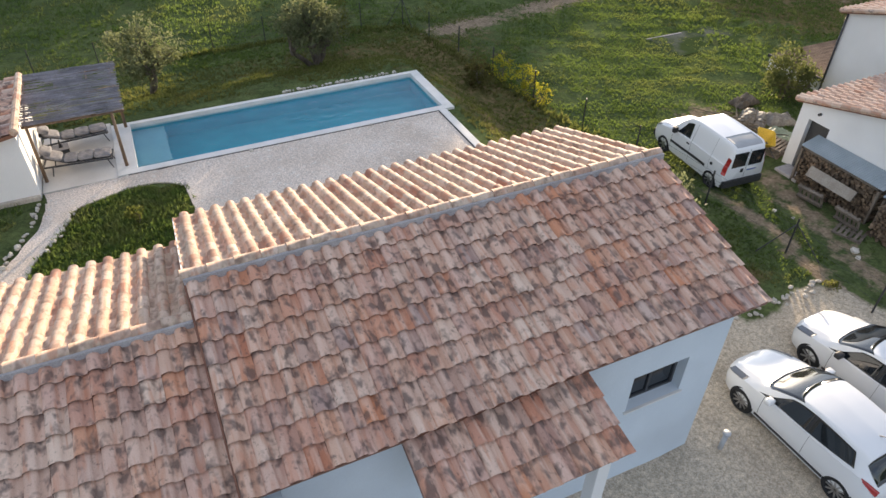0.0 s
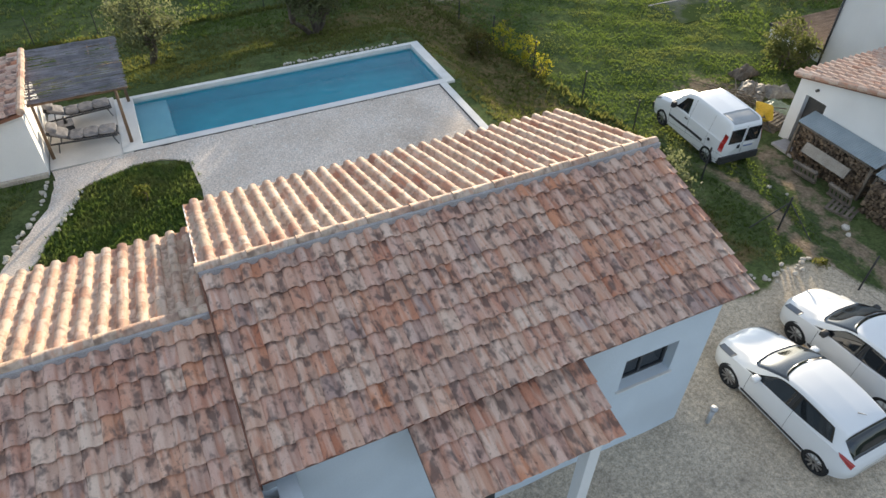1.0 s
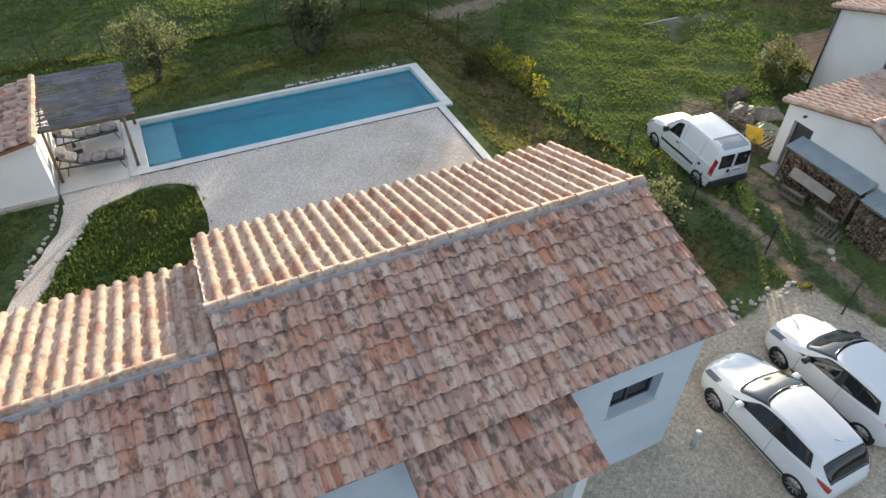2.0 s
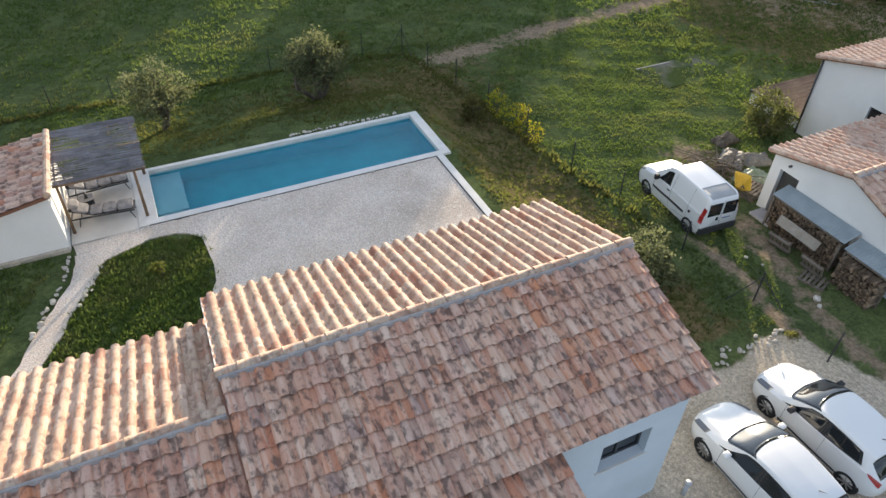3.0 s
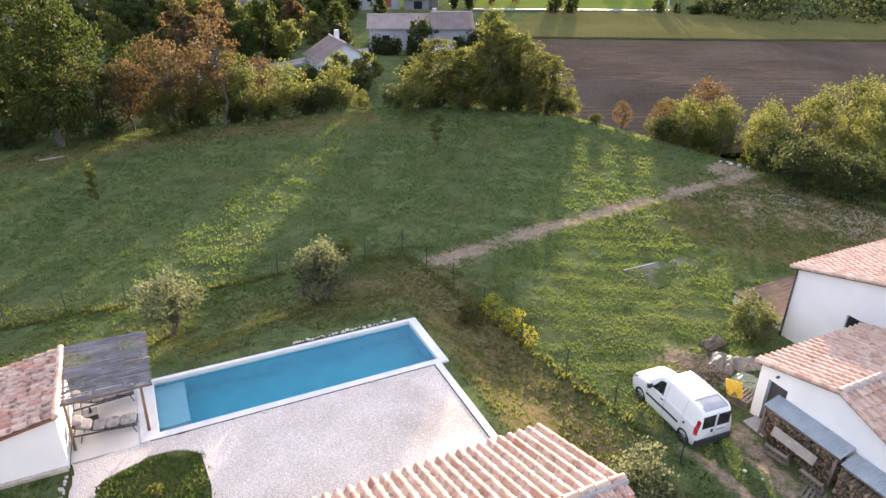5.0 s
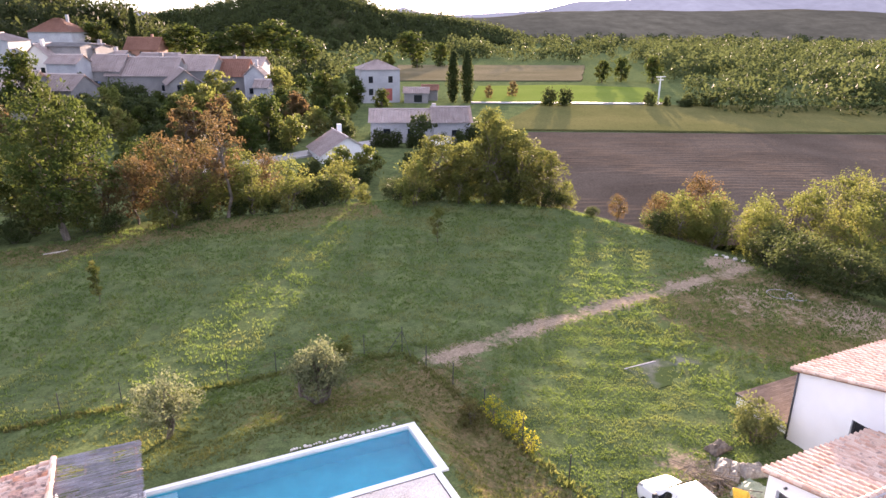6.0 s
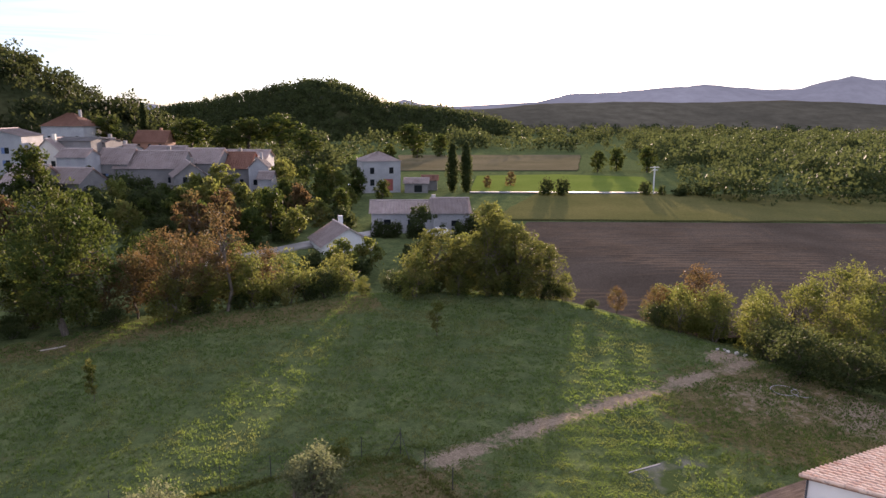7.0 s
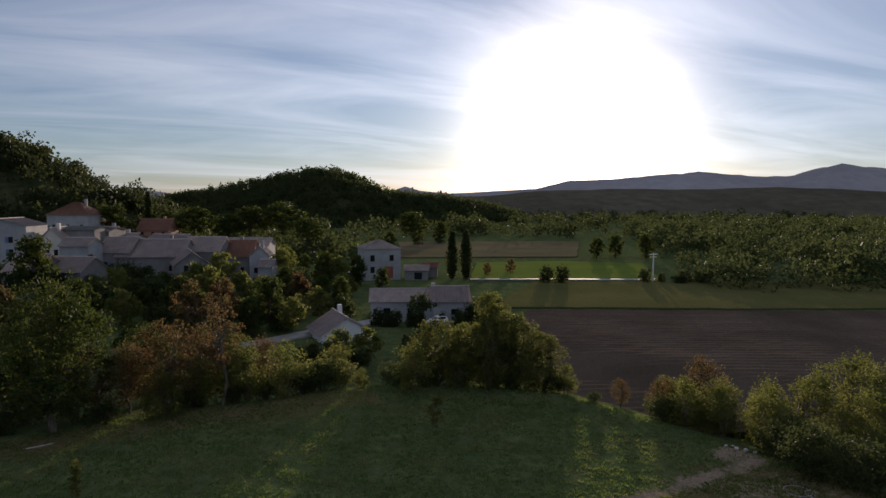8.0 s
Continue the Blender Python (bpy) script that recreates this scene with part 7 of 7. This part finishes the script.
VILLAGE = [
    # side, depth, turn, width, deep, height, rise, base, wall, roof, storeys, label
    (-93.1, 136.5, -84, 9, 9.8, 6.5, 1.3, 6.2, M_palewall, M_oldroof, 2, "white two-storey village house with small windows"),
    (-106.5, 190, 0, 11.9, 10, 4.7, 3.4, 8.9, M_palewall, M_redroof, 1, "white round-cornered house under the pine slope"),
    (-86.5, 140, 0, 5.9, 8, 3.3, 2.2, 5.5, M_plaster_warm, M_oldroof, 1, "cream village house with tiled roof"),
    (-83, 141, -84, 8, 4.4, 4.1, 2.1, 5.8, M_plaster_warm, M_oldroof, 1, "cream gabled village house"),
    (-77.1, 141, 0, 7.5, 8, 6, 0.5, 5.5, M_greywall, M_greywall, 2, "tall grey village house with a flat roof"),
    (-74.7, 146, 0, 3.8, 8, 5.9, 0.7, 5.1, M_greywall, M_oldroof, 1, "narrow grey village house behind the tall one"),
    (-73.5, 133, 0, 5.7, 6, 6.5, 1.4, 2.2, M_palewall, M_oldroof, 2, "pale blue-white village house with low roof and skylights"),
    (-75.2, 152, 0, 8.7, 8, 4.3, 1.1, 4.6, M_palewall, M_oldroof, 1, "low pale village house with grey roof"),
    (-68.6, 139, 0, 6.6, 9, 3.9, 2.8, 3.1, M_greywall, M_oldroof, 1, "small village house with dark brown roof"),
    (-61.1, 139, 4, 13.5, 11, 3.7, 3.2, 2.4, M_greywall, M_oldroof, 2, "wide stone village house with pale tiled roof"),
    (-69.6, 168, 0, 9.1, 8, 4.5, 1.1, 3.3, M_greywall, M_oldroof, 1, "long low roof in the village core"),
    (-54.6, 135.5, -64, 9, 6.5, 4.5, 2.5, 0.6, M_greywall, M_oldroof, 2, "gabled stone house at the front of the village"),
    (-52.9, 146, 0, 8.2, 10, 5.2, 2.8, 1.5, M_greywall, M_oldroof, 1, "stone village house with pale tiled roof"),
    (-48.6, 150, 0, 11.5, 9, 6.8, 3.2, -1.5, M_greywall, M_redroof, 2, "village house with red tiled roof"),
    (-48.7, 162, 0, 12.9, 8, 5.6, 1.7, 1.1, M_palewall, M_oldroof, 1, "pale village house behind the red roof"),
    (-42.7, 150, -80, 8, 4.2, 7, 2.1, -1.2, M_palewall, M_oldroof, 2, "narrow pale gabled village house with blue shutter"),
    (-37.8, 143, 0, 2.8, 5, 4.8, 1.3, -1.2, M_palewall, M_oldroof, 1, "lean-to beside the pale gabled house"),
    (-71.9, 113, 0, 5.9, 9, 2, 2.8, 3.5, M_greywall, M_oldroof, 1, "dark roofed house behind the trees"),
    (-67.4, 117, -6, 8, 8, 2.8, 2.2, 2.5, M_greywall, M_oldroof, 1, "low tiled house behind garden trees"),
    (-88.8, 205, 0, 9.7, 8, 2.5, 3.1, 6.1, M_redroof, M_redroof, 1, "reddish house among the trees above the village"),
    (-34.6, 82, 8, 8, 8, 1.8, 2.5, -4.1, M_plaster_warm, M_redroof, 1, "red roofed house half hidden by trees"),
]
for i, (sd, dp, tn, w, d, h, rise, base, wm, rm, st, lab) in enumerate(VILLAGE):
    ops_ = []
    for s in range(st):
        z = 0.5 + 2.5 * s
        if z + 1.3 > h: continue
        shut = "blue" if i % 4 == 0 else ""
        if tn < -50: ops_ += [("s", d * f, z, 0.8, 1.2, shut) for f in (0.32, 0.7)]
        else: ops_ += win_row(2 + (w > 8.5), w, z, 0.8, 1.2, shut)
    cottage("village_house", sd, dp, tn, w, d, h, rise, base, wm, rm, lab, ops_, chimney=w * 0.2 if i % 2 else None, hip=(i == 1))


def hill(name, rows, material, label, seed, rough=1.0, cat="hill"):
    """A far hill or ridge: rows of (degrees right of the valley's way, distance, crest height, half depth)."""
    nu, nv = 90, 22
    A = np.array(rows, float)
    verts, faces = [], []
    for i in range(nu + 1):
        az = A[0, 0] + (A[-1, 0] - A[0, 0]) * i / nu
        D, H, W = (np.interp(az, A[:, 0], A[:, k]) for k in (1, 2, 3))
        for j in range(nv + 1):
            q = j / nv * 2 - 1
            prof = math.cos(q * math.pi / 2) ** 1.25
            dd = D + q * W
            sx, sy = ahead(dd * math.tan(radians(az)), dd)
            nz = noise.noise(Vector((sx * 0.02, sy * 0.02, seed))) * 0.10 + noise.noise(Vector((sx * 0.09, sy * 0.09, seed))) * 0.03 * rough
            verts.append((sx, sy, VZ - 3 + (H - VZ + 3) * prof * (1 + nz * (1 - 0.5 * prof))))
    k = nv + 1
    for i in range(nu):
        for j in range(nv):
            faces.append((i * k + j, (i + 1) * k + j, (i + 1) * k + j + 1, i * k + j + 1))
    o = raw(name, verts, faces, material, None, True)
    tagged(o, label, cat, kind="structure")
    return np.array(verts).reshape(nu + 1, nv + 1, 3)


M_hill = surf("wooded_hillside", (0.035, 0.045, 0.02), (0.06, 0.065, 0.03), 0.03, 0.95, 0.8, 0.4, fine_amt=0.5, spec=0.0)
# ridge and mountains: aerial haze put into the base colour, paler with distance
M_ridge_haze = surf("hazed_wooded_ridge", (0.105, 0.095, 0.07), (0.14, 0.125, 0.09), 0.006, 0.95, 0.6, 0.05, fine_amt=0.3, spec=0.0)
M_mount_haze = surf("hazed_mountain", (0.30, 0.285, 0.30), (0.36, 0.34, 0.355), 0.003, 0.95, 0.4, 0.02, fine_amt=0.15, spec=0.0)
hill("village_slope", [(-60, 200, 20, 110), (-46, 190, 15, 100), (-38, 185, 10.5, 92), (-33, 180, 7.5, 88), (-28, 176, 4.5, 80), (-22, 172, 1.0, 66), (-17, 168, -2.5, 46), (-13, 166, -4.2, 30)], M_strip, "grassy slope on which the village stands", 2.2, 0.3)
left_hill = hill("pine_hill", [(-60, 250, 66, 90), (-45, 250, 54, 90), (-37, 250, 42, 85), (-33.3, 250, 37.4, 80), (-31.3, 250, 32.7, 78), (-29.1, 255, 26.1, 75), (-26.9, 260, 21.6, 66), (-24.6, 270, 17.4, 56), (-22.6, 280, 12.5, 46), (-19.5, 290, -2, 40)], M_hill, "pine-covered hillside above the village", 3.1)
mid_hill = hill("wooded_hill", [(-25.5, 640, -2, 80), (-22.2, 640, 15, 100), (-19.2, 640, 21.1, 120), (-16.1, 640, 27.2, 140), (-13.3, 635, 35.5, 150), (-11.2, 630, 39.9, 160), (-9.1, 630, 40.6, 160), (-7.2, 635, 34.8, 150), (-4.3, 640, 19.7, 130), (-1.9, 650, 17.7, 120), (0.5, 660, 15.1, 110), (4, 690, 9, 100), (7, 700, -2, 80)], M_hill, "dark wooded conical hill beyond the valley", 5.7)
hill("valley_ridge", [(-9, 900, 14, 160), (-4.3, 900, 24.3, 180), (0.1, 920, 23.2, 200), (4, 930, 23.5, 220), (8.8, 950, 31.2, 240), (15.3, 980, 34.7, 250), (21.9, 1000, 34.8, 260), (27.2, 1000, 38.7, 260), (30.9, 980, 36.2, 260), (34, 970, 32.2, 250), (45, 940, 30, 240)], M_ridge_haze, "long wooded ridge closing the valley", 8.2)
hill("mountain", [(-8, 3000, 10, 300), (-5, 3000, 42, 300), (-4.3, 3000, 51, 300), (-3.1, 3000, 76.8, 300), (-1.7, 3000, 56.8, 300), (1, 3000, 44.7, 300), (4, 3000, 55.6, 300), (8.3, 2800, 63.6, 400), (10.7, 2800, 97.4, 400), (14.4, 2600, 99.2, 500), (18, 2600, 115.5, 500), (21.4, 2600, 129.5, 500), (25.2, 2600, 115, 500), (27.9, 2600, 113.6, 500), (29.8, 2600, 147.1, 500), (31.6, 2600, 163.1, 500), (33.9, 2600, 144, 500), (40, 2600, 110, 500), (48, 2600, 80, 500)], M_mount_haze, "mountains on the horizon with haze in their pale colour", 11.3, 0.6, "mountain")
hill("mountain", [(-26, 2400, 20, 200), (-24, 2400, 48, 200), (-22.8, 2400, 42, 200), (-20, 2400, 20, 200)], M_mount_haze, "small hill seen through the saddle with haze in its pale colour", 13.3, 0.6, "mountain")


def woods(name, places, sizes, leaf, label, seed, per=70, leafy=0.16):
    """Far trees past counting: each a clump of leaves over the ground, as one sheet of foliage."""
    rng = np.random.default_rng(seed)
    P, S = np.asarray(places, float), np.asarray(sizes, float)
    sub = 5
    C = np.repeat(P, sub, 0)
    SS = np.repeat(S, sub)
    C = C + rng.normal(size=C.shape) * (SS * 0.34)[:, None] * np.array((1, 1, 0.6)) + np.array((0, 0, 1)) * (SS * 0.62)[:, None]
    R = SS * rng.uniform(0.35, 0.6, len(SS))
    n = len(C) * (per // sub)
    c, r = np.repeat(C, per // sub, 0), np.repeat(R, per // sub)
    d = rng.normal(size=(n, 3)); d /= np.linalg.norm(d, axis=1)[:, None]
    p = c + d * (r * rng.uniform(0.5, 1, n))[:, None]
    a = rng.normal(size=(n, 3)); a /= np.linalg.norm(a, axis=1)[:, None]
    b = np.cross(a, rng.normal(size=(n, 3))); b /= np.linalg.norm(b, axis=1)[:, None]
    s = (r * leafy * 2.0 * rng.uniform(0.6, 1.4, n))[:, None]
    v = np.stack([p - a * s, p + b * s * 0.6, p + a * s, p - b * s * 0.6], 1).reshape(-1, 3)
    o = raw(name, v.tolist(), np.arange(4 * n).reshape(-1, 4).tolist(), leaf)
    return tagged(o, label, "woods", kind="stuff")


def on_hill(G, n, seed, lo=0.02, hi=0.98):
    rng = np.random.default_rng(seed)
    i, j = rng.uniform(0, G.shape[0] - 1.01, n), rng.uniform(0, (G.shape[1] - 1.01) * 0.56, n)
    i0, j0 = i.astype(int), j.astype(int)
    fi, fj = (i - i0)[:, None], (j - j0)[:, None]
    return G[i0, j0] * (1 - fi) * (1 - fj) + G[i0 + 1, j0] * fi * (1 - fj) + G[i0, j0 + 1] * (1 - fi) * fj + G[i0 + 1, j0 + 1] * fi * fj


rng = np.random.default_rng(9)
pl = on_hill(left_hill, 850, 21)
woods("pine_woods", pl, rng.uniform(3.5, 6.5, len(pl)), L_pine, "umbrella pines covering the near hillside", 22, 90, 0.12)
pl = on_hill(mid_hill, 1900, 23)
woods("hill_woods", pl, rng.uniform(4, 8, len(pl)), L_dark, "dark woods covering the conical hill", 24, 50, 0.15)


def scatter(n, seed, s0, s1, d0, d1, keep=None):
    r = np.random.default_rng(seed)
    s, d = r.uniform(s0, s1, n), r.uniform(d0, d1, n)
    if keep is not None:
        k = keep(s, d); s, d = s[k], d[k]
    return np.array([(*ahead(a, b), VZ) for a, b in zip(s, d)])


# thickets on the valley floor: right of the fields, hedgerows, and round the village
pl = scatter(1100, 31, 52, 360, 150, 460, lambda s, d: (s > 62 + (d - 150) * 0.22) & (s < 0.78 * d + 10))
woods("thicket", pl, np.random.default_rng(32).uniform(4.5, 8.5, len(pl)), L_dark, "rolling green thicket on the valley floor", 33, 205, 0.082)
pl = scatter(900, 34, -140, 420, 320, 760, lambda s, d: np.sin(d * 0.05 + 0.012 * s) > -0.1)
woods("hedgerow", pl, np.random.default_rng(35).uniform(5.0, 9.0, len(pl)), L_dark, "dark hedgerows across the valley", 36, 130, 0.11)
pl = scatter(200, 37, -190, -22, 205, 300)
pl[:, 2] += np.interp(pl[:, 0], [-140, -60, 20], [10, 5, 0])
woods("village_woods", pl, np.random.default_rng(38).uniform(4.0, 7.0, len(pl)), L_dark, "green trees behind the village", 39, 140, 0.11)

# single trees of the village and the valley, built lighter since they stay far off
fbroad = tree("tree", pose(*ahead(-20, 158), VZ), "olive-green broadleaf tree in the valley", "tree", 131, 7.5, 3.4, L_green, 60, 34, 0.30, 0.18, 0.25, "village trees", 2, 0.28, -0.02)
fwillow = tree("tree", pose(*ahead(-27, 150), VZ), "light green bushy tree between village houses", "tree", 132, 5.0, 2.8, L_yellow, 46, 34, 0.26, 0.10, 0.2, "village trees", 2, 0.32, -0.05)
fbush = tree("bush", pose(*ahead(-36, 116), VZ), "dark green garden bush by the village", "bush", 133, 3.6, 3.0, L_dark, 40, 36, 0.26, 0.10, 0.2, "village bushes", 2, 0.34, -0.05)
fautumn = tree("tree", pose(*ahead(-26, 122), VZ), "brownish autumn tree near the village", "tree", 134, 7.0, 3.0, L_autumn, 50, 30, 0.28, 0.14, 0.3, "village trees", 2, 0.28, 0.05)
VT = [(fbush, -16, 82, 0.8), (fwillow, -12.5, 82, 0.9), (fwillow, -9.5, 86, 0.8), (fbush, -10, 82, 0.6), (fbroad, -76, 126, 0.75), (fbush, -70, 122, 1.0), (fwillow, -47, 128, 1.25), (fbroad, -52, 124, 0.7), (fwillow, -40, 122, 1.0), (fbush, -36, 116, 1.2), (fwillow, -34, 128, 1.1), (fbroad, -30, 130, 0.75), (fautumn, -26, 122, 0.9), (fbush, -30, 112, 1.1), (fbroad, -24, 135, 0.7), (fwillow, -22, 118, 1.0), (fbush, 7.5, 116, 1.0), (fbush, 5.5, 112, 0.9), (fwillow, 10, 120, 0.8), (fbroad, -20, 158, 0.6), (fwillow, -27, 150, 1.0), (fbroad, -36, 175, 0.8), (fbroad, -62, 118, 0.6), (fbush, -64, 128, 0.9), (fbroad, -46, 80, 1.2), (fbroad, -36, 78, 0.8), (fautumn, -30, 76, 0.9), (fbush, -3, 88, 0.9), (fwillow, 3, 86, 0.9), (fbush, -44, 104, 1.0), (fbroad, -50, 112, 0.6), (fbush, -84, 128, 1.0), (fbroad, -10, 300, 1.2), (fbroad, 0, 310, 1.4), (fbroad, -20, 262, 1.1), (fautumn, 20, 185, 0.6), (fautumn, 13, 180, 0.5), (fbush, 62, 168, 0.9), (fbush, 60, 164, 0.7), (fbush, 66, 166, 1.0), (fbroad, 90, 190, 0.8), (fbroad, 56, 235, 1.0), (fbroad, 64, 240, 1.1), (fbroad, 74, 236, 1.2), (fbroad, -82, 118, 1.0), (fwillow, -77, 116, 1.1), (fbroad, -68, 114, 0.9), (fbush, -63, 112, 1.1), (fwillow, -58, 118, 1.2), (fbroad, -55, 100, 1.0), (fwillow, -50, 104, 1.1), (fbush, -47, 116, 1.2), (fbroad, -44, 112, 0.9), (fwillow, -41, 110, 1.0), (fbush, -39, 124, 1.1), (fbroad, -37, 100, 0.9), (fautumn, -34, 98, 0.9), (fwillow, -31, 104, 1.0), (fbroad, -28, 98, 0.8), (fbush, -25, 104, 1.0), (fwillow, -24, 112, 0.9), (fbroad, -19, 126, 0.8), (fbush, -17, 118, 1.0), (fwillow, -20, 140, 1.0), (fbroad, -33, 142, 0.8), (fbush, -37, 138, 1.1), (fbroad, -13, 150, 0.7), (fbroad, -70, 96, 1.1), (fautumn, -62, 94, 1.0), (fbroad, -80, 104, 1.2), (fbroad, 9, 104, 0.7), (fbroad, -88, 158, 1.0), (fbroad, -94, 170, 1.1), (fbroad, -72, 174, 1.0), (fbroad, -60, 178, 1.0), (fbroad, -50, 182, 1.0), (fwillow, -44, 190, 1.2)]
for i, (src, sd, dp, s) in enumerate(VT):
    x, y = ahead(sd, dp)
    base = VZ + 0.1 + float(np.interp(sd, [-100, -60, -40, -20], [5.5, 2.6, 0.4, 0.0])) * float(np.interp(dp, [85, 120], [0.1, 1]))
    copy_thing(src, pose(x, y, base, 0, 0, 53 * i % 360) @ Matrix.Scale(s, 4))


VILLAGE_FRONT = [
    # kind, side, depth, foot, size: crowns that stand between the houses
    (fbush, -61.7, 128, 1.0, 1.17), (fbush, -51.6, 120, -1.1, 1.20), (fwillow, -45.4, 124, -0.6, 1.14), (fwillow, -42.7, 130, 1.0, 1.11), (fbroad, -66.4, 108, 3.5, 0.95), (fbush, -62.8, 112, 1.1, 0.80), (fbush, -55.6, 108, 0.5, 1.08), (fwillow, -43.3, 112, -1.1, 1.03), (fbush, -54.5, 118, 0.3, 0.84), (fbush, -38.9, 138, -2.6, 0.91), (fwillow, -32.9, 120, -2.3, 0.95), (fbush, -30.8, 145, -1.4, 1.03), (fwillow, -35.6, 150, 1.1, 1.01), (fbush, -25.6, 125, -2.0, 1.00), (fwillow, -22.9, 150, -0.7, 1.01), (fbush, -3.0, 105, 0.5, 0.66), (fbroad, -26.1, 150, -1.4, 0.87), (fbroad, -10.6, 260, 3.6, 1.96), (fbroad, -54.1, 230, 5.6, 2.31), (fbroad, -64.3, 225, 5.7, 1.98), (fbroad, -68.7, 215, 5.2, 1.62), (fbroad, -79.6, 215, 6.2, 1.89), (fbroad, -43.4, 220, 3.7, 1.66), (fbroad, -90.7, 225, 6.9, 1.42), (fbroad, -99.1, 200, 8.5, 1.51),
    (fbush, -58.7, 130, 1.5, 0.85), (fbush, -52.1, 127, 0.1, 0.80), (fwillow, -40.9, 118, -0.3, 1.08), (fbush, -47.8, 129, 1.7, 0.74), (fbush, -67.9, 116, 2.2, 0.73), (fbush, -68.0, 106, 2.8, 0.91), (fwillow, -38.9, 128, -1.8, 0.98), (fautumn, -31.4, 96, -0.5, 0.82), (fautumn, -34.2, 90, -0.9, 0.90), (fbroad, -26.8, 104, -1.0, 0.78), (fwillow, -22.3, 100, -1.2, 0.76)]
for i, (src, sd, dp, foot, size) in enumerate(VILLAGE_FRONT):
    size *= 1.22
    copy_thing(src, pose(*ahead(sd, dp), foot - 0.1, 0, 0, 71 * i % 360) @ Matrix.Diagonal((size, size, size * (0.55 if dp > 190 else 1), 1)))


def cypress(sd, dp, h, seed, base=VZ):
    rng_ = np.random.default_rng(seed)
    x, y = ahead(sd, dp)
    t = thing("cypress", pose(x, y, base), "tall dark columnar cypress tree", "tree", "cypresses in the valley")
    bm = B(); rod(bm, (0, 0, -0.2), (0, 0, h * 0.8), 0.22, 0.05, 8); part("trunk", bm, M_bark, t, "", True)
    zz = rng_.uniform(0.04, 1, 90)
    pts = np.stack([rng_.normal(0, 0.25, 90), rng_.normal(0, 0.25, 90), zz * h], -1)
    v, f = leaf_cloud(rng_, pts, (h * 0.13) * np.sin(np.pi * np.clip(zz, 0.08, 0.97) ** 0.75) + 0.15, 40, 0.32, 1.6)
    raw("crown", v.tolist(), f.tolist(), L_dark, t)


cypress(3.3, 172, 12.2, 1, VZ + 0.4); cypress(6.9, 172, 12.6, 2, VZ + 0.4); cypress(-66.3, 126, 5.6, 3, 1.6); cypress(-94.4, 215, 8.5, 4, 11.6)
for sd, dp, s in ((-10.2, 108, 0.62), (-8.6, 107.4, 0.5), (-7.2, 107.8, 0.58), (-4.6, 107.6, 0.5), (-3.2, 107.4, 0.62), (0.6, 107.6, 0.5), (3.4, 107.8, 0.6), (26.4, 164, 1.0), (30.4, 164, 1.0), (52.0, 166, 0.85), (56.0, 166, 0.6)):
    x, y = ahead(sd, dp)
    copy_thing(fbush, pose(x, y, VZ + 0.1, 0, 0, sd * 9) @ Matrix.Diagonal((0.72 * s, 0.72 * s, 1.3 * s, 1)))
# power pole
x, y = ahead(55.2, 170)
pp = thing("power_pole", pose(x, y, VZ), "pale concrete power pole with two cross-arms", "pole")
bm = B(); rod(bm, (0, 0, 0), (0, 0, 7.2), 0.22, 0.15, 8); part("pole", bm, M_coping, pp)
for z in (6.9, 6.2):
    part("crossarm", box(B(), -1.5 if z > 6.5 else -0.9, 1.5 if z > 6.5 else 0.9, -0.08, 0.08, z, z + 0.16), M_coping, pp)
# parked cars by the lane, seen small
for sd, dp, rz in ((-2.0, 106, 10), (-24.0, 170, 60)):
    x, y = ahead(sd, dp)
    src = [o for o in bpy.data.objects if o.name.startswith("car") and o.parent is None and o.get("category") == "car"][0]
    copy_thing(src, pose(x, y, VZ + 0.4, 0, 0, rz))["label"] = "white car parked by a village house"
